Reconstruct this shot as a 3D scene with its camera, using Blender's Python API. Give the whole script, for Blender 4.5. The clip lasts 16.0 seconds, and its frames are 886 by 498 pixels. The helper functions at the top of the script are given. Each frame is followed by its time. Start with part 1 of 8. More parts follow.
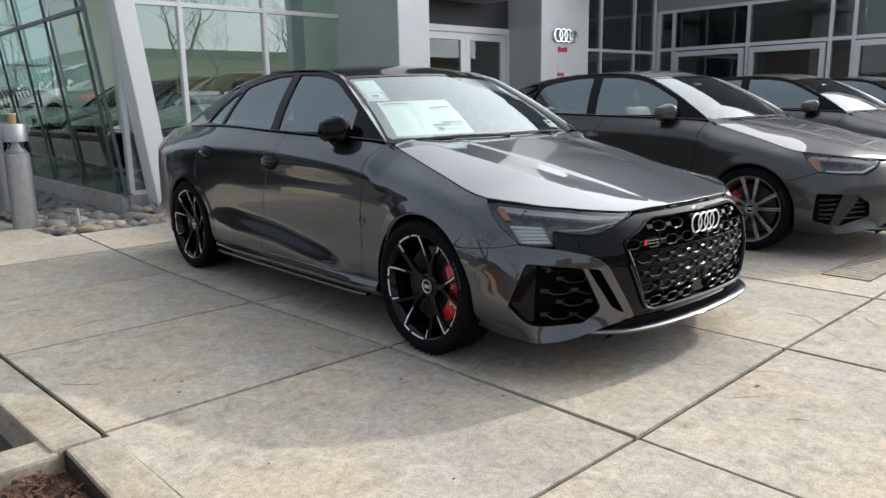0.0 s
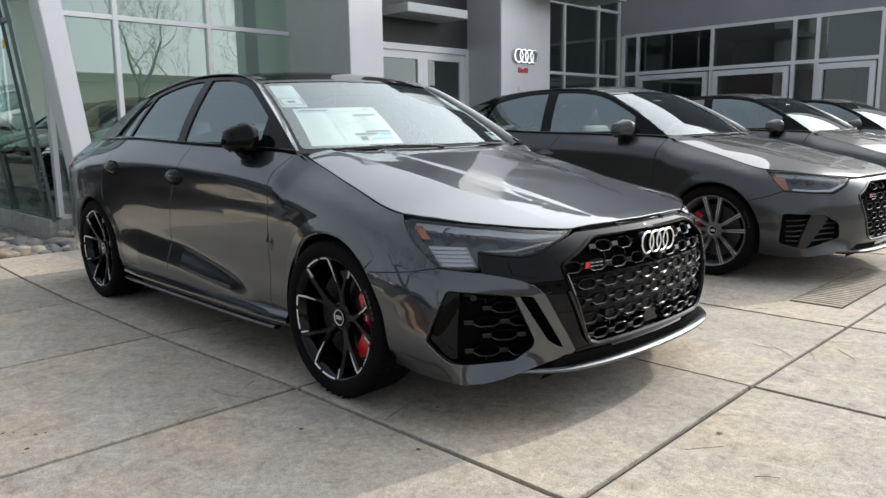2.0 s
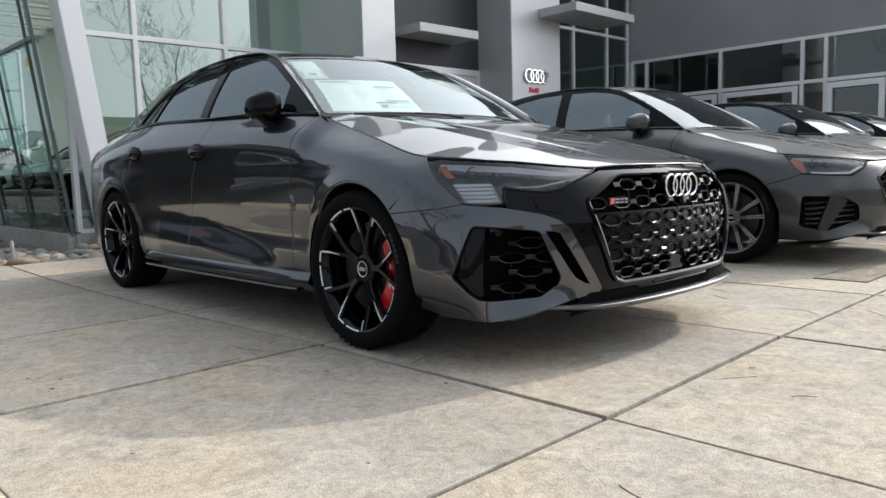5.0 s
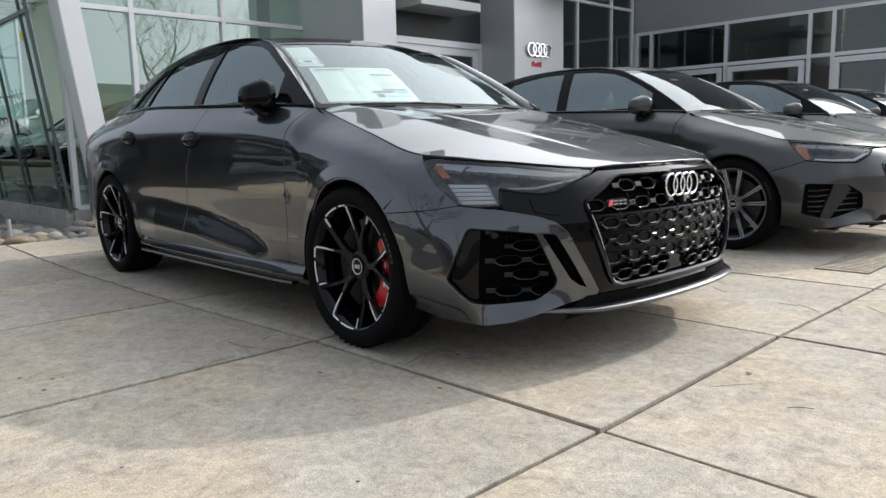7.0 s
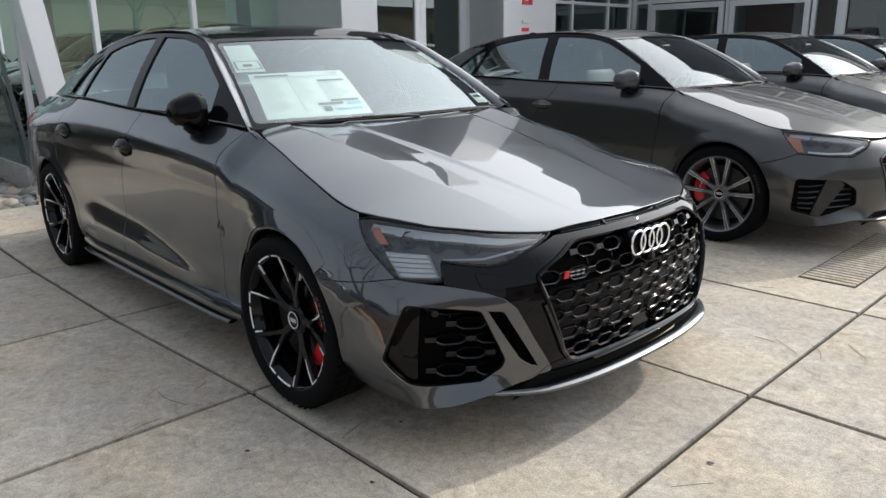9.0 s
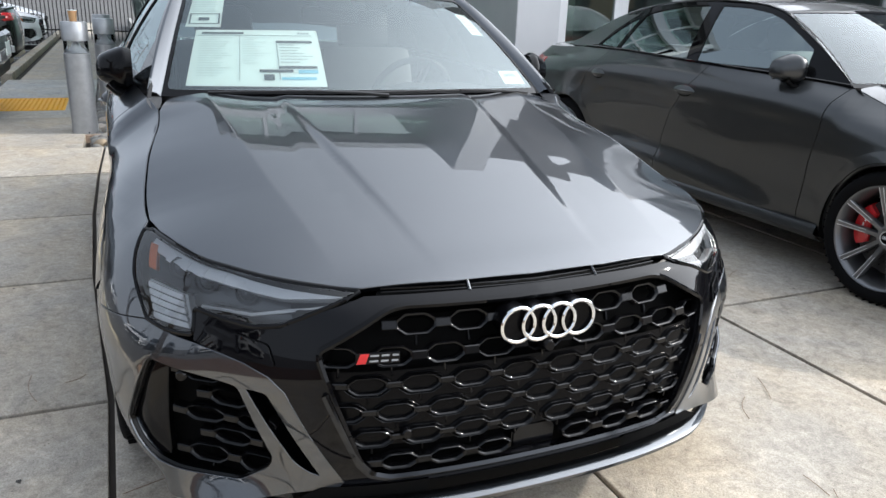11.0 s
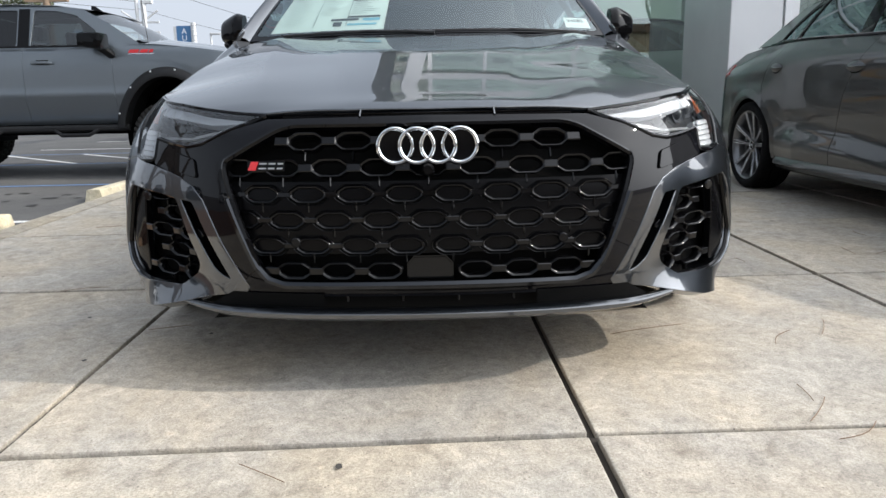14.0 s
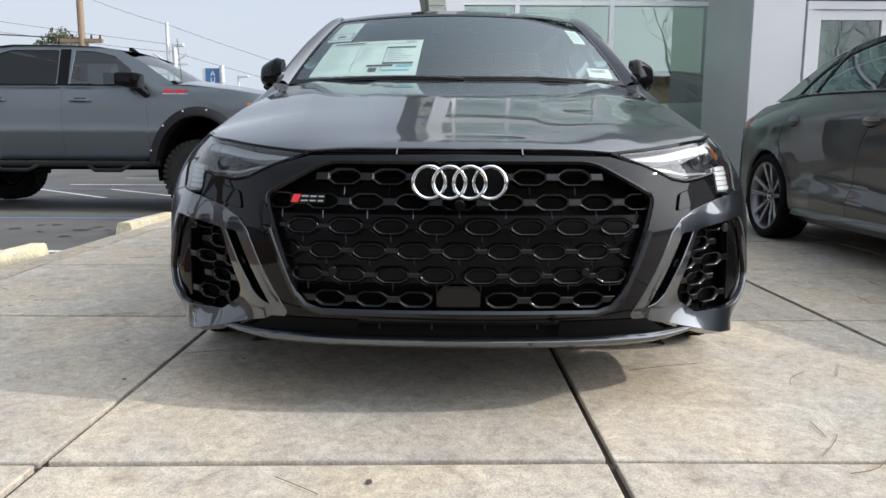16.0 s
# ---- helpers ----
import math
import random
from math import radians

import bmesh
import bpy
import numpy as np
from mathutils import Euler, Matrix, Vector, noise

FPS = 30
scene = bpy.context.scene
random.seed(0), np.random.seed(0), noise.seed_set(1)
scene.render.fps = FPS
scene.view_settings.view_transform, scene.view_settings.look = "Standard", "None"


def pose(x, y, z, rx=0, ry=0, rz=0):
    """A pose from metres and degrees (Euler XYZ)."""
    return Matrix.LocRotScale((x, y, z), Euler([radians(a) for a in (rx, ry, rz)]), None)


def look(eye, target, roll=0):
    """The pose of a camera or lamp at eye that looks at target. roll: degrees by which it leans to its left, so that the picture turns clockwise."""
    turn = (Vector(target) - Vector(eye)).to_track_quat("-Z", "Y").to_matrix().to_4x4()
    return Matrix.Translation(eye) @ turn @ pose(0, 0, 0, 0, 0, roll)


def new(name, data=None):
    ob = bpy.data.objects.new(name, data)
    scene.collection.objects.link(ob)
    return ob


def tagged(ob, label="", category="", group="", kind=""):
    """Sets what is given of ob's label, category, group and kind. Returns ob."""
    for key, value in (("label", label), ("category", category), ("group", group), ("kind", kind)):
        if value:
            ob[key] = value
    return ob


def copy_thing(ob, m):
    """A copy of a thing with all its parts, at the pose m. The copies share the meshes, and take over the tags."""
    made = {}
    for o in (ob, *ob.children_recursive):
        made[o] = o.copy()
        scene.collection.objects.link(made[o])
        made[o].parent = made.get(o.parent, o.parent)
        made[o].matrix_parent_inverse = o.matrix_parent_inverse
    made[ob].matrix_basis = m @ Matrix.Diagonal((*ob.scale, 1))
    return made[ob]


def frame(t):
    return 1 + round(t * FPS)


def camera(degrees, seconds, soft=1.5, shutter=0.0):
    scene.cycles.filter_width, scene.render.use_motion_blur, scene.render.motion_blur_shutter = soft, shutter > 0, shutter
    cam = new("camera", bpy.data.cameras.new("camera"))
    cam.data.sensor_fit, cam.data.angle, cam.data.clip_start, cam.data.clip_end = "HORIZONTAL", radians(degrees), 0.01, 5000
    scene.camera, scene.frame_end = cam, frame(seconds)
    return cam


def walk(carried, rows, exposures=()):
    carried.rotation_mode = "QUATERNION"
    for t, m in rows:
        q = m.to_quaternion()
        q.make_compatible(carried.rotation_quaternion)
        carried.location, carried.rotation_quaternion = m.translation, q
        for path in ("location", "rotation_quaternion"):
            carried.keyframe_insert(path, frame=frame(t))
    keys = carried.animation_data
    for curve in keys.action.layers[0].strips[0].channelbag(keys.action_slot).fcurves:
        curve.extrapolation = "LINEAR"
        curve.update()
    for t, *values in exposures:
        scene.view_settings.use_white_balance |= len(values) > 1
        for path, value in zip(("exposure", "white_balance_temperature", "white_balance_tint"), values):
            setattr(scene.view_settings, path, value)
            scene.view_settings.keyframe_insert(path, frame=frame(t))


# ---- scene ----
cam = camera(62.4, 16.0)
PATH = [
    (0, (2.496, -3.076, 1.179), (1.055, -1.747, 0.781), -1.0),
    (0.5, (2.478, -3.032, 1.185), (1.049, -1.687, 0.799), -0.8),
    (1, (2.439, -2.885, 1.181), (1.014, -1.531, 0.812), -0.7),
    (1.5, (2.376, -2.698, 1.173), (0.96, -1.328, 0.825), -0.7),
    (2, (2.322, -2.593, 1.07), (0.922, -1.201, 0.745), -0.8),
    (2.5, (2.296, -2.594, 0.859), (0.919, -1.175, 0.558), -0.8),
    (3, (2.294, -2.624, 0.721), (0.928, -1.189, 0.449), -0.8),
    (3.5, (2.318, -2.672, 0.703), (0.94, -1.244, 0.456), -0.8),
    (4, (2.314, -2.703, 0.703), (0.91, -1.298, 0.477), -1.0),
    (4.2, (2.312, -2.697, 0.701), (0.896, -1.302, 0.485), -1.2),
    (6.3, (2.327, -2.653, 0.698), (0.892, -1.276, 0.489), -1.8),
    (6.5, (2.325, -2.653, 0.694), (0.892, -1.275, 0.472), -1.7),
    (7, (2.297, -2.613, 0.811), (0.87, -1.242, 0.518), -1.3),
    (7.5, (2.28, -2.536, 1.053), (0.855, -1.187, 0.664), -1.0),
    (8, (2.291, -2.508, 1.171), (0.877, -1.165, 0.726), -0.5),
    (8.5, (2.207, -2.398, 1.198), (0.821, -1.041, 0.71), -0.5),
    (8.7, (2.178, -2.338, 1.253), (0.8, -0.979, 0.748), -0.5),
    (10.8, (2.151, -0.992, 1.276), (0.461, -0.127, 0.648), 1.0),
    (11, (2.19, -0.844, 1.288), (0.458, -0.066, 0.66), 2.3),
    (11.5, (2.24, -0.418, 1.29), (0.42, 0.119, 0.66), 4.5),
    (12, (2.423, -0.151, 1.205), (0.492, -0.067, 0.693), 3.1),
    (12.5, (2.588, -0.069, 1.179), (0.66, -0.081, 0.649), -1.3),
    (13, (2.62, 0.005, 1.133), (0.681, 0.043, 0.644), -1.1),
    (13.5, (2.604, 0.011, 0.907), (0.65, 0.046, 0.482), -1.6),
    (14, (2.661, -0.012, 0.748), (0.706, 0.037, 0.331), -1.1),
    (14.5, (2.726, -0.022, 0.74), (0.767, 0.045, 0.341), -0.4),
    (15, (2.754, -0.03, 0.748), (0.787, 0.031, 0.39), -0.0),
    (15.5, (2.772, -0.035, 0.744), (0.798, -0.002, 0.422), 0.1),
    (16, (2.769, -0.047, 0.736), (0.791, -0.041, 0.439), 0.3),
]
walk(cam, [(t, look(eye, target, roll)) for t, eye, target, roll in PATH], [(0.0, -0.42, 6420, 10), (8.7, -0.42, 6420, 10), (10.8, -0.09, 6180, 10), (11.5, 0.10, 6180, 10), (12.2, 0.09, 6180, 10), (12.9, -0.10, 6260, 10), (16.0, -0.20, 6300, 10)])
from mathutils.geometry import delaunay_2d_cdt

# ---- light ----
SUN_TO = Vector((-0.30, -1.63, -1.0)).normalized()
world = bpy.data.worlds.new("hazy_sky")
scene.world = world
world.use_nodes = True
wn, wl = world.node_tree.nodes, world.node_tree.links
bg = wn["Background"]
sky = wn.new("ShaderNodeTexSky")
sky.sky_type = "NISHITA"
sky.sun_disc = False
sky.sun_elevation = math.asin(-SUN_TO.z)
sky.sun_rotation = math.atan2(-SUN_TO.x, -SUN_TO.y)
sky.dust_density, sky.air_density, sky.ozone_density = 5.0, 1.0, 1.0
# thin high cloud takes most of the colour out of the sky and evens it
hazed = wn.new("ShaderNodeHueSaturation")
hazed.inputs["Saturation"].default_value = 0.30
veil = wn.new("ShaderNodeMix")
veil.data_type = "RGBA"
veil.inputs["Factor"].default_value = 0.72
high = wn.new("ShaderNodeTexCoord")
part_z = wn.new("ShaderNodeSeparateXYZ")
rise = wn.new("ShaderNodeValToRGB")
rise.color_ramp.elements[0].color = (12.2, 13.1, 14.4, 1)
rise.color_ramp.elements[1].position, rise.color_ramp.elements[1].color = 0.85, (9.2, 10.3, 12.0, 1)
middle = rise.color_ramp.elements.new(0.35)
middle.color = (10.4, 11.5, 13.1, 1)
wl.new(high.outputs["Generated"], part_z.inputs["Vector"])
wl.new(part_z.outputs["Z"], rise.inputs["Fac"])
# the haze glows towards the sun
facing = wn.new("ShaderNodeVectorMath")
facing.operation = "DOT_PRODUCT"
facing.inputs[1].default_value = -SUN_TO
sunward = wn.new("ShaderNodeMath")
sunward.operation, sunward.inputs[1].default_value = "MAXIMUM", 0.0
falloff = wn.new("ShaderNodeMath")
falloff.operation, falloff.inputs[1].default_value = "POWER", 2.5
glow = wn.new("ShaderNodeMix")
glow.data_type, glow.blend_type = "RGBA", "ADD"
glow.inputs["Factor"].default_value = 1.0
warm = wn.new("ShaderNodeMix")
warm.data_type = "RGBA"
warm.inputs["A"].default_value, warm.inputs["B"].default_value = (0, 0, 0, 1), (72, 72, 72, 1)
wl.new(high.outputs["Generated"], facing.inputs[0])
wl.new(facing.outputs["Value"], sunward.inputs[0])
wl.new(sunward.outputs[0], falloff.inputs[0])
wl.new(falloff.outputs[0], warm.inputs["Factor"])
wl.new(rise.outputs["Color"], glow.inputs["A"])
wl.new(warm.outputs["Result"], glow.inputs["B"])
wl.new(glow.outputs["Result"], veil.inputs["B"])
wl.new(sky.outputs["Color"], hazed.inputs["Color"])
wl.new(hazed.outputs["Color"], veil.inputs["A"])
wl.new(veil.outputs["Result"], bg.inputs["Color"])
bg.inputs["Strength"].default_value = 0.088
sun = new("sun", bpy.data.lights.new("sun", "SUN"))
sun.data.energy, sun.data.angle, sun.data.color = 3.9, radians(1.1), (1.0, 0.92, 0.80)
sun.rotation_mode = "QUATERNION"
sun.rotation_quaternion = SUN_TO.to_track_quat("-Z", "Y")


# ---- materials ----
def mat(name, color, rough=0.5, metal=0.0, coat=0.0, coat_rough=0.03, emit=None, spec=None):
    m = bpy.data.materials.new(name)
    m.use_nodes = True
    b = m.node_tree.nodes["Principled BSDF"]
    b.inputs["Base Color"].default_value = (*color, 1)
    b.inputs["Roughness"].default_value = rough
    b.inputs["Metallic"].default_value = metal
    b.inputs["Coat Weight"].default_value = coat
    b.inputs["Coat Roughness"].default_value = coat_rough
    if spec is not None:
        b.inputs["Specular IOR Level"].default_value = spec
    if emit:
        b.inputs["Emission Color"].default_value = (*color, 1)
        b.inputs["Emission Strength"].default_value = emit
    return m


def nodes(m):
    return m.node_tree.nodes, m.node_tree.links, m.node_tree.nodes["Principled BSDF"]


def ramp(m, factor, stops):
    n, l, _ = nodes(m)
    r = n.new("ShaderNodeValToRGB")
    while len(r.color_ramp.elements) < len(stops):
        r.color_ramp.elements.new(0.5)
    for e, (at, c) in zip(r.color_ramp.elements, stops):
        e.position, e.color = at, (*c, 1)
    l.new(factor, r.inputs["Fac"])
    return r.outputs["Color"]


def noise_tex(m, scale, detail=4.0, rough=0.55, dist=0.0, stretch=(1, 1, 1), object_space=True):
    n, l, _ = nodes(m)
    co = n.new("ShaderNodeTexCoord")
    mp = n.new("ShaderNodeMapping")
    mp.inputs["Scale"].default_value = stretch
    t = n.new("ShaderNodeTexNoise")
    t.inputs["Scale"].default_value, t.inputs["Detail"].default_value = scale, detail
    t.inputs["Roughness"].default_value, t.inputs["Distortion"].default_value = rough, dist
    l.new(co.outputs["Object"], mp.inputs["Vector"])
    l.new(mp.outputs["Vector"], t.inputs["Vector"])
    return t.outputs["Fac"]


def mixed(m, a, b, factor, mode="MIX"):
    n, l, _ = nodes(m)
    x = n.new("ShaderNodeMix")
    x.data_type, x.blend_type = "RGBA", mode
    for key, v in (("A", a), ("B", b)):
        if isinstance(v, tuple):
            x.inputs[key].default_value = (*v, 1)
        else:
            l.new(v, x.inputs[key])
    if isinstance(factor, float):
        x.inputs["Factor"].default_value = factor
    else:
        l.new(factor, x.inputs["Factor"])
    return x.outputs["Result"]


def bump(m, height, strength=0.3, distance=0.002):
    n, l, b = nodes(m)
    k = n.new("ShaderNodeBump")
    k.inputs["Strength"].default_value, k.inputs["Distance"].default_value = strength, distance
    l.new(height, k.inputs["Height"])
    l.new(k.outputs["Normal"], b.inputs["Normal"])


def to(m, socket, out):
    nodes(m)[1].new(out, nodes(m)[2].inputs[socket])


def paint(name, color, metal=1.0, rough=0.30, coat_ior=1.62):
    m = mat(name, color, rough, metal, 1.0, 0.02)
    m.node_tree.nodes["Principled BSDF"].inputs["Coat IOR"].default_value = coat_ior
    n, l, b = nodes(m)
    f = noise_tex(m, 900, 2)
    to(m, "Base Color", mixed(m, tuple(c * 0.8 for c in color), tuple(min(1, c * 1.25) for c in color), f))
    dust = noise_tex(m, 2.3, 5)
    to(m, "Coat Roughness", ramp(m, dust, [(0.35, (0.003,) * 3), (0.8, (0.018,) * 3)]))
    return m


def glass(name, tint, gloss_ior=1.5, rough=0.0, sheen=(1, 1, 1)):
    m = bpy.data.materials.new(name)
    m.use_nodes = True
    n, l = m.node_tree.nodes, m.node_tree.links
    n.remove(n["Principled BSDF"])
    tr, gl, mx, fr = (n.new("ShaderNode" + k) for k in ("BsdfTransparent", "BsdfGlossy", "MixShader", "Fresnel"))
    tr.inputs["Color"].default_value = (*tint, 1)
    gl.inputs["Roughness"].default_value = rough
    gl.inputs["Color"].default_value = (*sheen, 1)
    fr.inputs["IOR"].default_value = gloss_ior
    l.new(fr.outputs["Fac"], mx.inputs["Fac"])
    l.new(tr.outputs["BSDF"], mx.inputs[1])
    l.new(gl.outputs["BSDF"], mx.inputs[2])
    l.new(mx.outputs["Shader"], n["Material Output"].inputs["Surface"])
    return m


def concrete(name, light, dark, joint_scale=1.0):
    """Broom-finished concrete: warm and cool zones, pale cement film, sand grain, pits and a few stains."""
    m = mat(name, light, 0.85)
    n, l, b = nodes(m)
    broad = noise_tex(m, 0.55, 4, 0.55, 0.3)
    c = ramp(m, broad, [(0.32, dark), (0.66, light)])
    warm = noise_tex(m, 1.3, 5, 0.6, 0.6, (1, 1.3, 1))
    c = mixed(m, c, ramp(m, warm, [(0.40, (0.96, 0.99, 1.03)), (0.62, (1.05, 0.99, 0.88))]), 0.7, "MULTIPLY")
    film = noise_tex(m, 4.5, 10, 0.74, 1.6)
    c = mixed(m, c, ramp(m, film, [(0.37, (0.68, 0.67, 0.66)), (0.46, (0.94, 0.94, 0.94)), (0.54, (1.0, 1.0, 1.0)), (0.60, (1.17, 1.17, 1.17))]), 0.85, "MULTIPLY")
    mottle = noise_tex(m, 34.0, 6, 0.7, 0.6)
    c = mixed(m, c, ramp(m, mottle, [(0.38, (0.78, 0.775, 0.77)), (0.50, (1, 1, 1)), (0.62, (1.17, 1.17, 1.16))]), 0.75, "MULTIPLY")
    grain = noise_tex(m, 150.0, 3, 0.8)
    c = mixed(m, c, ramp(m, grain, [(0.38, (0.58, 0.57, 0.56)), (0.50, (1, 1, 1)), (0.62, (1.30, 1.29, 1.28))]), 0.5, "MULTIPLY")
    co = n.new("ShaderNodeTexCoord")
    for scale, r0, r1, tone in ((30, 0.05, 0.085, 0.42), (80, 0.08, 0.17, 0.62), (5.3, 0.016, 0.026, 0.36), (7.0, 0.075, 0.092, 1.14), (15.0, 0.10, 0.13, 1.10)):
        vor = n.new("ShaderNodeTexVoronoi")
        vor.inputs["Scale"].default_value = scale
        l.new(co.outputs["Object"], vor.inputs["Vector"])
        spot = ramp(m, vor.outputs["Distance"], [(r0, (1, 1, 1)), (r1, (0, 0, 0))])
        if scale < 20:
            spot = mixed(m, spot, ramp(m, noise_tex(m, 2.1, 3, 0.5), [(0.50, (0, 0, 0)), (0.60, (1, 1, 1))]), 1.0, "MULTIPLY")
        sep = n.new("ShaderNodeSeparateColor")
        l.new(spot, sep.inputs[0])
        c = mixed(m, c, mixed(m, c, (tone, tone * 0.98, tone * 0.96), 1.0, "MULTIPLY"), sep.outputs[0])
    info = n.new("ShaderNodeObjectInfo")
    c = mixed(m, c, ramp(m, info.outputs["Random"], [(0.0, (0.90, 0.90, 0.90)), (1.0, (1.0, 0.99, 0.96))]), 1.0, "MULTIPLY")
    to(m, "Base Color", c)
    bump(m, noise_tex(m, 140.0, 4, 0.7), 0.7, 0.004)
    return m


PAINT = paint("grey_metallic_paint", (0.034, 0.040, 0.049), 1.0, 0.32, 1.95)
PAINT_B = paint("dark_grey_pearl_paint", (0.060, 0.062, 0.063), 0.9, 0.42, 1.45)
GLOSS = mat("gloss_black", (0.003, 0.003, 0.0035), 0.03, spec=0.20)
SATIN = mat("satin_black_plastic", (0.012, 0.012, 0.013), 0.42)
bump(SATIN, noise_tex(SATIN, 700, 2), 0.15, 0.0004)
# near-black for hidden black parts, and for shade painted into openings
VOID = mat("black_parts_and_shade", (0.004, 0.004, 0.004), 0.9, spec=0.1)
CHROME = mat("bright_chrome", (0.86, 0.87, 0.88), 0.07, 1.0)
DARKCHROME = mat("dark_chrome", (0.13, 0.135, 0.14), 0.16, 1.0)
PIANO = mat("polished_black_panel", (0.003, 0.003, 0.004), 0.03, spec=0.24)
TRIMDARK = mat("black_chrome_trim", (0.05, 0.052, 0.056), 0.10, 1.0)
GRID = mat("gloss_black_grille_plastic", (0.003, 0.003, 0.0035), 0.12, spec=0.32)
PLATE = mat("smooth_black_panel", (0.003, 0.003, 0.0035), 0.22, spec=0.10)
PLATECELL = mat("smooth_black_relief", (0.003, 0.003, 0.0035), 0.10, spec=0.30)
ALU = mat("turned_aluminium", (0.84, 0.85, 0.86), 0.34, 0.25)
TYRE = mat("tyre_rubber", (0.004, 0.004, 0.0045), 0.8, spec=0.12)
bump(TYRE, noise_tex(TYRE, 260, 3), 0.25, 0.0006)
RED = mat("red_brake_paint", (0.55, 0.012, 0.016), 0.3, 0, 0.6)
REDGLOW = mat("red_lamp_plastic", (0.42, 0.01, 0.015), 0.15, 0, 1.0)
STEEL = mat("brake_disc_steel", (0.07, 0.07, 0.072), 0.42, 1.0)
AMBER = mat("amber_reflector", (0.42, 0.10, 0.02), 0.22, 0, 0.7)
LAMPIN = mat("lamp_silver", (0.58, 0.59, 0.61), 0.28, 0.1)
LAMPGREY = mat("lamp_grey_strip", (0.32, 0.33, 0.345), 0.3, 0.2)
LAMPWHITE = mat("lamp_white_light_guide", (0.86, 0.88, 0.90), 0.25, 0, 0.6)
LAMPDARK = mat("lamp_bezel_dark", (0.050, 0.053, 0.058), 0.22, 0.3)
SHIELD_B = glass("clear_windscreen_glass", (0.78, 0.86, 0.85), 1.75, sheen=(0.92, 0.98, 1.0))
SHIELD = glass("windscreen_glass", (0.80, 0.89, 0.88), 2.2, sheen=(0.88, 0.98, 1.0))
SIDEGLASS = glass("tinted_side_glass", (0.38, 0.50, 0.49), 3.0, sheen=(0.86, 0.98, 1.0))
LENS = glass("lamp_lens", (0.95, 0.97, 0.98), 1.65)
PAPER = mat("printed_paper", (0.74, 0.80, 0.78), 0.7)
INK = mat("grey_ink", (0.30, 0.34, 0.35), 0.8)
LIGHTINK = mat("pale_print", (0.64, 0.70, 0.69), 0.8)
INKDARK = mat("dark_ink", (0.035, 0.045, 0.05), 0.8)
INKBLUE = mat("blue_ink", (0.22, 0.52, 0.66), 0.8)
SEAT = mat("black_leather", (0.020, 0.020, 0.022), 0.5)
bump(SEAT, noise_tex(SEAT, 240, 3), 0.3, 0.0008)
DASH = mat("dashboard_plastic", (0.030, 0.031, 0.033), 0.6)
# ---- mesh tools ----
def add_mesh(name, verts, faces, material, parent=None, label="", normals=None, smooth=True):
    me = bpy.data.meshes.new(name)
    me.from_pydata([tuple(v) for v in verts], [], [tuple(f) for f in faces])
    me.materials.append(material)
    me.polygons.foreach_set("use_smooth", [smooth] * len(me.polygons))
    if normals is not None:
        me.normals_split_custom_set_from_vertices([tuple(v) for v in normals])
    me.update()
    ob = new(name, me)
    ob.parent = parent
    if label:
        tagged(ob, label)
    return ob


def part(name, bm, material, parent=None, label="", smooth=False):
    me = bpy.data.meshes.new(name)
    bmesh.ops.recalc_face_normals(bm, faces=bm.faces)
    bm.to_mesh(me)
    bm.free()
    me.materials.append(material)
    if smooth:
        me.polygons.foreach_set("use_smooth", [True] * len(me.polygons))
        me.set_sharp_from_angle(angle=radians(40))
    ob = new(name, me)
    ob.parent = parent
    if label:
        tagged(ob, label)
    return ob


def thing(name, label, category, m=None, group="", kind=""):
    ob = new(name)
    ob.empty_display_size = 0.2
    if m is not None:
        ob.matrix_basis = m
    return tagged(ob, label, category, group, kind)


def box(bm, lo, hi, bevel=0.0, m=None):
    g = bmesh.ops.create_cube(bm, size=1)
    vs = g["verts"]
    lo, hi = Vector(lo), Vector(hi)
    for v in vs:
        v.co = Vector([(a + b) / 2 + c * (b - a) for a, b, c in zip(lo, hi, v.co)])
    if bevel:
        es = list({e for v in vs for e in v.link_edges})
        r = bmesh.ops.bevel(bm, geom=es, offset=bevel, segments=2, affect="EDGES", profile=0.6)
        vs = list({v for f in r["faces"] for v in f.verts} | {v for v in vs if v.is_valid})
    if m is not None:
        bmesh.ops.transform(bm, matrix=m, verts=[v for v in vs if v.is_valid])
    return bm


def boxes(*args, bevel=0.0):
    bm = bmesh.new()
    for lo, hi in args:
        box(bm, lo, hi, bevel)
    return bm


def tube(bm, path, radius, sides=8, closed=False, flat=1.0, up=None, caps=True):
    """A round or flattened bar along a path of points; radius may be a list."""
    path = [Vector(p) for p in path]
    n = len(path)
    rings = []
    last = None
    for i, p in enumerate(path):
        a = path[(i - 1) % n] if (closed or i) else p
        b = path[(i + 1) % n] if (closed or i < n - 1) else p
        t = (b - a).normalized()
        ref = Vector(up) if up else (last if last is not None else (Vector((0, 0, 1)) if abs(t.z) < 0.9 else Vector((1, 0, 0))))
        side = t.cross(ref).normalized()
        nor = side.cross(t).normalized()
        last = nor
        r = radius[i] if isinstance(radius, (list, tuple)) else radius
        rings.append([bm.verts.new(p + side * (r * math.cos(k * math.tau / sides + math.pi / sides)) + nor * (r * flat * math.sin(k * math.tau / sides + math.pi / sides))) for k in range(sides)])
    for i in range(n if closed else n - 1):
        A, B = rings[i], rings[(i + 1) % n]
        for k in range(sides):
            bm.faces.new((A[k], A[(k + 1) % sides], B[(k + 1) % sides], B[k]))
    if caps and not closed:
        bm.faces.new(rings[0][::-1])
        bm.faces.new(rings[-1])
    return bm


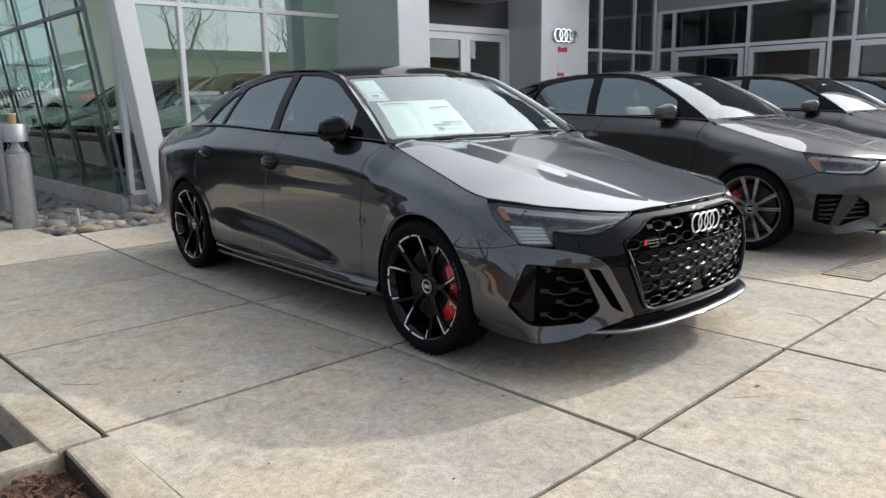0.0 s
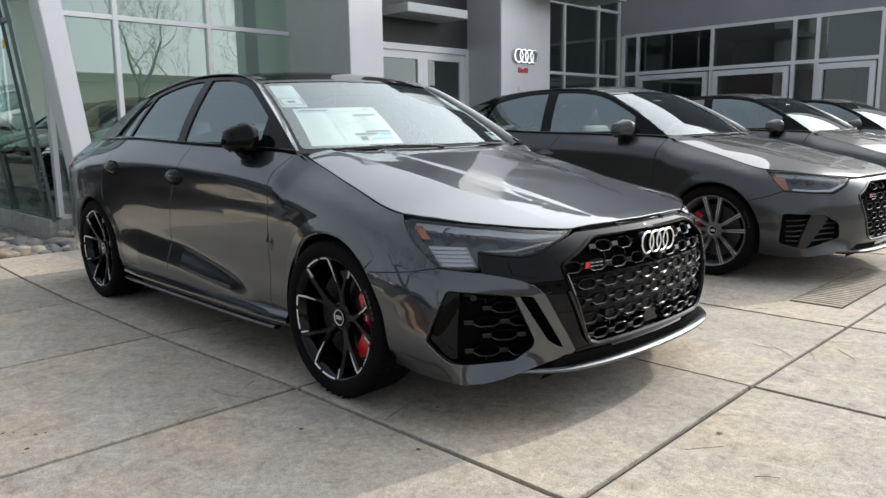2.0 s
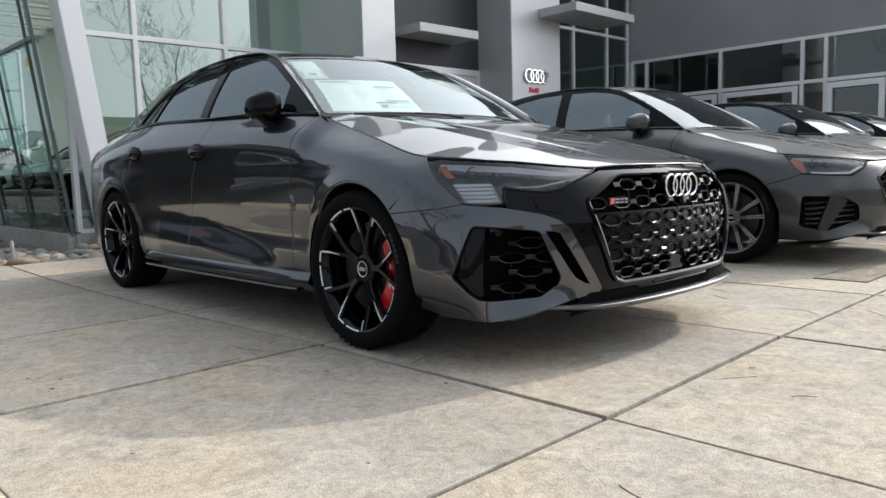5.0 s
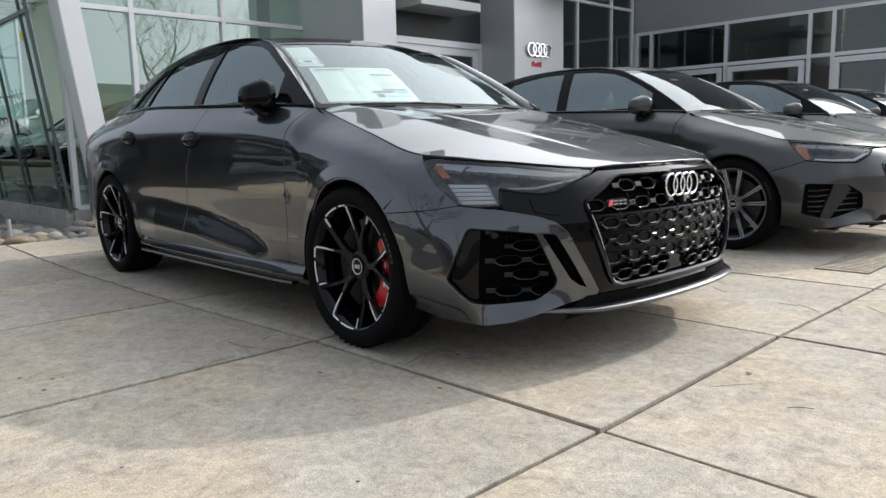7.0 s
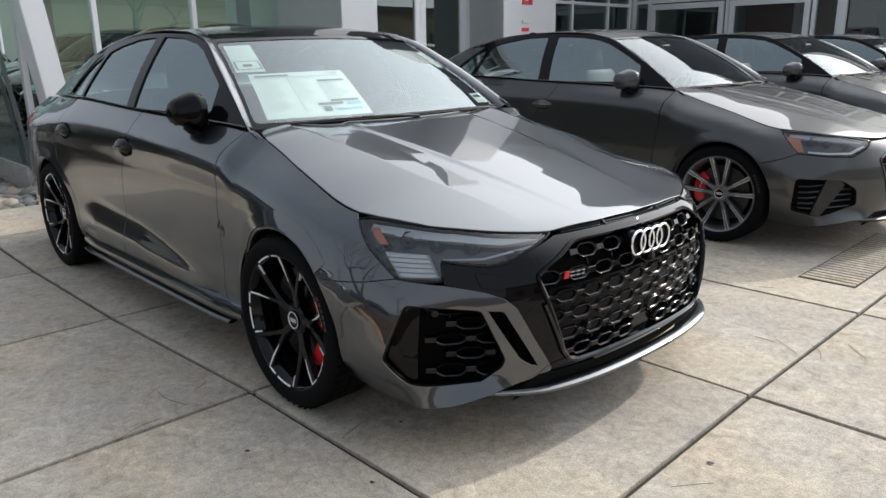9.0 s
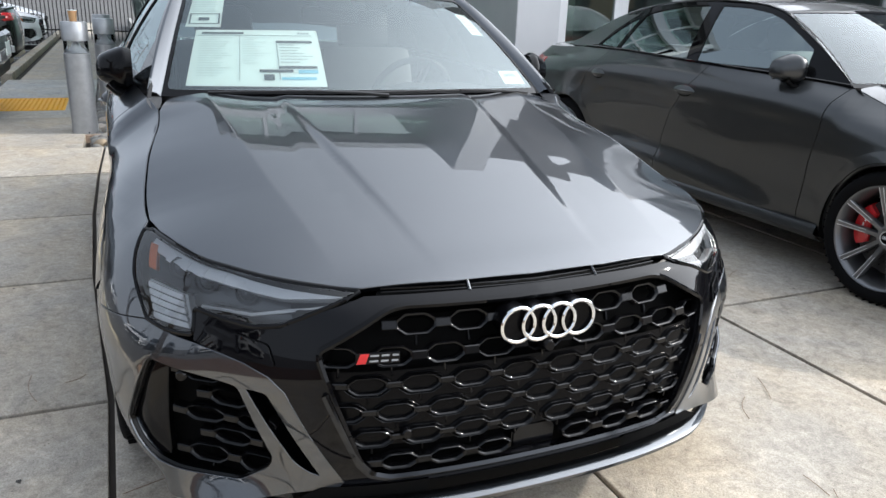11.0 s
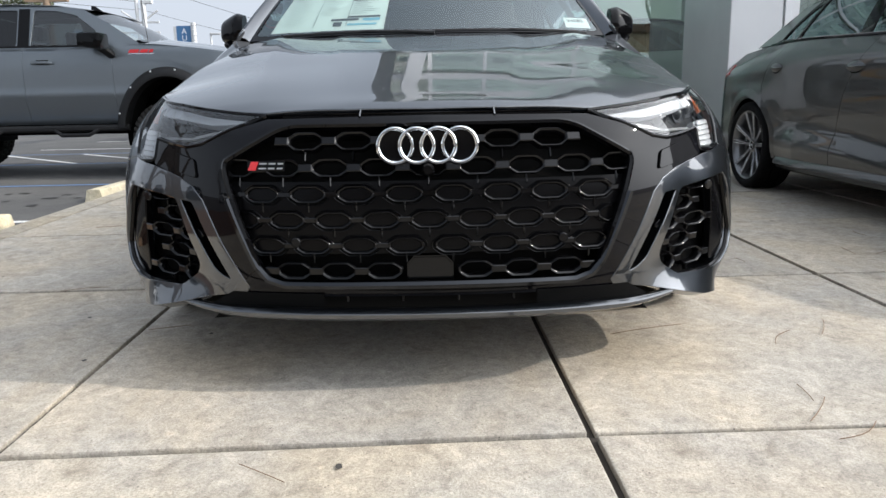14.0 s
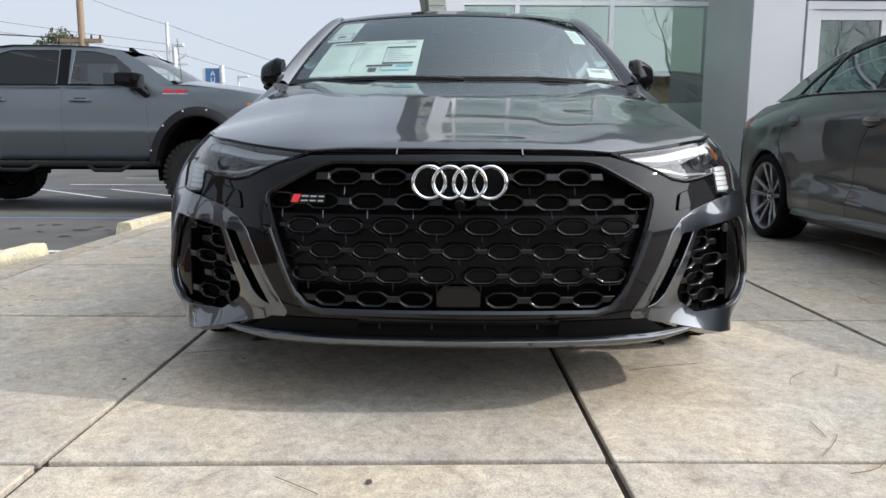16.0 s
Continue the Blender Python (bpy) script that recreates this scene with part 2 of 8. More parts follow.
def lathe(bm, profile, segs=48, axis="y", m=None):
    """Spin a profile of (radius, along) round an axis through the origin."""
    rings = []
    for k in range(segs):
        c, s = math.cos(k * math.tau / segs), math.sin(k * math.tau / segs)
        ring = []
        for r, h in profile:
            p = (r * c, h, r * s) if axis == "y" else (r * c, r * s, h)
            ring.append(bm.verts.new(m @ Vector(p) if m is not None else p))
        rings.append(ring)
    for k in range(segs):
        A, B = rings[k], rings[(k + 1) % segs]
        for i in range(len(profile) - 1):
            bm.faces.new((A[i], A[i + 1], B[i + 1], B[i]))
    return bm


def prism(bm, poly, depth, m=None, bevel=0.0):
    """A flat polygon of (x, z) given depth along y."""
    front = [bm.verts.new((x, 0, z)) for x, z in poly]
    back = [bm.verts.new((x, depth, z)) for x, z in poly]
    n = len(poly)
    fs = [bm.faces.new(front), bm.faces.new(back[::-1])]
    for i in range(n):
        fs.append(bm.faces.new((front[i], back[i], back[(i + 1) % n], front[(i + 1) % n])))
    vs = front + back
    if bevel:
        r = bmesh.ops.bevel(bm, geom=list(fs[0].edges), offset=bevel, segments=2, affect="EDGES")
        vs = list({v for v in vs if v.is_valid} | {v for f in r["faces"] for v in f.verts})
    if m is not None:
        bmesh.ops.transform(bm, matrix=m, verts=vs)
    return bm


def hermite(xs, ys, q):
    """Smooth interpolation without overshoot; ys may have columns."""
    xs, ys, q = np.asarray(xs, float), np.asarray(ys, float), np.asarray(q, float)
    h = np.diff(xs)
    dy = np.diff(ys, axis=0) / (h if ys.ndim == 1 else h[:, None])
    m = np.zeros_like(ys)
    m[1:-1] = np.where(dy[:-1] * dy[1:] > 0, 2 * dy[:-1] * dy[1:] / np.where(dy[:-1] + dy[1:] == 0, 1, dy[:-1] + dy[1:]), 0)
    m[0], m[-1] = dy[0], dy[-1]
    i = np.clip(np.searchsorted(xs, q) - 1, 0, len(xs) - 2)
    t = (q - xs[i]) / h[i]
    hh = h[i]
    if ys.ndim > 1:
        t, hh = t[..., None], hh[..., None]
    return (2 * t**3 - 3 * t**2 + 1) * ys[i] + (t**3 - 2 * t**2 + t) * hh * m[i] + (-2 * t**3 + 3 * t**2) * ys[i + 1] + (t**3 - t**2) * hh * m[i + 1]


def natural(xs, ys):
    """A cubic spline through points with continuous curvature."""
    xs, ys = np.asarray(xs, float), np.asarray(ys, float)
    n, h = len(xs), np.diff(xs)
    A, r = np.eye(n), np.zeros((n,) + ys.shape[1:])
    for i in range(1, n - 1):
        A[i, i - 1 : i + 2] = h[i - 1], 2 * (h[i - 1] + h[i]), h[i]
        r[i] = 6 * ((ys[i + 1] - ys[i]) / h[i] - (ys[i] - ys[i - 1]) / h[i - 1])
    M = np.linalg.solve(A, r)

    def at(q):
        q = np.asarray(q, float)
        i = np.clip(np.searchsorted(xs, q) - 1, 0, n - 2)
        a, b, hh = xs[i + 1] - q, q - xs[i], h[i]
        if ys.ndim > 1:
            a, b, hh = a[..., None], b[..., None], hh[..., None]
        return (M[i] * a**3 + M[i + 1] * b**3) / (6 * hh) + (ys[i] / hh - M[i] * hh / 6) * a + (ys[i + 1] / hh - M[i + 1] * hh / 6) * b

    return at


def inside(poly, pts):
    x, y = pts[:, 0], pts[:, 1]
    ok = np.zeros(len(pts), bool)
    for (x1, y1), (x2, y2) in zip(poly, np.roll(poly, -1, 0)):
        hit = (y1 > y) != (y2 > y)
        with np.errstate(divide="ignore", invalid="ignore"):
            ok ^= hit & (x < (x2 - x1) * (y - y1) / (y2 - y1) + x1)
    return ok


def dense(poly, step):
    poly = np.asarray(poly, float)
    out = []
    for a, b in zip(poly, np.roll(poly, -1, 0)):
        k = max(1, int(np.ceil(np.linalg.norm(b - a) / step)))
        out += [a + (b - a) * i / k for i in range(k)]
    return np.array(out)


def rounded(poly, r, k=4):
    """A polygon with its corners rounded off."""
    poly = np.asarray(poly, float)
    out = []
    for a, b, c in zip(np.roll(poly, 1, 0), poly, np.roll(poly, -1, 0)):
        u, v = a - b, c - b
        lu, lv = np.linalg.norm(u), np.linalg.norm(v)
        d = min(r, lu * 0.45, lv * 0.45)
        p, q = b + u / lu * d, b + v / lv * d
        out += [(1 - t) ** 2 * p + 2 * t * (1 - t) * b + t**2 * q for t in np.linspace(0, 1, k)]
    return np.array(out)


def sheet(name, surf, poly, material, parent, label="", holes=(), step=0.03, rim=0.0, lift=0.0, sides=(1, -1), hole_rim=None, out=(0, 1, 0), creases=()):
    """A panel cut from a smooth surface: poly in the surface's own coordinates, with rims turned inwards. One object for each side."""
    loops = [dense(p, step) for p in (poly, *holes)]
    pts = list(np.concatenate(loops))
    edges, k = [], 0
    for lp in loops:
        n = len(lp)
        edges += [(k + i, k + (i + 1) % n) for i in range(n)]
        k += n
    border = np.concatenate(loops)
    for line in creases:
        q = np.asarray(line, float)
        n = max(2, int(np.linalg.norm(q[-1] - q[0]) / step))
        q = np.stack([np.interp(np.linspace(0, len(q) - 1, n), np.arange(len(q)), q[:, k]) for k in (0, 1)], 1)
        q = q[inside(loops[0], q)]
        far = np.array([((border - g) ** 2).sum(1).min() for g in q]) > 0.008**2
        q = q[far]
        edges += [(k + i, k + i + 1) for i in range(len(q) - 1)]
        pts += list(q)
        k += len(q)
    lo, hi = loops[0].min(0), loops[0].max(0)
    gx, gy = np.meshgrid(np.arange(lo[0] + step * 0.5, hi[0], step), np.arange(lo[1] + step * 0.5, hi[1], step))
    grid = np.stack([gx.ravel(), gy.ravel()], 1)
    keep = inside(loops[0], grid)
    for h in loops[1:]:
        keep &= ~inside(h, grid)
    grid = grid[keep]
    if len(grid):
        border = np.array(pts)
        near = np.array([((border - g) ** 2).sum(1).min() for g in grid])
        grid = grid[near > (0.45 * step) ** 2]
        pts += list(grid)
    v2, _, tris, *_ = delaunay_2d_cdt([Vector(p) for p in pts], edges, [], 0, 1e-7)
    v2 = np.array([tuple(v) for v in v2])
    tris = np.array([t for t in tris if len(t) == 3])
    cen = v2[tris].mean(1)
    ok = inside(loops[0], cen)
    for h in loops[1:]:
        ok &= ~inside(h, cen)
    tris = tris[ok]

    def both(p):
        e = 1e-4
        P = surf(p[:, 0], p[:, 1])
        du = surf(p[:, 0] + e, p[:, 1]) - surf(p[:, 0] - e, p[:, 1])
        dv = surf(p[:, 0], p[:, 1] + e) - surf(p[:, 0], p[:, 1] - e)
        N = np.cross(du, dv)
        N /= np.linalg.norm(N, axis=1)[:, None] + 1e-12
        return P, N

    P, N = both(v2)
    sign = 1 if (N @ np.array(out)).mean() > 0 else -1
    N = N * sign
    P = P + N * lift
    a, b, c = P[tris[:, 0]], P[tris[:, 1]], P[tris[:, 2]]
    turn = (np.cross(b - a, c - a) * N[tris].mean(1)).sum(1) < 0
    tris[turn] = tris[turn][:, ::-1]
    V, NN, F = [P], [N], [tuple(t) for t in tris]
    base = len(P)
    for j, lp in enumerate(loops):
        depth = rim if j == 0 or hole_rim is None else hole_rim
        if not depth:
            continue
        q, nq = both(lp)
        nq = nq * sign
        q = q + nq * lift
        fwd = np.roll(q, -1, 0) - np.roll(q, 1, 0)
        fwd /= np.linalg.norm(fwd, axis=1)[:, None] + 1e-12
        s = np.cross(fwd, nq)
        area = 0.5 * np.sum(lp[:, 0] * np.roll(lp[:, 1], -1) - np.roll(lp[:, 0], -1) * lp[:, 1])
        m = len(lp)
        soft = min(0.004, abs(depth) * 0.3)
        q0, q1, q2 = q, q - nq * soft, q - nq * depth
        away = (np.cross(fwd, nq))
        test = both(lp + 1e-3 * (lp - lp.mean(0)))[0]
        o = 1 if ((test - (q - nq * lift)) * away).sum() > 0 else -1
        if j:
            o = -o
        away = away * o
        q1 = q1 + away * soft * 0.4
        q2 = q2 + away * soft * 0.4
        V += [q0, q1, q2]
        NN += [nq, away, away]
        for r in range(2):
            for i in range(m):
                i2 = (i + 1) % m
                f = (base + r * m + i, base + r * m + i2, base + (r + 1) * m + i2, base + (r + 1) * m + i)
                F.append(f)
        base += 3 * m
    V, NN = np.concatenate(V), np.concatenate(NN)
    out_f = []
    for f in F:
        g = np.cross(V[f[1]] - V[f[0]], V[f[2]] - V[f[0]])
        out_f.append(f if (g * NN[list(f)].mean(0)).sum() >= 0 else f[::-1])
    made = []
    for sd in sides:
        S = np.array([1, sd, 1])
        ff = out_f if sd > 0 else [f[::-1] for f in out_f]
        made.append(add_mesh(name, V * S, ff, material, parent, label, NN * S))
    return made
# ---- saloon car: forward is +x, front axle over the origin ----
R_TYRE, R_ARCH, AXLE = 0.322, 0.352, 2.631
_front = [(0.920, 0.0), (0.914, 0.20), (0.893, 0.38), (0.864, 0.50), (0.823, 0.605), (0.772, 0.692), (0.700, 0.770), (0.605, 0.834), (0.480, 0.880), (0.33, 0.905), (0.10, 0.914)]
_rear = [(-0.30, 0.906), (-0.8, 0.905), (-1.3, 0.905), (-1.8, 0.906), (-2.2, 0.909), (-2.63, 0.915), (-2.95, 0.902), (-3.2, 0.865), (-3.38, 0.80), (-3.49, 0.70), (-3.55, 0.50), (-3.58, 0.25), (-3.585, 0.0)]
_plan = np.array([(x, -a) for x, a in _front[4:0:-1]] + _front + _rear)
_len = np.concatenate([[0], np.cumsum(np.linalg.norm(np.diff(_plan, axis=0), axis=1))])
_len -= _len[4]
_planspline = natural(_len, _plan)
_us = np.linspace(0, _len[-1], 900)
_xs = _planspline(_us)[:, 0]


def UX(x):
    """How far round the plan from the nose the side lies at x."""
    return np.interp(-np.asarray(x, float), -_xs, _us)


_stations, _tables = [], []


def station(u, *rows):
    _stations.append(float(u))
    _tables.append(rows)


# (inset from the plan, height) from sill to the edge of bonnet, window or boot
station(0.0, (0.040, 0.20), (0.015, 0.29), (0.006, 0.42), (0.012, 0.55), (0.032, 0.63), (0.058, 0.685), (0.095, 0.716))
station(0.42, (0.040, 0.20), (0.015, 0.29), (0.004, 0.42), (0.012, 0.54), (0.034, 0.62), (0.066, 0.675), (0.105, 0.709))
station(0.75, (0.000, 0.185), (0.040, 0.266), (0.040, 0.42), (0.046, 0.53), (0.062, 0.60), (0.084, 0.675), (0.125, 0.730))
station(0.90, (0.000, 0.172), (0.014, 0.264), (0.012, 0.42), (0.020, 0.53), (0.044, 0.60), (0.074, 0.678), (0.119, 0.741))
station(1.00, (0.040, 0.165), (-0.018, 0.275), (-0.020, 0.42), (0.000, 0.53), (0.030, 0.60), (0.066, 0.68), (0.115, 0.748))
station(UX(0.33), (0.075, 0.16), (-0.014, 0.285), (-0.034, 0.42), (-0.036, 0.55), (-0.010, 0.64), (0.036, 0.71), (0.094, 0.762))
station(UX(0.0), (0.038, 0.16), (0.002, 0.26), (-0.028, 0.45), (-0.035, 0.60), (-0.016, 0.69), (0.020, 0.775), (0.118, 0.848))
station(UX(-0.33), (0.060, 0.18), (0.040, 0.28), (0.028, 0.45), (0.012, 0.60), (0.004, 0.71), (0.020, 0.82), (0.160, 0.935))
station(UX(-0.42), (0.058, 0.20), (0.034, 0.29), (0.028, 0.45), (0.012, 0.60), (0.002, 0.73), (0.019, 0.875), (0.134, 0.972))
station(UX(-0.9), (0.058, 0.20), (0.036, 0.30), (0.030, 0.46), (0.014, 0.60), (0.003, 0.75), (0.008, 0.915), (0.083, 0.994))
station(UX(-1.5), (0.055, 0.20), (0.034, 0.31), (0.028, 0.48), (0.013, 0.60), (0.003, 0.76), (0.008, 0.935), (0.056, 1.014))
station(UX(-2.1), (0.050, 0.20), (0.028, 0.32), (0.022, 0.48), (0.007, 0.61), (-0.003, 0.765), (0.006, 0.940), (0.072, 1.033))
station(UX(-2.63), (0.035, 0.20), (0.004, 0.29), (-0.012, 0.46), (-0.014, 0.62), (-0.004, 0.76), (0.018, 0.915), (0.140, 1.028))
station(UX(-3.1), (0.035, 0.22), (0.008, 0.30), (0.0, 0.46), (0.0, 0.62), (0.002, 0.75), (0.030, 0.88), (0.170, 1.008))
station(_len[-1], (0.060, 0.24), (0.020, 0.32), (0.0, 0.46), (0.012, 0.60), (0.030, 0.75), (0.050, 0.88), (0.100, 0.99))
_T = np.array(_tables)


def body(u, z):
    """The outer skin below bonnet, windows and boot."""
    u, z = np.asarray(u, float), np.asarray(z, float)
    s, au = np.where(u < 0, -1.0, 1.0), np.abs(u)
    d, zz = hermite(_stations, _T[:, :, 0], au), hermite(_stations, _T[:, :, 1], au)
    h = np.diff(zz, axis=1)
    g = np.diff(d, axis=1) / h
    m = np.concatenate([g[:, :1], (g[:, :-1] * h[:, 1:] + g[:, 1:] * h[:, :-1]) / (h[:, 1:] + h[:, :-1]), g[:, -1:]], 1)
    i = np.clip((zz[:, 1:-1] < z[:, None]).sum(1), 0, 5)
    r = np.arange(len(u))
    hh = h[r, i]
    t = (z - zz[r, i]) / hh
    t = np.clip(t, -0.6, 1.15)
    off = (2 * t**3 - 3 * t**2 + 1) * d[r, i] + (t**3 - 2 * t**2 + t) * hh * m[r, i] + (-2 * t**3 + 3 * t**2) * d[r, i + 1] + (t**3 - t**2) * hh * m[r, i + 1]
    p = _planspline(au)
    # ledge that climbs along the lower doors
    crest = np.interp(p[:, 0], [-2.30, -1.95, -1.40, -0.90, -0.45], [0.52, 0.51, 0.475, 0.39, 0.27])
    low = np.clip((crest + 0.020 - z) / 0.17, 0, 1)
    along = np.clip((-0.45 - p[:, 0]) / 0.35, 0, 1) * np.clip((p[:, 0] + 2.30) / 0.35, 0, 1)
    off = off - 0.030 * low * low * (3 - 2 * low) * along
    tan = (_planspline(au + 1e-3) - _planspline(np.maximum(au - 1e-3, -0.2)))
    tan /= np.linalg.norm(tan, axis=1)[:, None]
    nx, na = -tan[:, 1], tan[:, 0]
    return np.stack([p[:, 0] + nx * off, (p[:, 1] + na * off) * s, z], 1)


def edge_z(u):
    return hermite(_stations, _T[:, -1, 1], np.abs(np.asarray(u, float)))


# bonnet
_bx = [-0.50, -0.30, 0.0, 0.20, 0.333, 0.45, 0.60, 0.70, 0.78, 0.83]
_ba = [0.69, 0.735, 0.782, 0.800, 0.808, 0.768, 0.668, 0.560, 0.415, 0.34]
_bz = [0.972, 0.930, 0.848, 0.794, 0.763, 0.755, 0.738, 0.722, 0.708, 0.700]
_bx = _bx[:1] + [-0.335, -0.25, -0.10, 0.0, 0.10, 0.20, 0.28, 0.333] + _bx[5:]
_e = body(UX(np.array(_bx[1:9])), edge_z(UX(np.array(_bx[1:9]))))
_ba, _bz = _ba[:1] + list(_e[:, 1]) + _ba[5:], _bz[:1] + list(_e[:, 2]) + _bz[5:]
_cx = [-0.50, -0.33, -0.10, 0.15, 0.40, 0.60, 0.72, 0.79, 0.835]
_cz = [0.995, 0.977, 0.937, 0.887, 0.828, 0.776, 0.744, 0.726, 0.708]


_crown = natural(_cx, _cz)


def outer_crease(x):
    """Where the flat of the bonnet breaks down to the wing."""
    return np.interp(x, [-0.45, -0.30, 0.30, 0.77, 0.85], [0.60, 0.575, 0.505, 0.436, 0.42])


def inner_crease(x):
    return 0.20 + 0.13 * np.clip((0.75 - np.asarray(x, float)) / 1.0, 0, 1)


def bonnet(x, y):
    a = np.abs(y)
    ae, ze, zc = hermite(_bx, _ba, x), hermite(_bx, _bz, x), _crown(x)
    yo = np.minimum(outer_crease(x), ae - 0.03)
    s = np.clip((a - yo) / (ae - yo), 0, 1.3)
    drop = np.where(a < yo, 0.20 * (a / yo) ** 2.2, 0.20 + 0.80 * s * (0.80 + 0.20 * s))
    soft = np.clip((x - 0.52) / 0.22, 0, 1)
    drop = drop * (1 - soft) + np.minimum(a / ae, 1.05) ** 2.9 * soft
    z = zc - (zc - ze) * drop
    k = np.clip((a - inner_crease(x)) / 0.040, 0, 1)
    fade = np.clip((0.80 - x) / 0.5, 0, 1) * np.clip((yo - a) / 0.14, 0, 1)
    z = z - 0.0058 * fade * k * k * (3 - 2 * k)
    return np.stack([x, y, z], 1)


# glasshouse
def shield(s, t):
    bx, bz = -0.335 - 0.125 * s**2, 0.974 - 0.008 * s**2
    tx, tz = -0.930 - 0.115 * s**2, 1.338 - 0.018 * s**2
    bow = 0.020 * 4 * t * (1 - t)
    return np.stack([bx + (tx - bx) * t + bow * 0.53, (0.728 + (0.580 - 0.728) * t) * s, bz + (tz - bz) * t + bow * 0.85], 1)


def roof_z(x):
    return hermite([-2.55, -2.3, -2.0, -1.7, -1.4, -1.15, -0.93], [1.235, 1.318, 1.372, 1.400, 1.408, 1.392, 1.338], x)


def roof(s, t):
    tx = -0.930 - 0.115 * s**2
    ex = -2.30 + 0.05 * s**2
    x = tx + (ex - tx) * t
    a = hermite([0, 0.3, 0.6, 1.0], [0.580, 0.600, 0.594, 0.545], t)
    z = roof_z(x + 0.115 * s**2 * (1 - t)) - (0.018 + 0.020 * np.sin(np.pi * t)) * s**2
    return np.stack([x, a * s, z], 1)


def back_glass(s, t):
    tx, tz = -2.30 + 0.05 * s**2, 1.318 - 0.018 * s**2
    bx, bz = -2.90 + 0.10 * s**2, 1.045
    return np.stack([tx + (bx - tx) * t, (0.545 + 0.085 * t) * s, tz + (bz - tz) * t + 0.03 * 4 * t * (1 - t) * 0.8], 1)


def flank(x, z):
    """Side windows and pillars lean in from the belt."""
    x, z = np.asarray(x, float), np.asarray(z, float)
    zb = hermite([-3.0, -2.6, -2.1, -1.5, -0.9, -0.42, -0.2], [1.02, 1.028, 1.033, 1.014, 0.994, 0.972, 0.95], x)
    ab = hermite([-3.0, -2.6, -2.1, -1.5, -0.9, -0.42, -0.2], [0.72, 0.775, 0.836, 0.850, 0.822, 0.775, 0.760], x)
    h = z - zb
    return np.stack([x, ab - 0.50 * h - 0.50 * np.maximum(h, 0) ** 2, z], 1)


def rail_z(x):
    """The upper edge of the side, from the foot of the windscreen pillar over the roof to the boot."""
    return hermite([-3.0, -2.75, -2.5, -2.3, -2.1, -1.8, -1.5, -1.25, -1.05, -0.8, -0.6, -0.40], [1.00, 1.09, 1.195, 1.262, 1.312, 1.358, 1.372, 1.362, 1.325, 1.205, 1.09, 0.965], x)


def arc(cx, cz, r, a0, a1, k=30):
    return [(float(UX(cx + r * math.cos(radians(a)))), cz + r * math.sin(radians(a))) for a in np.linspace(a0, a1, k)]


def uz(*pts):
    return [(float(UX(x)), z) for x, z in pts]


def top_line(x0, x1, k=16, drop=0.002):
    return [(float(u), float(edge_z(u)) - drop) for u in np.linspace(UX(x0), UX(x1), k)]


def text_part(text, size, m, material, parent, name="lettering", depth=0.0006):
    cu = bpy.data.curves.new(name, "FONT")
    cu.body, cu.size, cu.align_x, cu.align_y, cu.extrude = text, size, "CENTER", "CENTER", depth
    tmp = bpy.data.objects.new(name, cu)
    scene.collection.objects.link(tmp)
    me = bpy.data.meshes.new_from_object(tmp.evaluated_get(bpy.context.evaluated_depsgraph_get()))
    bpy.data.objects.remove(tmp)
    me.transform(m)
    me.materials.clear()
    me.materials.append(material)
    ob = new(name, me)
    ob.parent = parent
    return ob


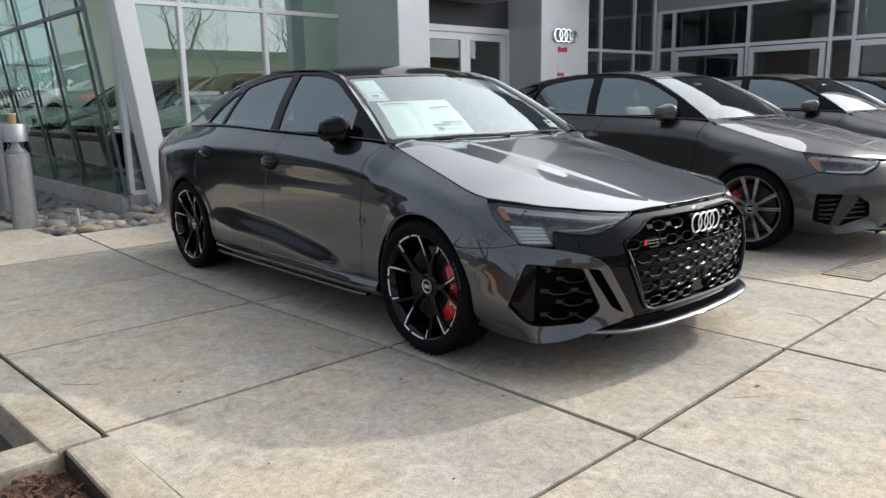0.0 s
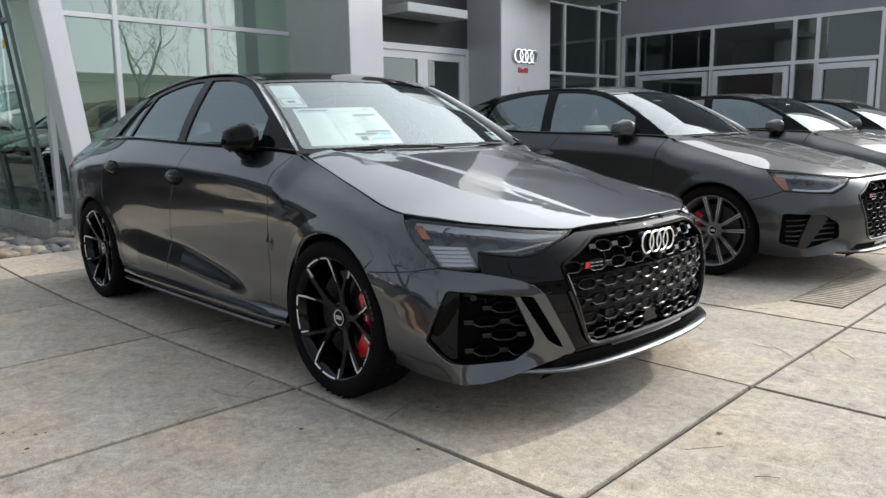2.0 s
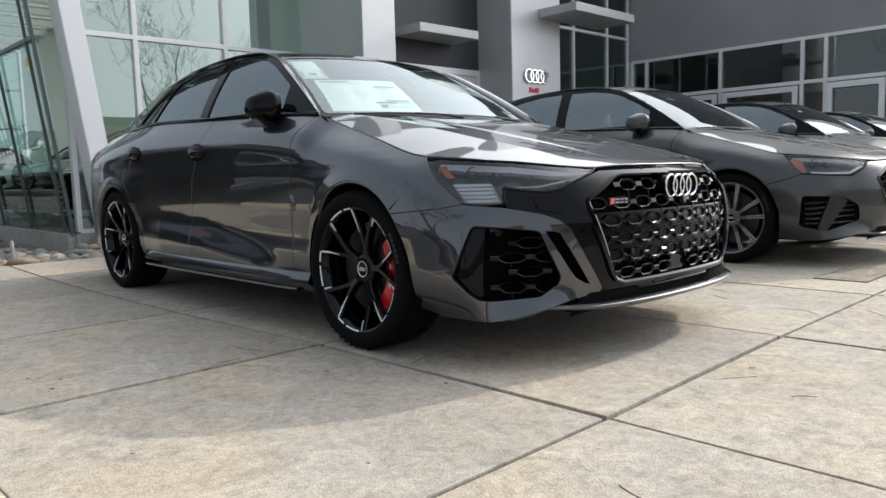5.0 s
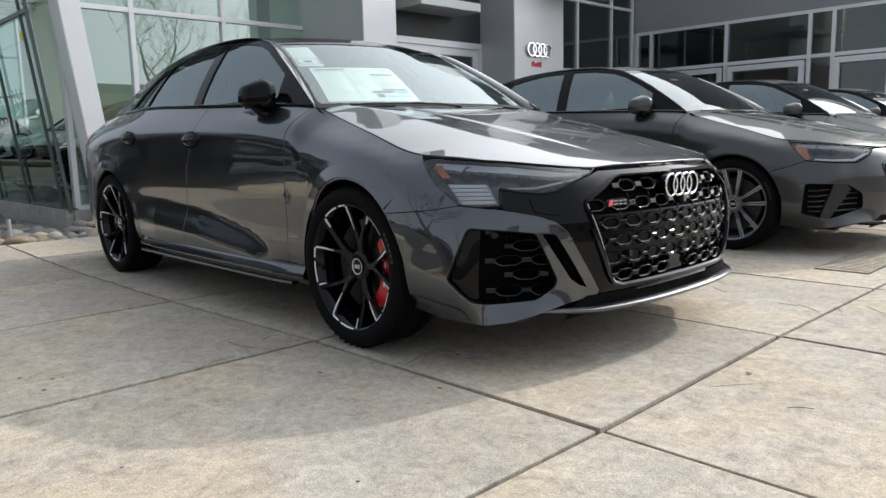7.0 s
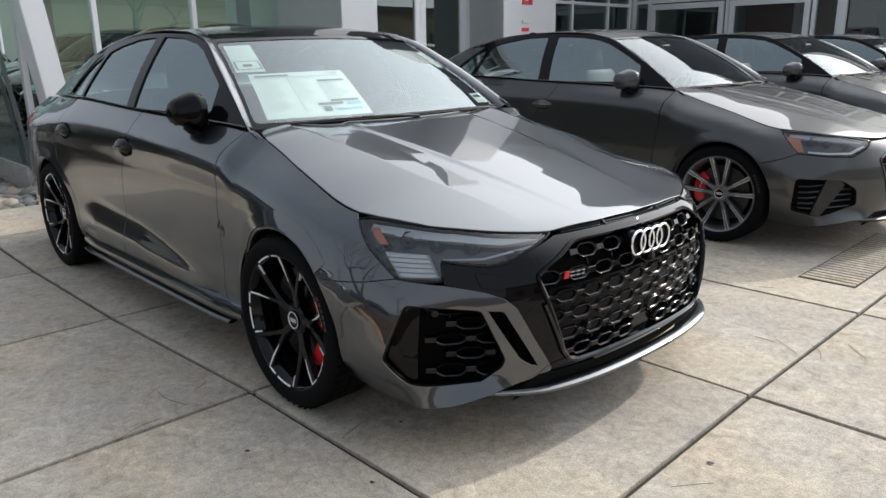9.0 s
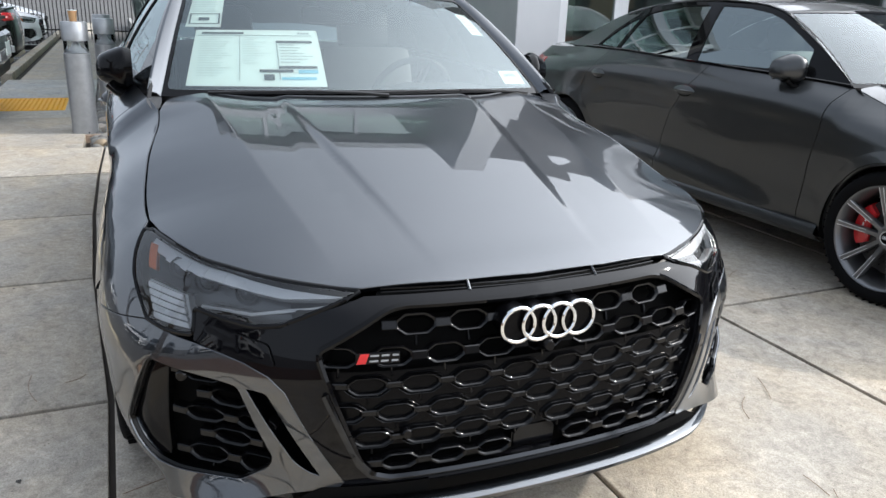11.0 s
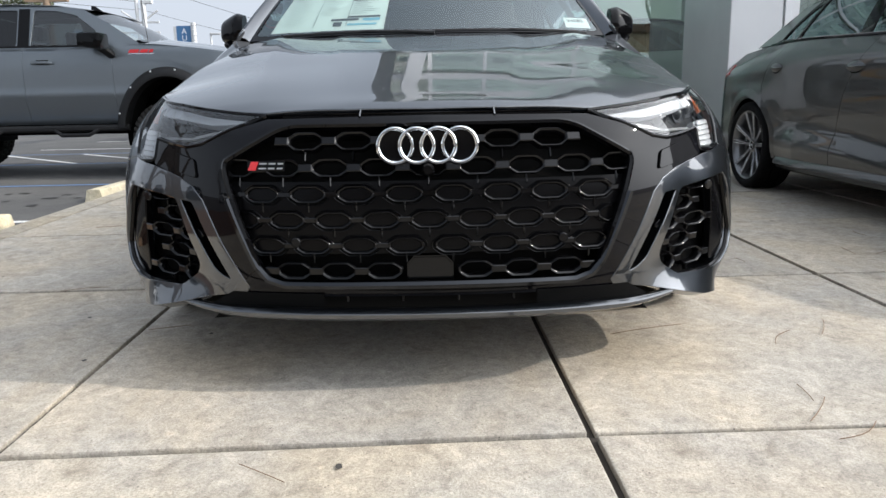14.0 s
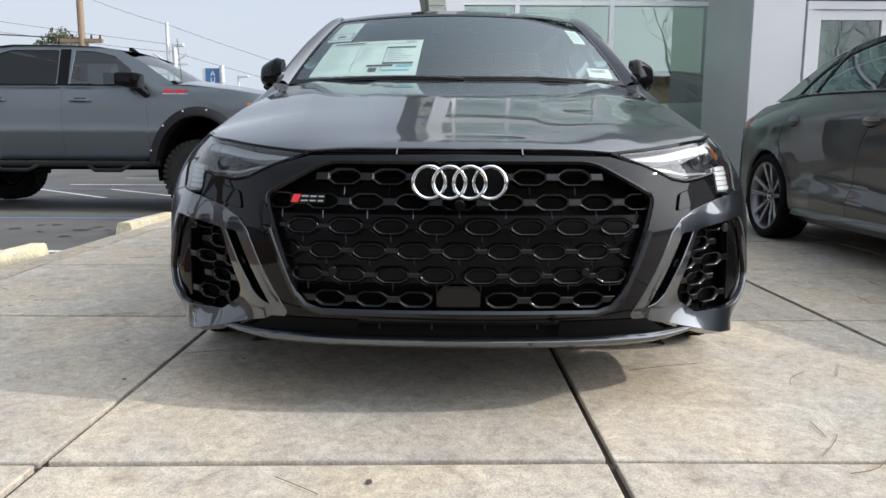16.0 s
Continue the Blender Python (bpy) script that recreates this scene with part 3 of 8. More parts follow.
def add_wheel(parent, x, y, side, style, face, silver, caliper):
    """A wheel with its tyre, rim, spokes and brake; the outer face looks along side * y."""
    w = new("wheel")
    w.parent = parent
    w.location = (x, y, R_TYRE + 0.001)
    sg = side
    bm = bmesh.new()
    lathe(bm, [(0.248, sg * -0.10), (0.262, sg * -0.112), (0.300, sg * -0.118), (0.315, sg * -0.105), (0.3215, sg * -0.075), (0.3215, sg * -0.038), (0.314, sg * -0.036), (0.314, sg * -0.031), (0.322, sg * -0.029), (0.322, sg * 0.029), (0.314, sg * 0.031), (0.314, sg * 0.036), (0.3215, sg * 0.038), (0.3215, sg * 0.075), (0.315, sg * 0.103), (0.303, sg * 0.116), (0.285, sg * 0.121), (0.266, sg * 0.117), (0.256, sg * 0.110), (0.250, sg * 0.104)], 64)
    part("tyre", bm, TYRE, w, "black low-profile tyre with grooved tread", True)
    # tread cuts round the shoulder
    bm = bmesh.new()
    for k in range(54):
        a = k * math.tau / 54
        m = Matrix.Rotation(a, 4, "Y")
        box(bm, (-0.0035, min(sg * 0.052, sg * 0.106), 0.3175), (0.0035, max(sg * 0.052, sg * 0.106), 0.3232), 0, m @ Matrix.Rotation(radians(14), 4, "Z"))
    tagged(part("tread_grooving", bm, VOID, w), kind="stuff")
    for k in range(6):
        m = Matrix.Rotation(radians(58 + k * 4.2), 4, "Y")
        bm = bmesh.new()
        box(bm, (-0.0075, sg * 0.1205 - 0.001, 0.279), (0.0075, sg * 0.1205 + 0.001, 0.292), 0, m)
        part("sidewall_bar", bm, SATIN, w)
    bm = bmesh.new()
    lathe(bm, [(0.238, sg * -0.09), (0.226, sg * -0.05), (0.222, sg * 0.06), (0.232, sg * 0.085), (0.240, sg * 0.098), (0.246, sg * 0.106), (0.253, sg * 0.1085), (0.256, sg * 0.105), (0.252, sg * 0.097)], 64)
    part("rim", bm, face, w, "", True)
    n = 5
    deep = 0.062

    def arm(pts, width, thick, bm):
        """A tapered spoke through (angle, radius, depth) points."""
        rows = []
        for (a, r, h), wd in zip(pts, width):
            c = Vector((r * math.sin(radians(a)), 0, r * math.cos(radians(a))))
            t = Vector((math.cos(radians(a)), 0, -math.sin(radians(a))))
            y0 = sg * h
            rows.append([c + t * wd + Vector((0, y0 - sg * thick, 0)), c + t * wd + Vector((0, y0 - sg * 0.006, 0)), c + t * wd * 0.7 + Vector((0, y0, 0)), c - t * wd * 0.7 + Vector((0, y0, 0)), c - t * wd + Vector((0, y0 - sg * 0.006, 0)), c - t * wd + Vector((0, y0 - sg * thick, 0))])
        vs = [[bm.verts.new(p) for p in r] for r in rows]
        for A, B in zip(vs, vs[1:]):
            for k in range(5):
                bm.faces.new((A[k], A[k + 1], B[k + 1], B[k]))

    for k in range(n):
        a0 = k * 360 / n + style["turn"]
        bm = bmesh.new()
        if style["kind"] == "y":
            arm([(a0, 0.030, deep), (a0, 0.070, deep + 0.004), (a0, 0.112, deep + 0.012)], [0.020, 0.0155, 0.017], 0.035, bm)
            for s in (-1, 1):
                arm([(a0 + s * 3, 0.104, deep + 0.010), (a0 + s * 9, 0.150, deep + 0.020), (a0 + s * 13.5, 0.200, deep + 0.032), (a0 + s * 16.5, 0.246, deep + 0.043)], [0.012, 0.0100, 0.0105, 0.0125], 0.030, bm)
        else:
            for s in (-1, 1):
                arm([(a0 + s * 22, 0.030, deep), (a0 + s * 15, 0.110, deep + 0.012), (a0 + s * 14.5, 0.180, deep + 0.028), (a0 + s * 14, 0.246, deep + 0.042)], [0.013, 0.0125, 0.0125, 0.016], 0.030, bm)
        sp = part("spoke", bm, face, w)
        if style["kind"] == "y":
            runs = [([(a0 - 9.6, 0.150, deep + 0.0215), (a0 - 12.6, 0.200, deep + 0.0335), (a0 - 15.4, 0.244, deep + 0.0438)], [0.0012, 0.0046, 0.0052]), ([(a0 + 17.0, 0.205, deep + 0.0345), (a0 + 18.0, 0.228, deep + 0.0400), (a0 + 18.6, 0.244, deep + 0.0438)], [0.0022, 0.0036, 0.0045])]
            for a, b in ((a0 - 26, a0 - 16), (a0 + 22, a0 + 42)):
                bm = bmesh.new()
                rows = []
                for q in np.linspace(a, b, 6):
                    d = Vector((math.sin(radians(q)), 0, math.cos(radians(q))))
                    rows.append((bm.verts.new(d * 0.2435 + Vector((0, sg * 0.1065, 0))), bm.verts.new(d * 0.2495 + Vector((0, sg * 0.1092, 0)))))
                for A, B in zip(rows, rows[1:]):
                    bm.faces.new((A[0], A[1], B[1], B[0]))
                part("rim_edge", bm, silver, sp, "bright machined rim edge")
        else:
            runs = [([(a0 + s * (15 + k * 4), 0.110, deep + 0.0125), (a0 + s * (14.5 + k * 2.6), 0.180, deep + 0.0285), (a0 + s * (14 + k * 2.4), 0.246, deep + 0.0425)], [0.0016, 0.0016, 0.0020]) for s in (-1, 1) for k in (-1, 1)]
        for pts, wid in runs:
            bm = bmesh.new()
            arm(pts, wid, 0.002, bm)
            part("turned_edge", bm, silver, sp, "bright machined spoke edge")
    bm = bmesh.new()
    lathe(bm, [(0.062, sg * 0.03), (0.060, sg * (deep - 0.004)), (0.050, sg * (deep + 0.002)), (0.036, sg * (deep + 0.003)), (0.0, sg * (deep + 0.003))], 36)
    hub = part("hub", bm, face, w, "", True)
    bm = bmesh.new()
    lathe(bm, [(0.034, sg * deep), (0.034, sg * (deep + 0.007)), (0.031, sg * (deep + 0.009)), (0.029, sg * (deep + 0.0085)), (0.0, sg * (deep + 0.0095))], 32)
    cap = part("hub_cap", bm, GLOSS, w, "black hub cap with thin silver rings", True)
    bm = bmesh.new()
    lathe(bm, [(0.0315, sg * (deep + 0.0085)), (0.0325, sg * (deep + 0.0105)), (0.030, sg * (deep + 0.0105)), (0.029, sg * (deep + 0.0085))], 32)
    for q in (-0.0135, -0.0045, 0.0045, 0.0135):
        tube(bm, [(q + 0.0068 * math.cos(t), sg * (deep + 0.0105), 0.0068 * math.sin(t)) for t in np.linspace(0, math.tau, 14, False)], 0.0011, 5, True)
    part("cap_ring", bm, ALU, cap)
    for k in range(5):
        a = k * math.tau / 5 + 0.6 + radians(style["turn"])
        bm = bmesh.new()
        lathe(bm, [(0.0105, 0.0), (0.0105, sg * (deep - 0.006)), (0.006, sg * (deep - 0.004)), (0.0, sg * (deep - 0.008))], 10, m=Matrix.Translation((0.050 * math.sin(a), 0, 0.050 * math.cos(a))))
        part("wheel_bolt", bm, SATIN, w)
    bm = bmesh.new()
    lathe(bm, [(0.06, sg * 0.012), (0.06, sg * 0.020), (0.183, sg * 0.020), (0.186, sg * 0.012), (0.186, sg * -0.012)], 56)
    disc = part("brake_disc", bm, STEEL, w, "", True)
    bm = bmesh.new()
    for k in range(24):
        for r in (0.105, 0.130, 0.155):
            a = (k + (r - 0.1) * 18) * math.tau / 24
            lathe(bm, [(0.0032, sg * 0.0195), (0.0032, sg * 0.0206), (0, sg * 0.0206)], 6, m=Matrix.Translation((r * math.sin(a), 0, r * math.cos(a))))
    tagged(part("drilling", bm, VOID, disc), kind="stuff")
    bm = bmesh.new()
    rows = []
    ang0, ang1 = style["caliper"]
    for q in np.linspace(ang0, ang1, 12):
        d = Vector((math.cos(radians(q)), 0, math.sin(radians(q))))
        e = 0.012 * abs((q - (ang0 + ang1) / 2) / (ang1 - ang0) * 2) ** 4
        prof = [(0.120 + e, 0.0), (0.118 + e, 0.034), (0.128 + e, 0.044), (0.165, 0.046), (0.196 - e, 0.040), (0.205 - e, 0.020), (0.203 - e, -0.03)]
        rows.append([bm.verts.new(d * r + Vector((0, sg * h, 0))) for r, h in prof])
    for A, B in zip(rows, rows[1:]):
        for k in range(len(A) - 1):
            bm.faces.new((A[k], A[k + 1], B[k + 1], B[k]))
    bm.faces.new(rows[0])
    bm.faces.new(rows[-1][::-1])
    cal = part("brake_caliper", bm, caliper, w, "red painted brake caliper", True)
    for k in range(3):
        q = radians(ang0 + (ang1 - ang0) * (0.34 + 0.15 * k))
        bm = bmesh.new()
        box(bm, (-0.003, -0.001, -0.010), (0.003, 0.001, 0.010), 0, Matrix.Translation((0.15 * math.cos(q), sg * 0.0468, 0.15 * math.sin(q))))
        part("caliper_mark", bm, PAPER, cal)
    return w


def hex_cell(c, w, h, surf, lift, r, deep=0.014):
    """A flattened six-sided ring with blunt ends on the nose: sloping outer wall, rounded lip, inner wall."""
    bm = bmesh.new()
    u0, z0 = c
    pts = [(-0.5, -0.16), (-0.5, 0.16), (-0.27, 0.5), (0.27, 0.5), (0.5, 0.16), (0.5, -0.16), (0.27, -0.5), (-0.27, -0.5)]
    loop = rounded(np.array([(u0 + a * w, z0 + b * h) for a, b in pts]), w * 0.05, 3)
    mid = np.array([u0, z0])

    def ring(shrink, up):
        d = loop - mid
        q = mid + d * (1 - shrink / np.maximum(np.linalg.norm(d, axis=1), 1e-6))[:, None]
        P = surf(q[:, 0], q[:, 1])
        N = np.cross(surf(q[:, 0] + 1e-3, q[:, 1]) - P, surf(q[:, 0], q[:, 1] + 1e-3) - P)
        N /= np.linalg.norm(N, axis=1)[:, None]
        if N[0, 0] < 0:
            N = -N
        return [bm.verts.new(p) for p in P + N * (lift + up)]

    rings = [ring(-r * 0.9, -deep), ring(-r * 0.5, -r * 0.5), ring(0.0, 0.0), ring(r * 0.7, -r * 0.25), ring(r * 1.5, -r * 1.4), ring(r * 1.9, -deep)]
    k = len(loop)
    for A, B in zip(rings, rings[1:]):
        for i in range(k):
            j = (i + 1) % k
            bm.faces.new((A[i], A[j], B[j], B[i]))
    return bm


def stub(c, w, h, surf, lift, deep=0.018):
    bm = bmesh.new()
    u0, z0 = c
    q = np.array([(u0 - w / 2, z0 - h / 2), (u0 + w / 2, z0 - h / 2), (u0 + w / 2, z0 + h / 2), (u0 - w / 2, z0 + h / 2)])
    P = surf(q[:, 0], q[:, 1])
    N = np.cross(P[1] - P[0], P[3] - P[0])
    N /= np.linalg.norm(N)
    if N[0] < 0:
        N = -N
    f = [bm.verts.new(p + N * lift) for p in P]
    b = [bm.verts.new(p + N * (lift - deep)) for p in P]
    bm.faces.new(f)
    for i in range(4):
        bm.faces.new((f[i], b[i], b[(i + 1) % 4], f[(i + 1) % 4]))
    bmesh.ops.bevel(bm, geom=[e for e in bm.edges if all(v in f for v in e.verts)], offset=0.0022, segments=1, affect="EDGES")
    return bm


def line_on(surf, pts, lift, step=0.02, toward=(1, 0, 0)):
    """Points along a polyline on a surface, lifted off it."""
    pts = np.asarray(pts, float)
    out = []
    for a, b in zip(pts, pts[1:]):
        k = max(1, int(np.ceil(np.linalg.norm(b - a) / step)))
        out += [a + (b - a) * i / k for i in range(k)]
    q = np.array(out + [pts[-1]])
    P = surf(q[:, 0], q[:, 1])
    N = np.cross(surf(q[:, 0] + 1e-3, q[:, 1]) - P, surf(q[:, 0], q[:, 1] + 1e-3) - P)
    N /= np.linalg.norm(N, axis=1)[:, None] + 1e-12
    s = 1 if (N @ np.array(toward)).mean() > 0 else -1
    return P + s * N * lift


LAMP = [(0.425, 0.703), (0.60, 0.716), (0.80, 0.732), (1.00, 0.744), (1.16, 0.754), (1.205, 0.748), (1.11, 0.665), (1.008, 0.590), (0.930, 0.583), (0.846, 0.586), (0.854, 0.644), (0.76, 0.631), (0.68, 0.625), (0.615, 0.634), (0.53, 0.668)]
GRILLE = [(0.0, 0.676), (0.335, 0.676), (0.375, 0.668), (0.520, 0.592), (0.522, 0.575), (0.430, 0.325), (0.405, 0.297), (0.365, 0.286), (0.0, 0.284)]
FOG = [(0.965, 0.516), (0.84, 0.505), (0.716, 0.491), (0.632, 0.324), (0.644, 0.297), (0.717, 0.257), (0.905, 0.246), (0.955, 0.252), (1.036, 0.332)]
LAMP_B = [(0.56, 0.698), (0.75, 0.722), (0.92, 0.736), (1.10, 0.748), (1.205, 0.748), (1.08, 0.627), (0.90, 0.613), (0.725, 0.608), (0.62, 0.655)]
DUCT = [(0.698, 0.490), (0.642, 0.486), (0.520, 0.289), (0.553, 0.300), (0.585, 0.322), (0.640, 0.402)]


def window_papers(car):
    """Sale sheets behind the windscreen, with lines of print."""
    one = dict(sides=(1,), out=(1, 0, 1), step=0.08)

    def paper(nm, s0, s1, t0, t1, label):
        return sheet(nm, shield, [(s0, t0), (s1, t0 - 0.005), (s1 + 0.012, t1), (s0 + 0.012, t1)], PAPER, car, label, lift=-0.006, **one)[0]

    def bar(par, s0, s1, t0, t1, material=INK):
        sheet("print_bar", shield, [(s0, t0), (s1, t0), (s1, t1), (s0, t1)], material, par, lift=-0.0045, **one)

    a = paper("price_sheet", -0.905, -0.245, 0.085, 0.545, "white printed price sheet behind the windscreen")
    bar(a, -0.86, -0.64, 0.505, 0.520, INKDARK)
    bar(a, -0.88, -0.27, 0.490, 0.494)
    bar(a, -0.662, -0.659, 0.125, 0.488)
    r = random.Random(2)
    for k in range(17):
        t = 0.470 - k * 0.0195
        bar(a, -0.865, -0.865 + r.uniform(0.08, 0.17), t, t + 0.004, LIGHTINK)
        if k < 12:
            bar(a, -0.645, -0.645 + r.uniform(0.05, 0.15), t, t + 0.004, LIGHTINK)
    bar(a, -0.470, -0.275, 0.425, 0.445, INKDARK)
    bar(a, -0.470, -0.466, 0.13, 0.44)
    for k in range(7):
        t = 0.408 - k * 0.024
        bar(a, -0.455, -0.455 + r.uniform(0.08, 0.17), t, t + 0.004)
    bar(a, -0.47, -0.275, 0.215, 0.235, INKDARK)
    bar(a, -0.565, -0.40, 0.185, 0.207, INKDARK)
    bar(a, -0.375, -0.275, 0.178, 0.205, INKBLUE)
    bar(a, -0.545, -0.495, 0.125, 0.170, INKDARK)
    bar(a, -0.46, -0.29, 0.130, 0.150, INKBLUE)
    for k in range(4):
        bar(a, -0.345 + k * 0.017, -0.333 + k * 0.017, 0.507, 0.521)
    b = paper("small_sheet", -0.955, -0.765, 0.575, 0.925, "white printed slip in the corner of the windscreen")
    bar(b, -0.94, -0.775, 0.600, 0.606, INKDARK)
    bar(b, -0.94, -0.775, 0.700, 0.706, INKDARK)
    bar(b, -0.94, -0.932, 0.600, 0.706, INKDARK)
    bar(b, -0.78, -0.772, 0.600, 0.706, INKDARK)
    bar(b, -0.89, -0.83, 0.635, 0.665, INKDARK)
    for k in range(7):
        bar(b, -0.935, -0.935 + r.uniform(0.08, 0.15), 0.73 + k * 0.025, 0.736 + k * 0.025, LIGHTINK)
    c = paper("stock_label", 0.805, 0.955, 0.095, 0.205, "white stock label with a printed number")
    P0 = shield(np.array([0.88]), np.array([0.165]))[0]
    ds = shield(np.array([0.90]), np.array([0.165]))[0] - P0
    dt = shield(np.array([0.88]), np.array([0.185]))[0] - P0
    ex = Vector(ds).normalized()
    ez = ex.cross(Vector(dt)).normalized()
    ey = ez.cross(ex)
    m = Matrix((ex, ey, ez)).transposed().to_4x4()
    m.translation = Vector(P0) - ez * 0.0035 
    text_part("24582", 0.031, m, INKDARK, c, "stock_number")
    bar(c, 0.83, 0.93, 0.108, 0.124, LIGHTINK)
    d = paper("edge_label", 0.845, 0.935, 0.56, 0.80, "white label at the edge of the windscreen")
    for k in range(5):
        bar(d, 0.86, 0.92, 0.59 + k * 0.036, 0.602 + k * 0.036)


def saloon(name, label, spec):
    """A four-door saloon with all its panels, lamps, glass, cabin and wheels."""
    car = thing(name, label, "car")
    P = spec["paint"]
    rs = spec["rs"]
    g = 0.0032
    # wings
    sheet("front_wing", body, top_line(0.335, -0.425, 24) + uz((-0.452, 0.90), (-0.464, 0.76), (-0.500, 0.60), (-0.518, 0.46), (-0.530, 0.32), (-0.530, 0.276), (-0.400, 0.276), (-0.388, 0.245)) + arc(0, R_TYRE, R_ARCH, 193, 42, 44) + ([(1.10, 0.575), (1.008, 0.590), (1.112, 0.667), (1.207, 0.748)] if rs else [(1.16, 0.597), (1.083, 0.627), (1.207, 0.748)]), P, car, step=0.03, rim=0.022, out=(0, 1, 0.2))
    A = [(-0.430, 0.955), (-0.458, 0.90), (-0.470, 0.76), (-0.506, 0.60), (-0.524, 0.46), (-0.536, 0.32), (-0.536, 0.275)]
    B = [(-1.272, 0.0), (-1.305, 0.93), (-1.40, 0.82), (-1.475, 0.70), (-1.535, 0.52), (-1.560, 0.38), (-1.560, 0.275)]
    C = [(-2.205, 0.0), (-2.275, 0.94), (-2.375, 0.84), (-2.425, 0.755), (-2.415, 0.675), (-2.350, 0.585), (-2.280, 0.48), (-2.243, 0.36), (-2.225, 0.275)]
    fd = top_line(-0.432, -1.272 + g, 20) + uz(*[(x + g, z) for x, z in B[1:]]) + uz(*[(x - 0.002, z) for x, z in A[::-1]][:-1])
    sheet("front_door", body, fd, P, car, step=0.022, rim=0.022, out=(0, 1, 0))
    rd = top_line(-1.272 - g, -2.205 + g, 20) + uz(*[(x + g, z) for x, z in C[1:]]) + uz(*[(x - g, z) for x, z in B[:0:-1]])
    sheet("rear_door", body, rd, P, car, step=0.022, rim=0.022, out=(0, 1, 0))
    # black strips added behind the door gaps to keep them dark
    for seam in (A[1:], B[1:], C[1:]):
        for s in (1, -1):
            bm = bmesh.new()
            q = line_on(body, uz(*[(x + 0.002 if seam[0] == A[1] else x, z) for x, z in seam]), -0.011, 0.04, toward=(0, 1, 0))
            tube(bm, [(x, s * y, z) for x, y, z in q], 0.006, 5)
            part("door_seal", bm, VOID, car)
    if rs:
        for s in (1, -1):
            low3 = body(np.array([UX(-0.497), UX(-0.485), UX(-0.462), UX(-0.476), UX(-0.502)]), np.array([0.585, 0.630, 0.585, 0.546, 0.550])) * np.array([1, s, 1])
            tip = [low3[0] + np.array([0, s * 0.016, 0]), low3[2] + np.array([0, s * 0.003, 0])]
            f = [(0, 1, 5), (5, 1, 6), (1, 2, 6), (5, 6, 3), (5, 3, 4), (0, 5, 4), (6, 2, 3)]
            add_mesh("wing_notch", [tuple(p) for p in list(low3) + tip], [q if s < 0 else q[::-1] for q in f], P, car)
    umax = _len[-1]
    rq = [(float(u), float(edge_z(u)) - 0.002) for u in np.linspace(UX(-2.205 - g), umax - 0.002, 40)] + [(umax - 0.002, 0.26), (float(UX(-3.3)), 0.23), (float(UX(-2.98)), 0.21)] + arc(-AXLE, R_TYRE, R_ARCH, 198, -7, 48) + uz(*[(x - g, z) for x, z in C[:0:-1]])
    sheet("rear_quarter", body, rq, P, car, step=0.04, rim=0.022, out=(0, 1, 0))
    # wheel arch edging and liners
    for cx in (0.0, -AXLE):
        for s in (1, -1):
            bm = bmesh.new()
            rows = []
            for q in np.linspace(-15, 195, 40):
                c, sn = math.cos(radians(q)), math.sin(radians(q))
                rows.append([bm.verts.new((cx + r * c, s * yy, R_TYRE + r * sn)) for r, yy in ((R_ARCH + 0.012, 0.895), (R_ARCH + 0.010, 0.60), (0.10, 0.56))])
            for a, b in zip(rows, rows[1:]):
                for k in range(2):
                    bm.faces.new((a[k], a[k + 1], b[k + 1], b[k]))
            part("arch_liner", bm, VOID, car)
            bm = bmesh.new()
            pts = [p for p in arc(cx, R_TYRE, R_ARCH + 0.001, 14 if cx == 0 else -12, 190 if cx == 0 else 170, 50)]
            q = body(np.array([p[0] for p in pts]), np.array([p[1] for p in pts]))
            tube(bm, [(x, s * (y - 0.012), z) for x, y, z in q], 0.011, 6)
            part("arch_lip", bm, P, car, "", True)
            a0, a1 = (44, 188) if cx == 0 else (-10, 168)
            ang = np.linspace(a0, a1, 48)
            ring = []
            for rr, up in ((R_ARCH + 0.001, -0.004), (R_ARCH + 0.007, 0.0045), (R_ARCH + 0.030, 0.0035), (R_ARCH + 0.060, 0.0004)):
                pp = np.array([(cx + rr * math.cos(radians(q)), R_TYRE + rr * math.sin(radians(q))) for q in ang])
                bq = body(UX(pp[:, 0]), pp[:, 1])
                ring.append([(x, s * (y + up), z) for x, y, z in bq])
            V = [p for r_ in ring for p in r_]
            k = len(ang)
            F = [(j * k + i, j * k + i + 1, (j + 1) * k + i + 1, (j + 1) * k + i) for j in range(3) for i in range(k - 1)]
            me_ob = add_mesh("arch_flare", V, F if s < 0 else [f[::-1] for f in F], P, car)
            me_ob.data.set_sharp_from_angle(angle=radians(40))
    # nose
    wing = arc(0, R_TYRE, R_ARCH, 41, -20, 20) + [(1.12, 0.176), (0.98, 0.174), (0.90, 0.178), (0.82, 0.190), (0.72, 0.214), (0.60, 0.242), (0.478, 0.262), (0.470, 0.274)] + [(0.540, 0.385), (0.600, 0.492), (0.640, 0.524), (0.700, 0.545), (0.845, 0.571), (0.930, 0.579), (1.008, 0.586), (1.10, 0.571)]
    if rs:
        sheet("bumper_wing", body, wing, P, car, holes=(rounded(FOG, 0.016), rounded(DUCT, 0.010)), step=0.025, rim=0.03, hole_rim=0.08, out=(1, 1, 0))
        surround = [(0.0, 0.699), (0.42, 0.694), (0.55, 0.659), (0.615, 0.628), (0.68, 0.619), (0.76, 0.625), (0.849, 0.637), (0.842, 0.576), (0.700, 0.5445), (0.640, 0.523), (0.600, 0.491), (0.540, 0.384), (0.470, 0.271), (0.478, 0.258), (0.38, 0.252), (0.0, 0.250)]
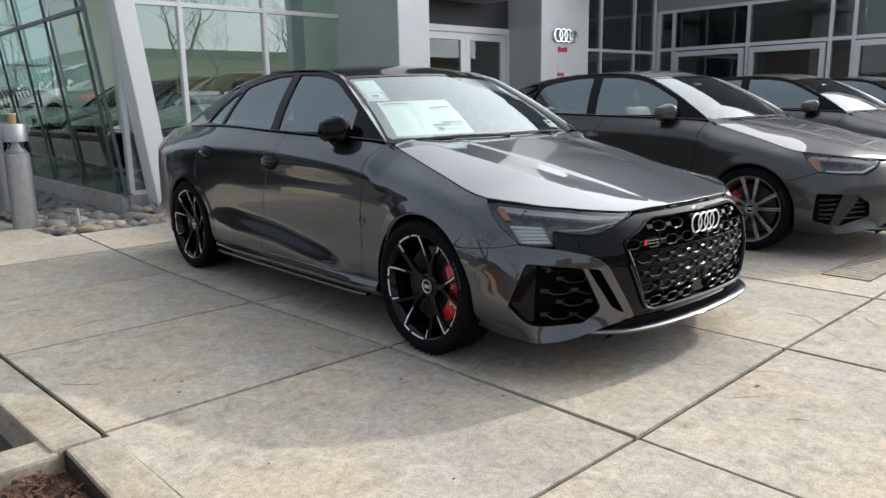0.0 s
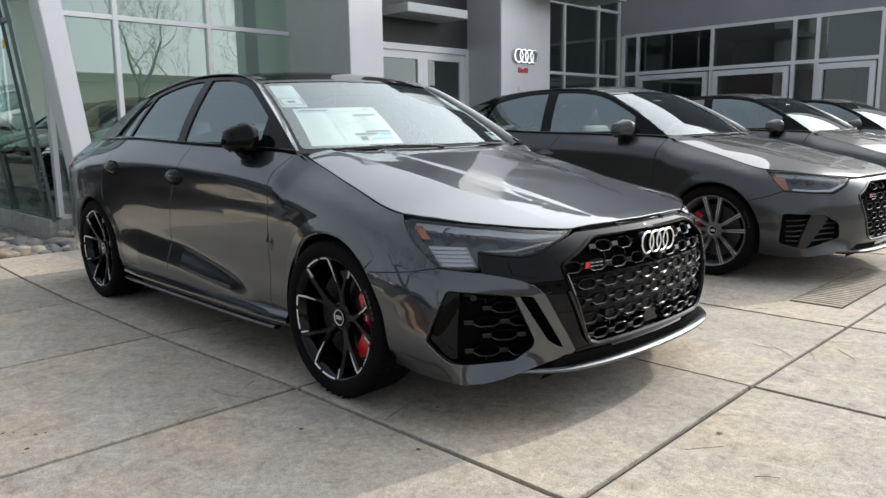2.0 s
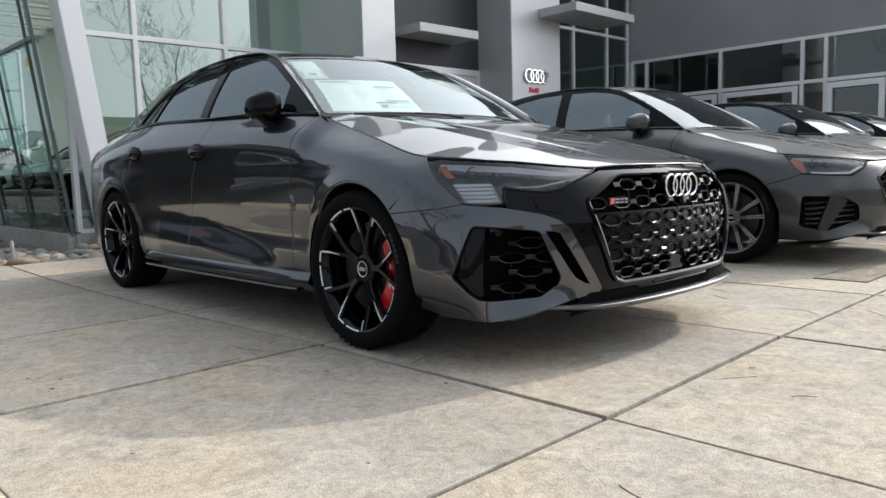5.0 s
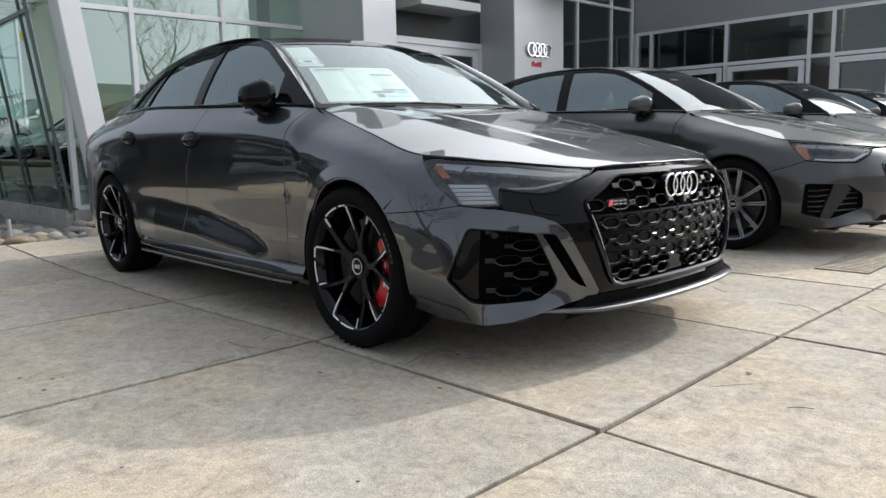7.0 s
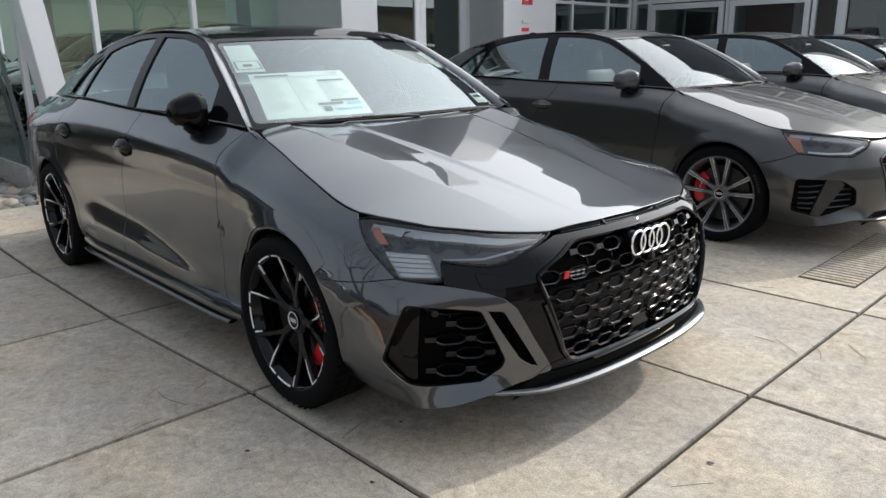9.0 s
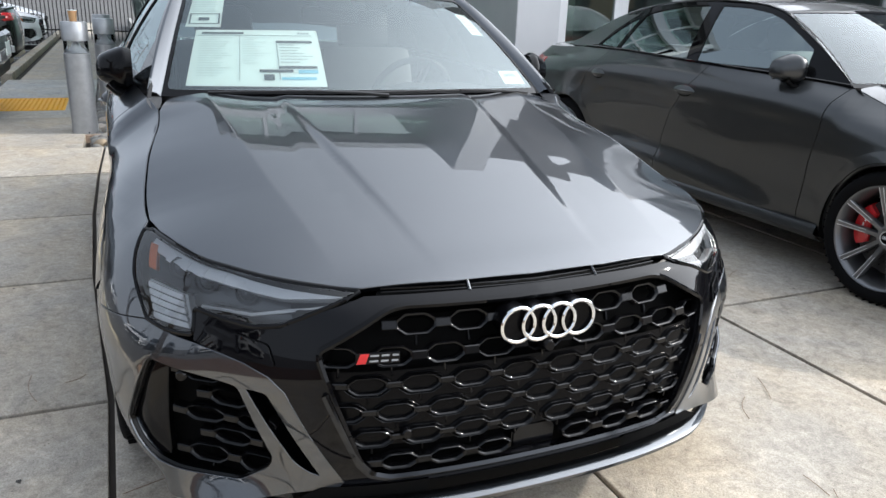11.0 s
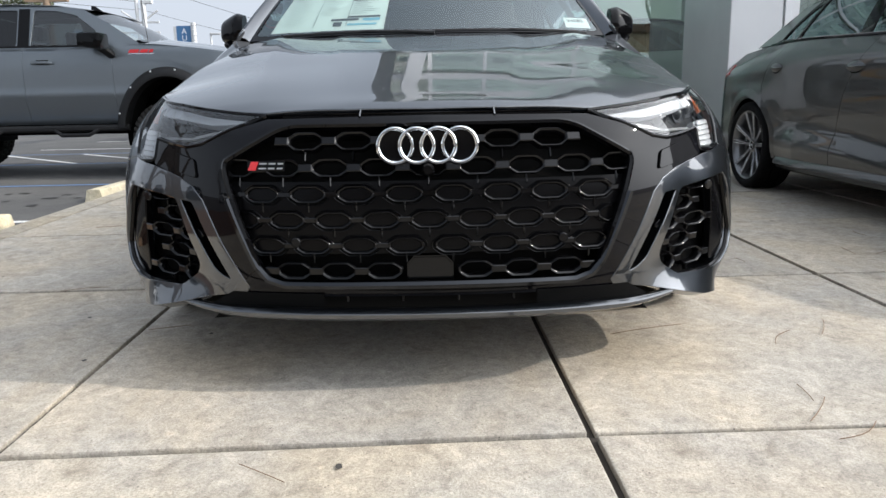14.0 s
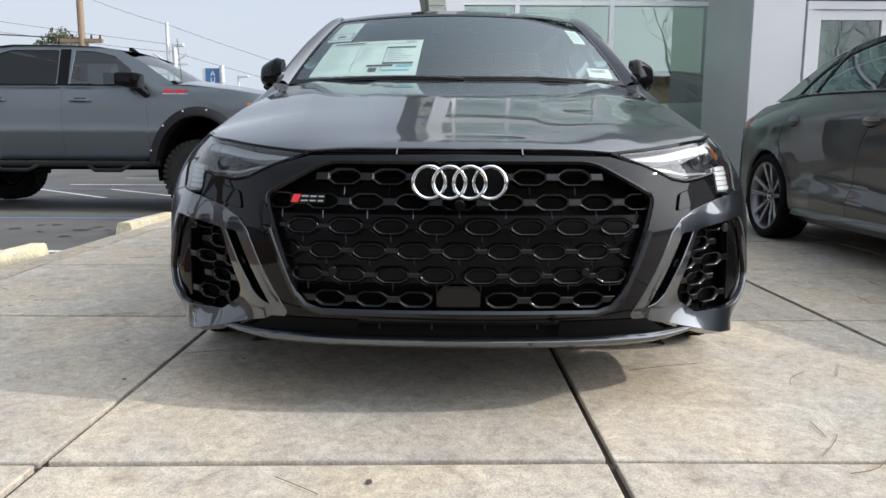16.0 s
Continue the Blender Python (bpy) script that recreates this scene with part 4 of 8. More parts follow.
        half = surround[:-1] + [(0.0, 0.252)] + GRILLE[::-1]
        sheet("grille_surround", body, half, PIANO, car, "gloss black grille surround", step=0.025, rim=0.02, out=(1, 0.3, 0), lift=-0.003)
    else:
        FOGB = [(1.072, 0.482), (0.80, 0.472), (0.685, 0.412), (0.668, 0.312), (0.93, 0.242), (1.088, 0.272)]
        full = [(0.0, 0.699), (0.42, 0.694), (0.552, 0.692), (0.615, 0.649), (0.722, 0.602), (0.90, 0.607), (1.08, 0.621), (1.16, 0.591)] + arc(0, R_TYRE, R_ARCH, 41, -22, 20) + [(1.10, 0.175), (0.98, 0.180), (0.85, 0.20), (0.70, 0.222), (0.0, 0.23)] + GRILLE[::-1]
        sheet("front_bumper", body, full, P, car, holes=(rounded(FOGB, 0.025),), step=0.03, rim=0.02, hole_rim=0.05, out=(1, 1, 0))
        sheet("air_inlet", body, FOGB, VOID, car, step=0.04, lift=-0.045, out=(1, 1, 0))
        for k in range(5):
            zz = 0.275 + 0.036 * k
            for s in (1, -1):
                bm = bmesh.new()
                q = line_on(body, [(0.70, zz + 0.03), (1.05, zz + 0.012)], -0.028)
                tube(bm, [(x, s * y, z) for x, y, z in q], 0.006, 5)
                part("inlet_slat", bm, SATIN, car)
        sheet("inlet_blade", body, [(0.892, 0.480), (0.80, 0.470), (0.770, 0.440), (0.916, 0.246), (0.975, 0.246)], SATIN, car, step=0.03, lift=-0.006, rim=0.02, out=(1, 1, 0))
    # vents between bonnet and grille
    # black sheet paints the shade inside the vent
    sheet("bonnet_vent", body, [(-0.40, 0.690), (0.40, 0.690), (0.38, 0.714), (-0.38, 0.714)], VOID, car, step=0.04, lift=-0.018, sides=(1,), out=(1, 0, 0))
    for k, zz in enumerate((0.7005, 0.7065)):
        bm = bmesh.new()
        tube(bm, line_on(body, [(-0.38, zz), (0.38, zz)], -0.006, 0.05), 0.0022, 5)
        part("vent_bar", bm, GLOSS, car)
    for y in (-0.17, 0.17):
        bm = bmesh.new()
        tube(bm, line_on(body, [(y, 0.696), (y, 0.712)], -0.002), 0.003, 5)
        part("vent_post", bm, DARKCHROME, car)
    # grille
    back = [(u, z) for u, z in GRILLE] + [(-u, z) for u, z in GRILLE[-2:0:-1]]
    # black sheet behind the cells paints the depth of the grille dark
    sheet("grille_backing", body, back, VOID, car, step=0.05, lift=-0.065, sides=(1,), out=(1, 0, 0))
    plate = [(0.0, 0.545), (0.508, 0.545), (0.455, 0.40), (0.442, 0.362), (0.0, 0.362)]
    plate = plate + [(-u, z) for u, z in plate[-2:0:-1]]
    if rs:
        sheet("grille_plate", body, plate, PLATE, car, "gloss black closed grille panel", step=0.04, lift=-0.017, sides=(1,), out=(1, 0, 0))
    rows = 6
    fr = rounded([(u, z) for u, z in GRILLE] + [(-u, z) for u, z in GRILLE[-2:0:-1]], 0.03)
    cells = []
    for r in range(rows):
        z0 = 0.642 - r * 0.0645
        pitch = 0.1225 - 0.0016 * r
        for c in range(-5, 6):
            u0 = (c + (0.5 if r % 2 == 0 else 0.0)) * pitch
            if inside(fr, np.array([[u0, z0]]))[0] and not (rs and r == 5 and c == 0):
                cells.append((u0, z0, r, pitch))
    whole = bmesh.new()
    for u0, z0, r, pitch in cells:
        closed = rs and r in (2, 3, 4)
        bm = hex_cell((u0, z0), pitch * (0.74 if closed else 0.76), 0.038 if closed else 0.041, body, -0.007 if closed else -0.004, 0.0036 if closed else 0.0048, 0.010 if closed else 0.022)
        if rs:
            part("grille_cell", bm, PLATECELL if closed else GRID, car, "", True)
            if closed:
                part("grille_step", hex_cell((u0, z0 - 0.001), pitch * 0.90, 0.051, body, -0.0125, 0.0022, 0.006), PLATECELL, car, "", True)
        else:
            tmp = bpy.data.meshes.new("cell")
            bm.to_mesh(tmp)
            whole.from_mesh(tmp)
            bpy.data.meshes.remove(tmp)
            bm.free()
    if not rs:
        part("grille_mesh", whole, spec["mesh"], car, "", True)
    else:
        whole.free()
        for u0, z0, r, pitch in cells:
            closed = r in (2, 3, 4)
            for s in (1, -1) if abs(u0) < 0.01 else ((1,) if u0 > 0 else (-1,)):
                uu = u0 + s * pitch / 2
                if inside(fr, np.array([[uu, z0]]))[0]:
                    part("grille_stub", stub((uu, z0), pitch * 0.30, 0.014 if closed else 0.019, body, -0.009 if closed else -0.003, 0.010 if closed else 0.020), PLATECELL if closed else GRID, car)
            if r % 2 == 0 and r < 4 and abs(u0) < 0.08:
                part("grille_stub", stub((0.0, z0), pitch * 0.30, 0.014 if closed else 0.019, body, -0.0085 if closed else -0.003, 0.010), GRID, car)
            if r < rows - 1 and inside(fr, np.array([[u0, z0 - 0.032]]))[0]:
                part("grille_link", stub((u0, z0 - 0.032), 0.005, 0.026, body, -0.014, 0.012), GRID, car)
        for s in (-1, 1):
            bm = bmesh.new()
            lathe(bm, [(0.0, 0.003), (0.010, 0.003), (0.0125, 0.0), (0.0125, -0.01)], 16, axis="z", m=Matrix.Translation(tuple(body(np.array([0.33 * s]), np.array([0.395]))[0])) @ Matrix.Rotation(radians(90), 4, "Y"))
            part("parking_sensor", bm, GLOSS, car)
    bm = bmesh.new()
    tube(bm, line_on(body, [*fr, fr[0]], 0.001, 0.03)[:-1], 0.0075, 6, True)
    part("grille_frame", bm, GLOSS if rs else DARKCHROME, car, "", True)
    if rs:
        bm = bmesh.new()
        tube(bm, line_on(body, [(-0.508, 0.50), (-0.436, 0.332), (-0.410, 0.300), (-0.367, 0.2855), (0.367, 0.2855), (0.410, 0.300), (0.436, 0.332), (0.508, 0.50)], 0.004, 0.03), 0.010, 6, flat=0.7)
        part("grille_lower_trim", bm, TRIMDARK, car, "dark chrome strip below the grille", True)
        bm = prism(bmesh.new(), [(-0.058, 0.292), (0.058, 0.292), (0.058, 0.334), (0.040, 0.353), (-0.040, 0.353), (-0.058, 0.334)], 0.037, Matrix(((0, -1, 0, 0.885), (1, 0, 0, 0), (0, 0, 1, 0), (0, 0, 0, 1))), 0.004)
        part("radar_cover", bm, GRID, car, "flat black radar cover", True)
        bm = bmesh.new()
        lathe(bm, [(0.0, 0.012), (0.011, 0.012), (0.016, 0.004), (0.017, -0.02)], 20, axis="z", m=Matrix.Translation((0.912, 0, 0.570)) @ Matrix.Rotation(radians(84), 4, "Y"))
        part("front_camera", bm, GLOSS, car, "", True)
    # badge rings
    emblem = new("emblem")
    emblem.parent = car
    for k in range(4):
        bm = bmesh.new()
        cy = (k - 1.5) * 0.0515
        x0 = 0.912 if rs else 0.905
        tube(bm, [(x0 - abs(cy) * 0.04, cy + 0.0408 * math.cos(t), 0.627 + 0.0408 * math.sin(t)) for t in np.linspace(0, math.tau, 40, False)], 0.0046, 8, True)
        part("ring", bm, CHROME if rs else GLOSS, emblem, "", True)
        bm = bmesh.new()
        lathe(bm, [(0.0, -0.004), (0.030, -0.004), (0.0405, -0.002), (0.0405, -0.045)], 36, axis="z", m=Matrix.Translation((x0 - abs(cy) * 0.04 - 0.004, cy, 0.628)) @ Matrix.Rotation(radians(90), 4, "Y"))
        part("ring_mount", bm, PLATE, emblem, "", True)
    # model badge
    bd = part("model_badge", boxes(((-0.048, -0.004, -0.0125), (0.048, 0.0, 0.0125)), bevel=0.003), GLOSS, car, "small model badge with a red slanted block")
    b0 = body(np.array([-0.398]), np.array([0.582]))[0]
    b1 = body(np.array([-0.36]), np.array([0.582]))[0]
    ang = math.degrees(math.atan2(b1[1] - b0[1], b1[0] - b0[0]))
    bd.matrix_basis = Matrix.Translation((b0[0] + 0.006, b0[1], b0[2])) @ pose(0, 0, 0, -9, 0, ang)
    part("red_block", prism(bmesh.new(), [(-0.045, -0.0105), (-0.026, -0.0105), (-0.018, 0.0105), (-0.037, 0.0105)], -0.004, Matrix.Translation((0, -0.003, 0)), 0.0008), RED, bd)
    for x0, w0, z1 in ((-0.016, 0.018, 0.004), (-0.018, 0.018, -0.0075), (0.008, 0.016, 0.004), (0.006, 0.016, -0.0075), (0.031, 0.013, 0.004), (0.029, 0.013, -0.0075)):
        part("badge_bar", prism(bmesh.new(), [(x0, z1), (x0 + w0, z1), (x0 + w0 + 0.001, z1 + 0.0034), (x0 + 0.001, z1 + 0.0034)], -0.003, Matrix.Translation((0, -0.0035, 0)), 0.0006), LAMPGREY, bd)
    # splitter
    bm = bmesh.new()
    us = np.linspace(-0.80, 0.80, 45)
    q = body(us, np.full(45, 0.235))
    q[:, 2] = 0.212 + 0.004 * np.abs(us / 0.6) ** 3
    q[:, 0] += 0.020 - 0.20 * np.clip(np.abs(us) - 0.52, 0, 1)
    tube(bm, [tuple(p) for p in q], [0.028 * (1 - 0.75 * max(0, abs(u) - 0.45) / 0.35) for u in us], 10, flat=0.55, up=(0, 0, 1))
    part("splitter", bm, P if rs else SATIN, car, "", True)
    # black sheets, the end ones flush with the skin, paint the slot's shade
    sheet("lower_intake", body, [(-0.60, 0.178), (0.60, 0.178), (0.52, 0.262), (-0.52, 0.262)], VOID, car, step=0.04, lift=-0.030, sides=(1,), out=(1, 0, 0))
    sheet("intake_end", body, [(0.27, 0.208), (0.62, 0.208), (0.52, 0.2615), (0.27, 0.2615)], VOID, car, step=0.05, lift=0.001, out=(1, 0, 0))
    for y in np.linspace(-0.36, 0.36, 6):
        part("intake_fin", stub((float(y), 0.240), 0.004, 0.03, body, -0.02, 0.02), SATIN, car)
    # side inlets
    if rs:
        # black sheets behind inlet and duct stand in for their shaded depth
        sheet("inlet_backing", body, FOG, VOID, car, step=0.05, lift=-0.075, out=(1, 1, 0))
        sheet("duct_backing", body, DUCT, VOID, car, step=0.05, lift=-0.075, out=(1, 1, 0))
        sheet("inlet_cover", body, rounded([(0.972, 0.514), (0.918, 0.508), (0.924, 0.262), (0.960, 0.266), (1.024, 0.340)], 0.012), GLOSS, car, step=0.03, lift=-0.022, rim=0.02, out=(1, 1, 0))
        fogp = np.array(FOG)
        for s in (1, -1):
            bm = bmesh.new()
            q = line_on(body, list(rounded(FOG, 0.016)), -0.012, 0.02, toward=(1, 1, 0))
            tube(bm, [(x, s * y, z) for x, y, z in q], 0.007, 6, True)
            part("inlet_frame", bm, GLOSS, car, "", True)
            fsurf = (lambda u, z, s=s: body(u, z) * np.array([1, s, 1]))
            for r in range(5):
                z0 = 0.500 - 0.0515 * r
                for c in range(3):
                    u0 = 0.885 - 0.0675 * (r % 2 == 0) - 0.135 * c
                    if inside(fogp, np.array([[u0, z0]]))[0] and u0 < 0.88:
                        part("inlet_cell", hex_cell((u0, z0), 0.106, 0.038, fsurf, -0.014, 0.0052, 0.026), GRID, car, "", True)
                        part("inlet_link", stub((u0, z0 - 0.026), 0.005, 0.024, fsurf, -0.034, 0.012), GRID, car)
                    us = u0 + 0.0675
                    if inside(fogp, np.array([[us - 0.012, z0]]))[0] and us < 0.905:
                        part("inlet_stub", stub((us, z0), 0.034, 0.018, fsurf, -0.012, 0.026), GRID, car)
            c0 = fsurf(np.array([0.862]), np.array([0.487]))[0]
            bm = bmesh.new()
            lathe(bm, [(0.0, 0.004), (0.010, 0.004), (0.0135, 0.0), (0.0135, -0.012)], 18, axis="z", m=Matrix.Translation(tuple(c0 - np.array([0.010, 0, 0]))) @ Vector((0.9, s * 0.45, 0)).to_track_quat("Z", "Y").to_matrix().to_4x4())
            part("parking_sensor", bm, GRID, car, "", True)
            cover = rounded([(0.738, 0.608), (0.640, 0.592), (0.622, 0.548), (0.718, 0.562)], 0.010)
            bm = bmesh.new()
            q = line_on(body, list(cover), 0.0, 0.01, toward=(1, 1, 0))
            tube(bm, [(x, s * y, z) for x, y, z in q], 0.0016, 5, True)
            part("washer_flap_joint", bm, VOID, car)
            sheet("washer_flap", body, cover, PIANO, car, step=0.03, lift=0.003, rim=0.004, sides=(s,), out=(1, 1, 0))
    # lamps
    for s in (1, -1):
        lamp = new("headlamp")
        lamp.parent = car
        tagged(lamp, "slanted headlamp with white light guide and amber reflector")
        one = dict(sides=(s,), out=(1, 1, 0))
        inner = rounded(LAMP if rs else LAMP_B, 0.012)
        sheet("bucket", body, inner, LAMPDARK, lamp, step=0.03, lift=-0.055, **one)
        sheet("lens", body, inner, LENS, lamp, step=0.025, rim=0.01, lift=-0.004, **one)[0].visible_shadow = False
        bm = bmesh.new()
        q = line_on(body, [*inner, inner[0]], -0.005, 0.03, toward=(1, 1, 0))[:-1]
        tube(bm, [(x, s * y, z) for x, y, z in q], 0.0055, 6, True)
        part("lamp_edge", bm, GLOSS, lamp, "", True)
        top = [(0.47 if rs else 0.62, 0.699 if rs else 0.690), (0.62, 0.708 if rs else 0.698), (0.80, 0.724), (1.00, 0.735), (1.15, 0.744), (1.145, 0.726), (1.00, 0.716), (0.80, 0.704), (0.62, 0.692)]
        sheet("light_guide", body, top, LAMPIN, lamp, step=0.03, lift=-0.020, rim=0.02, **one)
        for k in range(4):
            u0 = 0.80 + 0.072 * k
            sheet("guide_tooth", body, [(u0, 0.723 + 0.003 * k), (u0 + 0.026, 0.725 + 0.003 * k), (u0 + 0.032, 0.706 + 0.003 * k), (u0 + 0.006, 0.704 + 0.003 * k)], LAMPIN, lamp, step=0.03, lift=-0.017, rim=0.02, **one)
        if not rs:
            sheet("light_bar", body, [(0.60, 0.676), (0.725, 0.622), (0.90, 0.626), (1.02, 0.636), (1.02, 0.644), (0.90, 0.636), (0.735, 0.634), (0.63, 0.676)], LAMPWHITE, lamp, step=0.03, lift=-0.018, rim=0.02, **one)
        else:
            sheet("light_bar", body, [(0.50, 0.686), (0.60, 0.672), (0.70, 0.650), (0.85, 0.650), (0.85, 0.645), (0.70, 0.644), (0.60, 0.665)], LAMPGREY, lamp, step=0.03, lift=-0.022, rim=0.02, **one)
        if rs:
            sheet("day_light_panel", body, [(0.858, 0.596), (0.998, 0.594), (1.066, 0.668), (0.905, 0.664)], LAMPGREY, lamp, step=0.03, lift=-0.020, rim=0.02, **one)
        for k in range(5 if rs else 0):
            z0 = 0.597 + 0.0140 * k
            off = 0.012 * k
            sheet("day_light_bar", body, [(0.866 + off * 0.8, z0), (0.992 + off * 1.2, z0), (1.000 + off * 1.2, z0 + 0.0098), (0.874 + off * 0.8, z0 + 0.0090)], LAMPIN, lamp, step=0.03, lift=-0.012, rim=0.02, **one)
        sheet("amber_reflector", body, ([(1.062, 0.690), (1.092, 0.690), (1.152, 0.734), (1.118, 0.734)] if rs else [(1.172, 0.732), (1.085, 0.722), (1.045, 0.642), (1.085, 0.640)]), AMBER, lamp, step=0.03, lift=-0.018, rim=0.01, **one)
        for u0, z0 in ((0.73, 0.672), (0.86, 0.680), (0.97, 0.690)):
            c0 = body(np.array([u0]), np.array([z0]))[0]
            bm = bmesh.new()
            mm = Matrix.Translation((c0[0] - 0.045, s * (c0[1] - 0.03), c0[2])) @ Vector((0.85, s * 0.5, 0)).to_track_quat("Z", "Y").to_matrix().to_4x4()
            lathe(bm, [(0.0, 0.016), (0.011, 0.013), (0.019, 0.004), (0.023, 0.004), (0.027, 0.010), (0.029, -0.01)], 24, axis="z", m=mm)
            part("projector", bm, LAMPDARK, lamp, "", True)
        # tail lamps
        sheet("tail_lamp", body, rounded([(float(UX(-3.12)), 0.845), (float(UX(-3.10)), 0.915), (float(UX(-3.40)), 0.935), (umax - 0.40, 0.925), (umax - 0.40, 0.835), (float(UX(-3.40)), 0.80)], 0.02), REDGLOW, car, step=0.04, lift=0.004, rim=0.02, sides=(s,), out=(-1, 1, 0))
    # bonnet and boot
    hood = [(0.822, 0.0), (0.815, 0.20), (0.786, 0.40), (0.769, 0.442), (0.751, 0.480), (0.711, 0.555), (0.667, 0.618), (0.618, 0.671), (0.560, 0.717), (0.490, 0.753), (0.410, 0.786), (0.325, 0.806)] + [(x, float(hermite(_bx, _ba, x)) - 0.006) for x in np.linspace(0.25, -0.335, 12)] + [(-0.42, 0.715), (-0.44, 0.69), (-0.425, 0.60), (-0.375, 0.40), (-0.345, 0.20), (-0.333, 0.0)]
    hood = hood + [(x, -a) for x, a in hood[-2:0:-1]]
    fold = []
    for s in (1, -1):
        for f, d in ((outer_crease, -0.007), (outer_crease, 0.007), (inner_crease, -0.002), (inner_crease, 0.017), (inner_crease, 0.042)):
            fold.append([(x, s * (float(f(x)) + d)) for x in np.linspace(-0.40, 0.80, 40)])
    sheet("bonnet", bonnet, hood, P, car, "", step=0.026, rim=0.014, sides=(1,), out=(0, 0, 1), creases=fold)

    def deck(x, y):
        return np.stack([x, y, 1.045 - 0.03 * np.clip((-2.8 - x) / 0.7, 0, 1) ** 2 + 0.025 * np.clip((-3.36 - x) / 0.15, 0, 1) ** 2 - 0.035 * (np.abs(y) / 0.68) ** 4], 1)

    lid = [(-2.80, 0.0), (-2.74, 0.70), (-3.0, 0.715), (-3.25, 0.66), (-3.42, 0.55), (-3.49, 0.3), (-3.50, 0.0)]
    sheet("boot_lid", deck, lid + [(x, -a) for x, a in lid[-2:0:-1]], P, car, step=0.05, rim=0.02, sides=(1,), out=(0, 0, 1))
    # glass and pillars
    sq = [(-1, 0), (1, 0), (1, 1), (-1, 1)]
    sheet("windscreen", shield, [(-0.995, 0.01), (0.995, 0.01), (0.995, 0.99), (-0.995, 0.99)], SHIELD if rs else SHIELD_B, car, "", step=0.07, sides=(1,), out=(1, 0, 1))
    fr_in = rounded([(-0.982, 0.045), (0.982, 0.045), (0.980, 0.962), (-0.980, 0.962)], 0.04)
    sheet("windscreen_border", shield, [(-1, 0), (1, 0), (1, 1), (-1, 1)], GLOSS, car, holes=(fr_in,), step=0.06, lift=0.0025, sides=(1,), out=(1, 0, 1))
    sheet("roof_panel", roof, sq, GLOSS if rs else P, car, "gloss black roof panel" if rs else "", step=0.06, sides=(1,), out=(0, 0, 1))
    sheet("rear_window", back_glass, [(-1, 0), (1, 0), (1, 1), (-1, 1)], SHIELD, car, step=0.08, sides=(1,), out=(-1, 0, 1))
    xs = np.concatenate([np.linspace(-0.445, -1.055, 22), np.linspace(-1.055, -2.93, 44)[1:]])
    for s in (1, -1):
        # pillar and roof rail in one sweep
        V, F = [], []
        for x in xs:
            o = flank(np.array([x]), rail_z(np.array([x])))[0]
            if x > -1.06:
                t = np.clip((x + 0.46) / (-1.045 + 0.46), 0, 1)
                i = shield(np.array([1.0]), np.array([t]))[0]
            elif x > -2.25:
                t = np.clip((x + 1.045) / (-2.25 + 1.045), 0, 1)
                i = roof(np.array([1.0]), np.array([t]))[0]
            else:
                t = np.clip((x + 2.25) / (-2.80 + 2.25), 0, 1)
                i = back_glass(np.array([1.0]), np.array([t]))[0]
            mid = (o + i) / 2 + (np.array([0.006, 0.015, 0.006]) if x > -1.06 else np.array([0.004, 0.014, 0.004]))
            for p in (o, o * 0.6 + mid * 0.4 + np.array([0, 0.004, 0.005]), mid, i * 0.6 + mid * 0.4 + np.array([0.003, 0.0, 0.006]), i):
                V.append(p * np.array([1, s, 1]))
        for k in range(len(xs) - 1):
            for j in range(4):
                f = (k * 5 + j, k * 5 + j + 1, k * 5 + 6 + j, k * 5 + 5 + j)
                F.append(f if s < 0 else f[::-1])
        if rs:
            add_mesh("windscreen_pillar", V[: 22 * 5], F[: 21 * 4], P, car)
            add_mesh("roof_rail", V[21 * 5 :], [tuple(i - 21 * 5 for i in f) for f in F[21 * 4 :]], P, car)
        else:
            add_mesh("roof_rail", V, F, P, car)
        foot = [(-0.338, 0.749, 0.9345), (-0.350, 0.757, 0.934), (-0.362, 0.768, 0.945), (-0.373, 0.776, 0.960), (-0.402, 0.776, 0.968), (-0.43, 0.760, 0.970), (-0.462, 0.728, 0.966), (-0.43, 0.727, 0.956), (-0.385, 0.735, 0.944)]
        top = [(-0.395, 0.757, 0.958)]
        n = len(foot)
        vv = [(x, s * y, z) for x, y, z in foot + top]
        add_mesh("pillar_foot", vv, [((i, (i + 1) % n, n) if s > 0 else ((i + 1) % n, i, n)) for i in range(n)], SATIN, car)
    win = [(x, float(rail_z(np.array([x]))[0]) - 0.004) for x in np.linspace(-0.415, -2.72, 40)]
    belt = [(x, float(flank(np.array([x]), np.array([1.0]))[0][2]) * 0 + float(hermite([-3.0, -2.6, -2.1, -1.5, -0.9, -0.42, -0.2], [1.02, 1.028, 1.033, 1.014, 0.994, 0.972, 0.95], np.array([x]))[0]) + 0.002) for x in np.linspace(-2.85, -0.43, 40)]
    fw = rounded([(-0.700, 1.022), (-0.725, 1.135), (-0.85, 1.205), (-1.00, 1.280), (-1.10, 1.314), (-1.25, 1.338), (-1.435, 1.346), (-1.375, 1.018)], 0.012)
    rw = rounded([(-1.455, 1.022), (-1.515, 1.346), (-1.70, 1.340), (-1.90, 1.308), (-2.02, 1.278), (-2.115, 1.048), (-1.90, 1.042)], 0.02)
    qw = rounded([(-2.150, 1.050), (-2.055, 1.262), (-2.17, 1.215), (-2.30, 1.135), (-2.405, 1.058)], 0.015)
    sail = rounded([(-0.50, 1.005), (-0.59, 1.065), (-0.70, 1.145), (-0.705, 1.018)], 0.01)
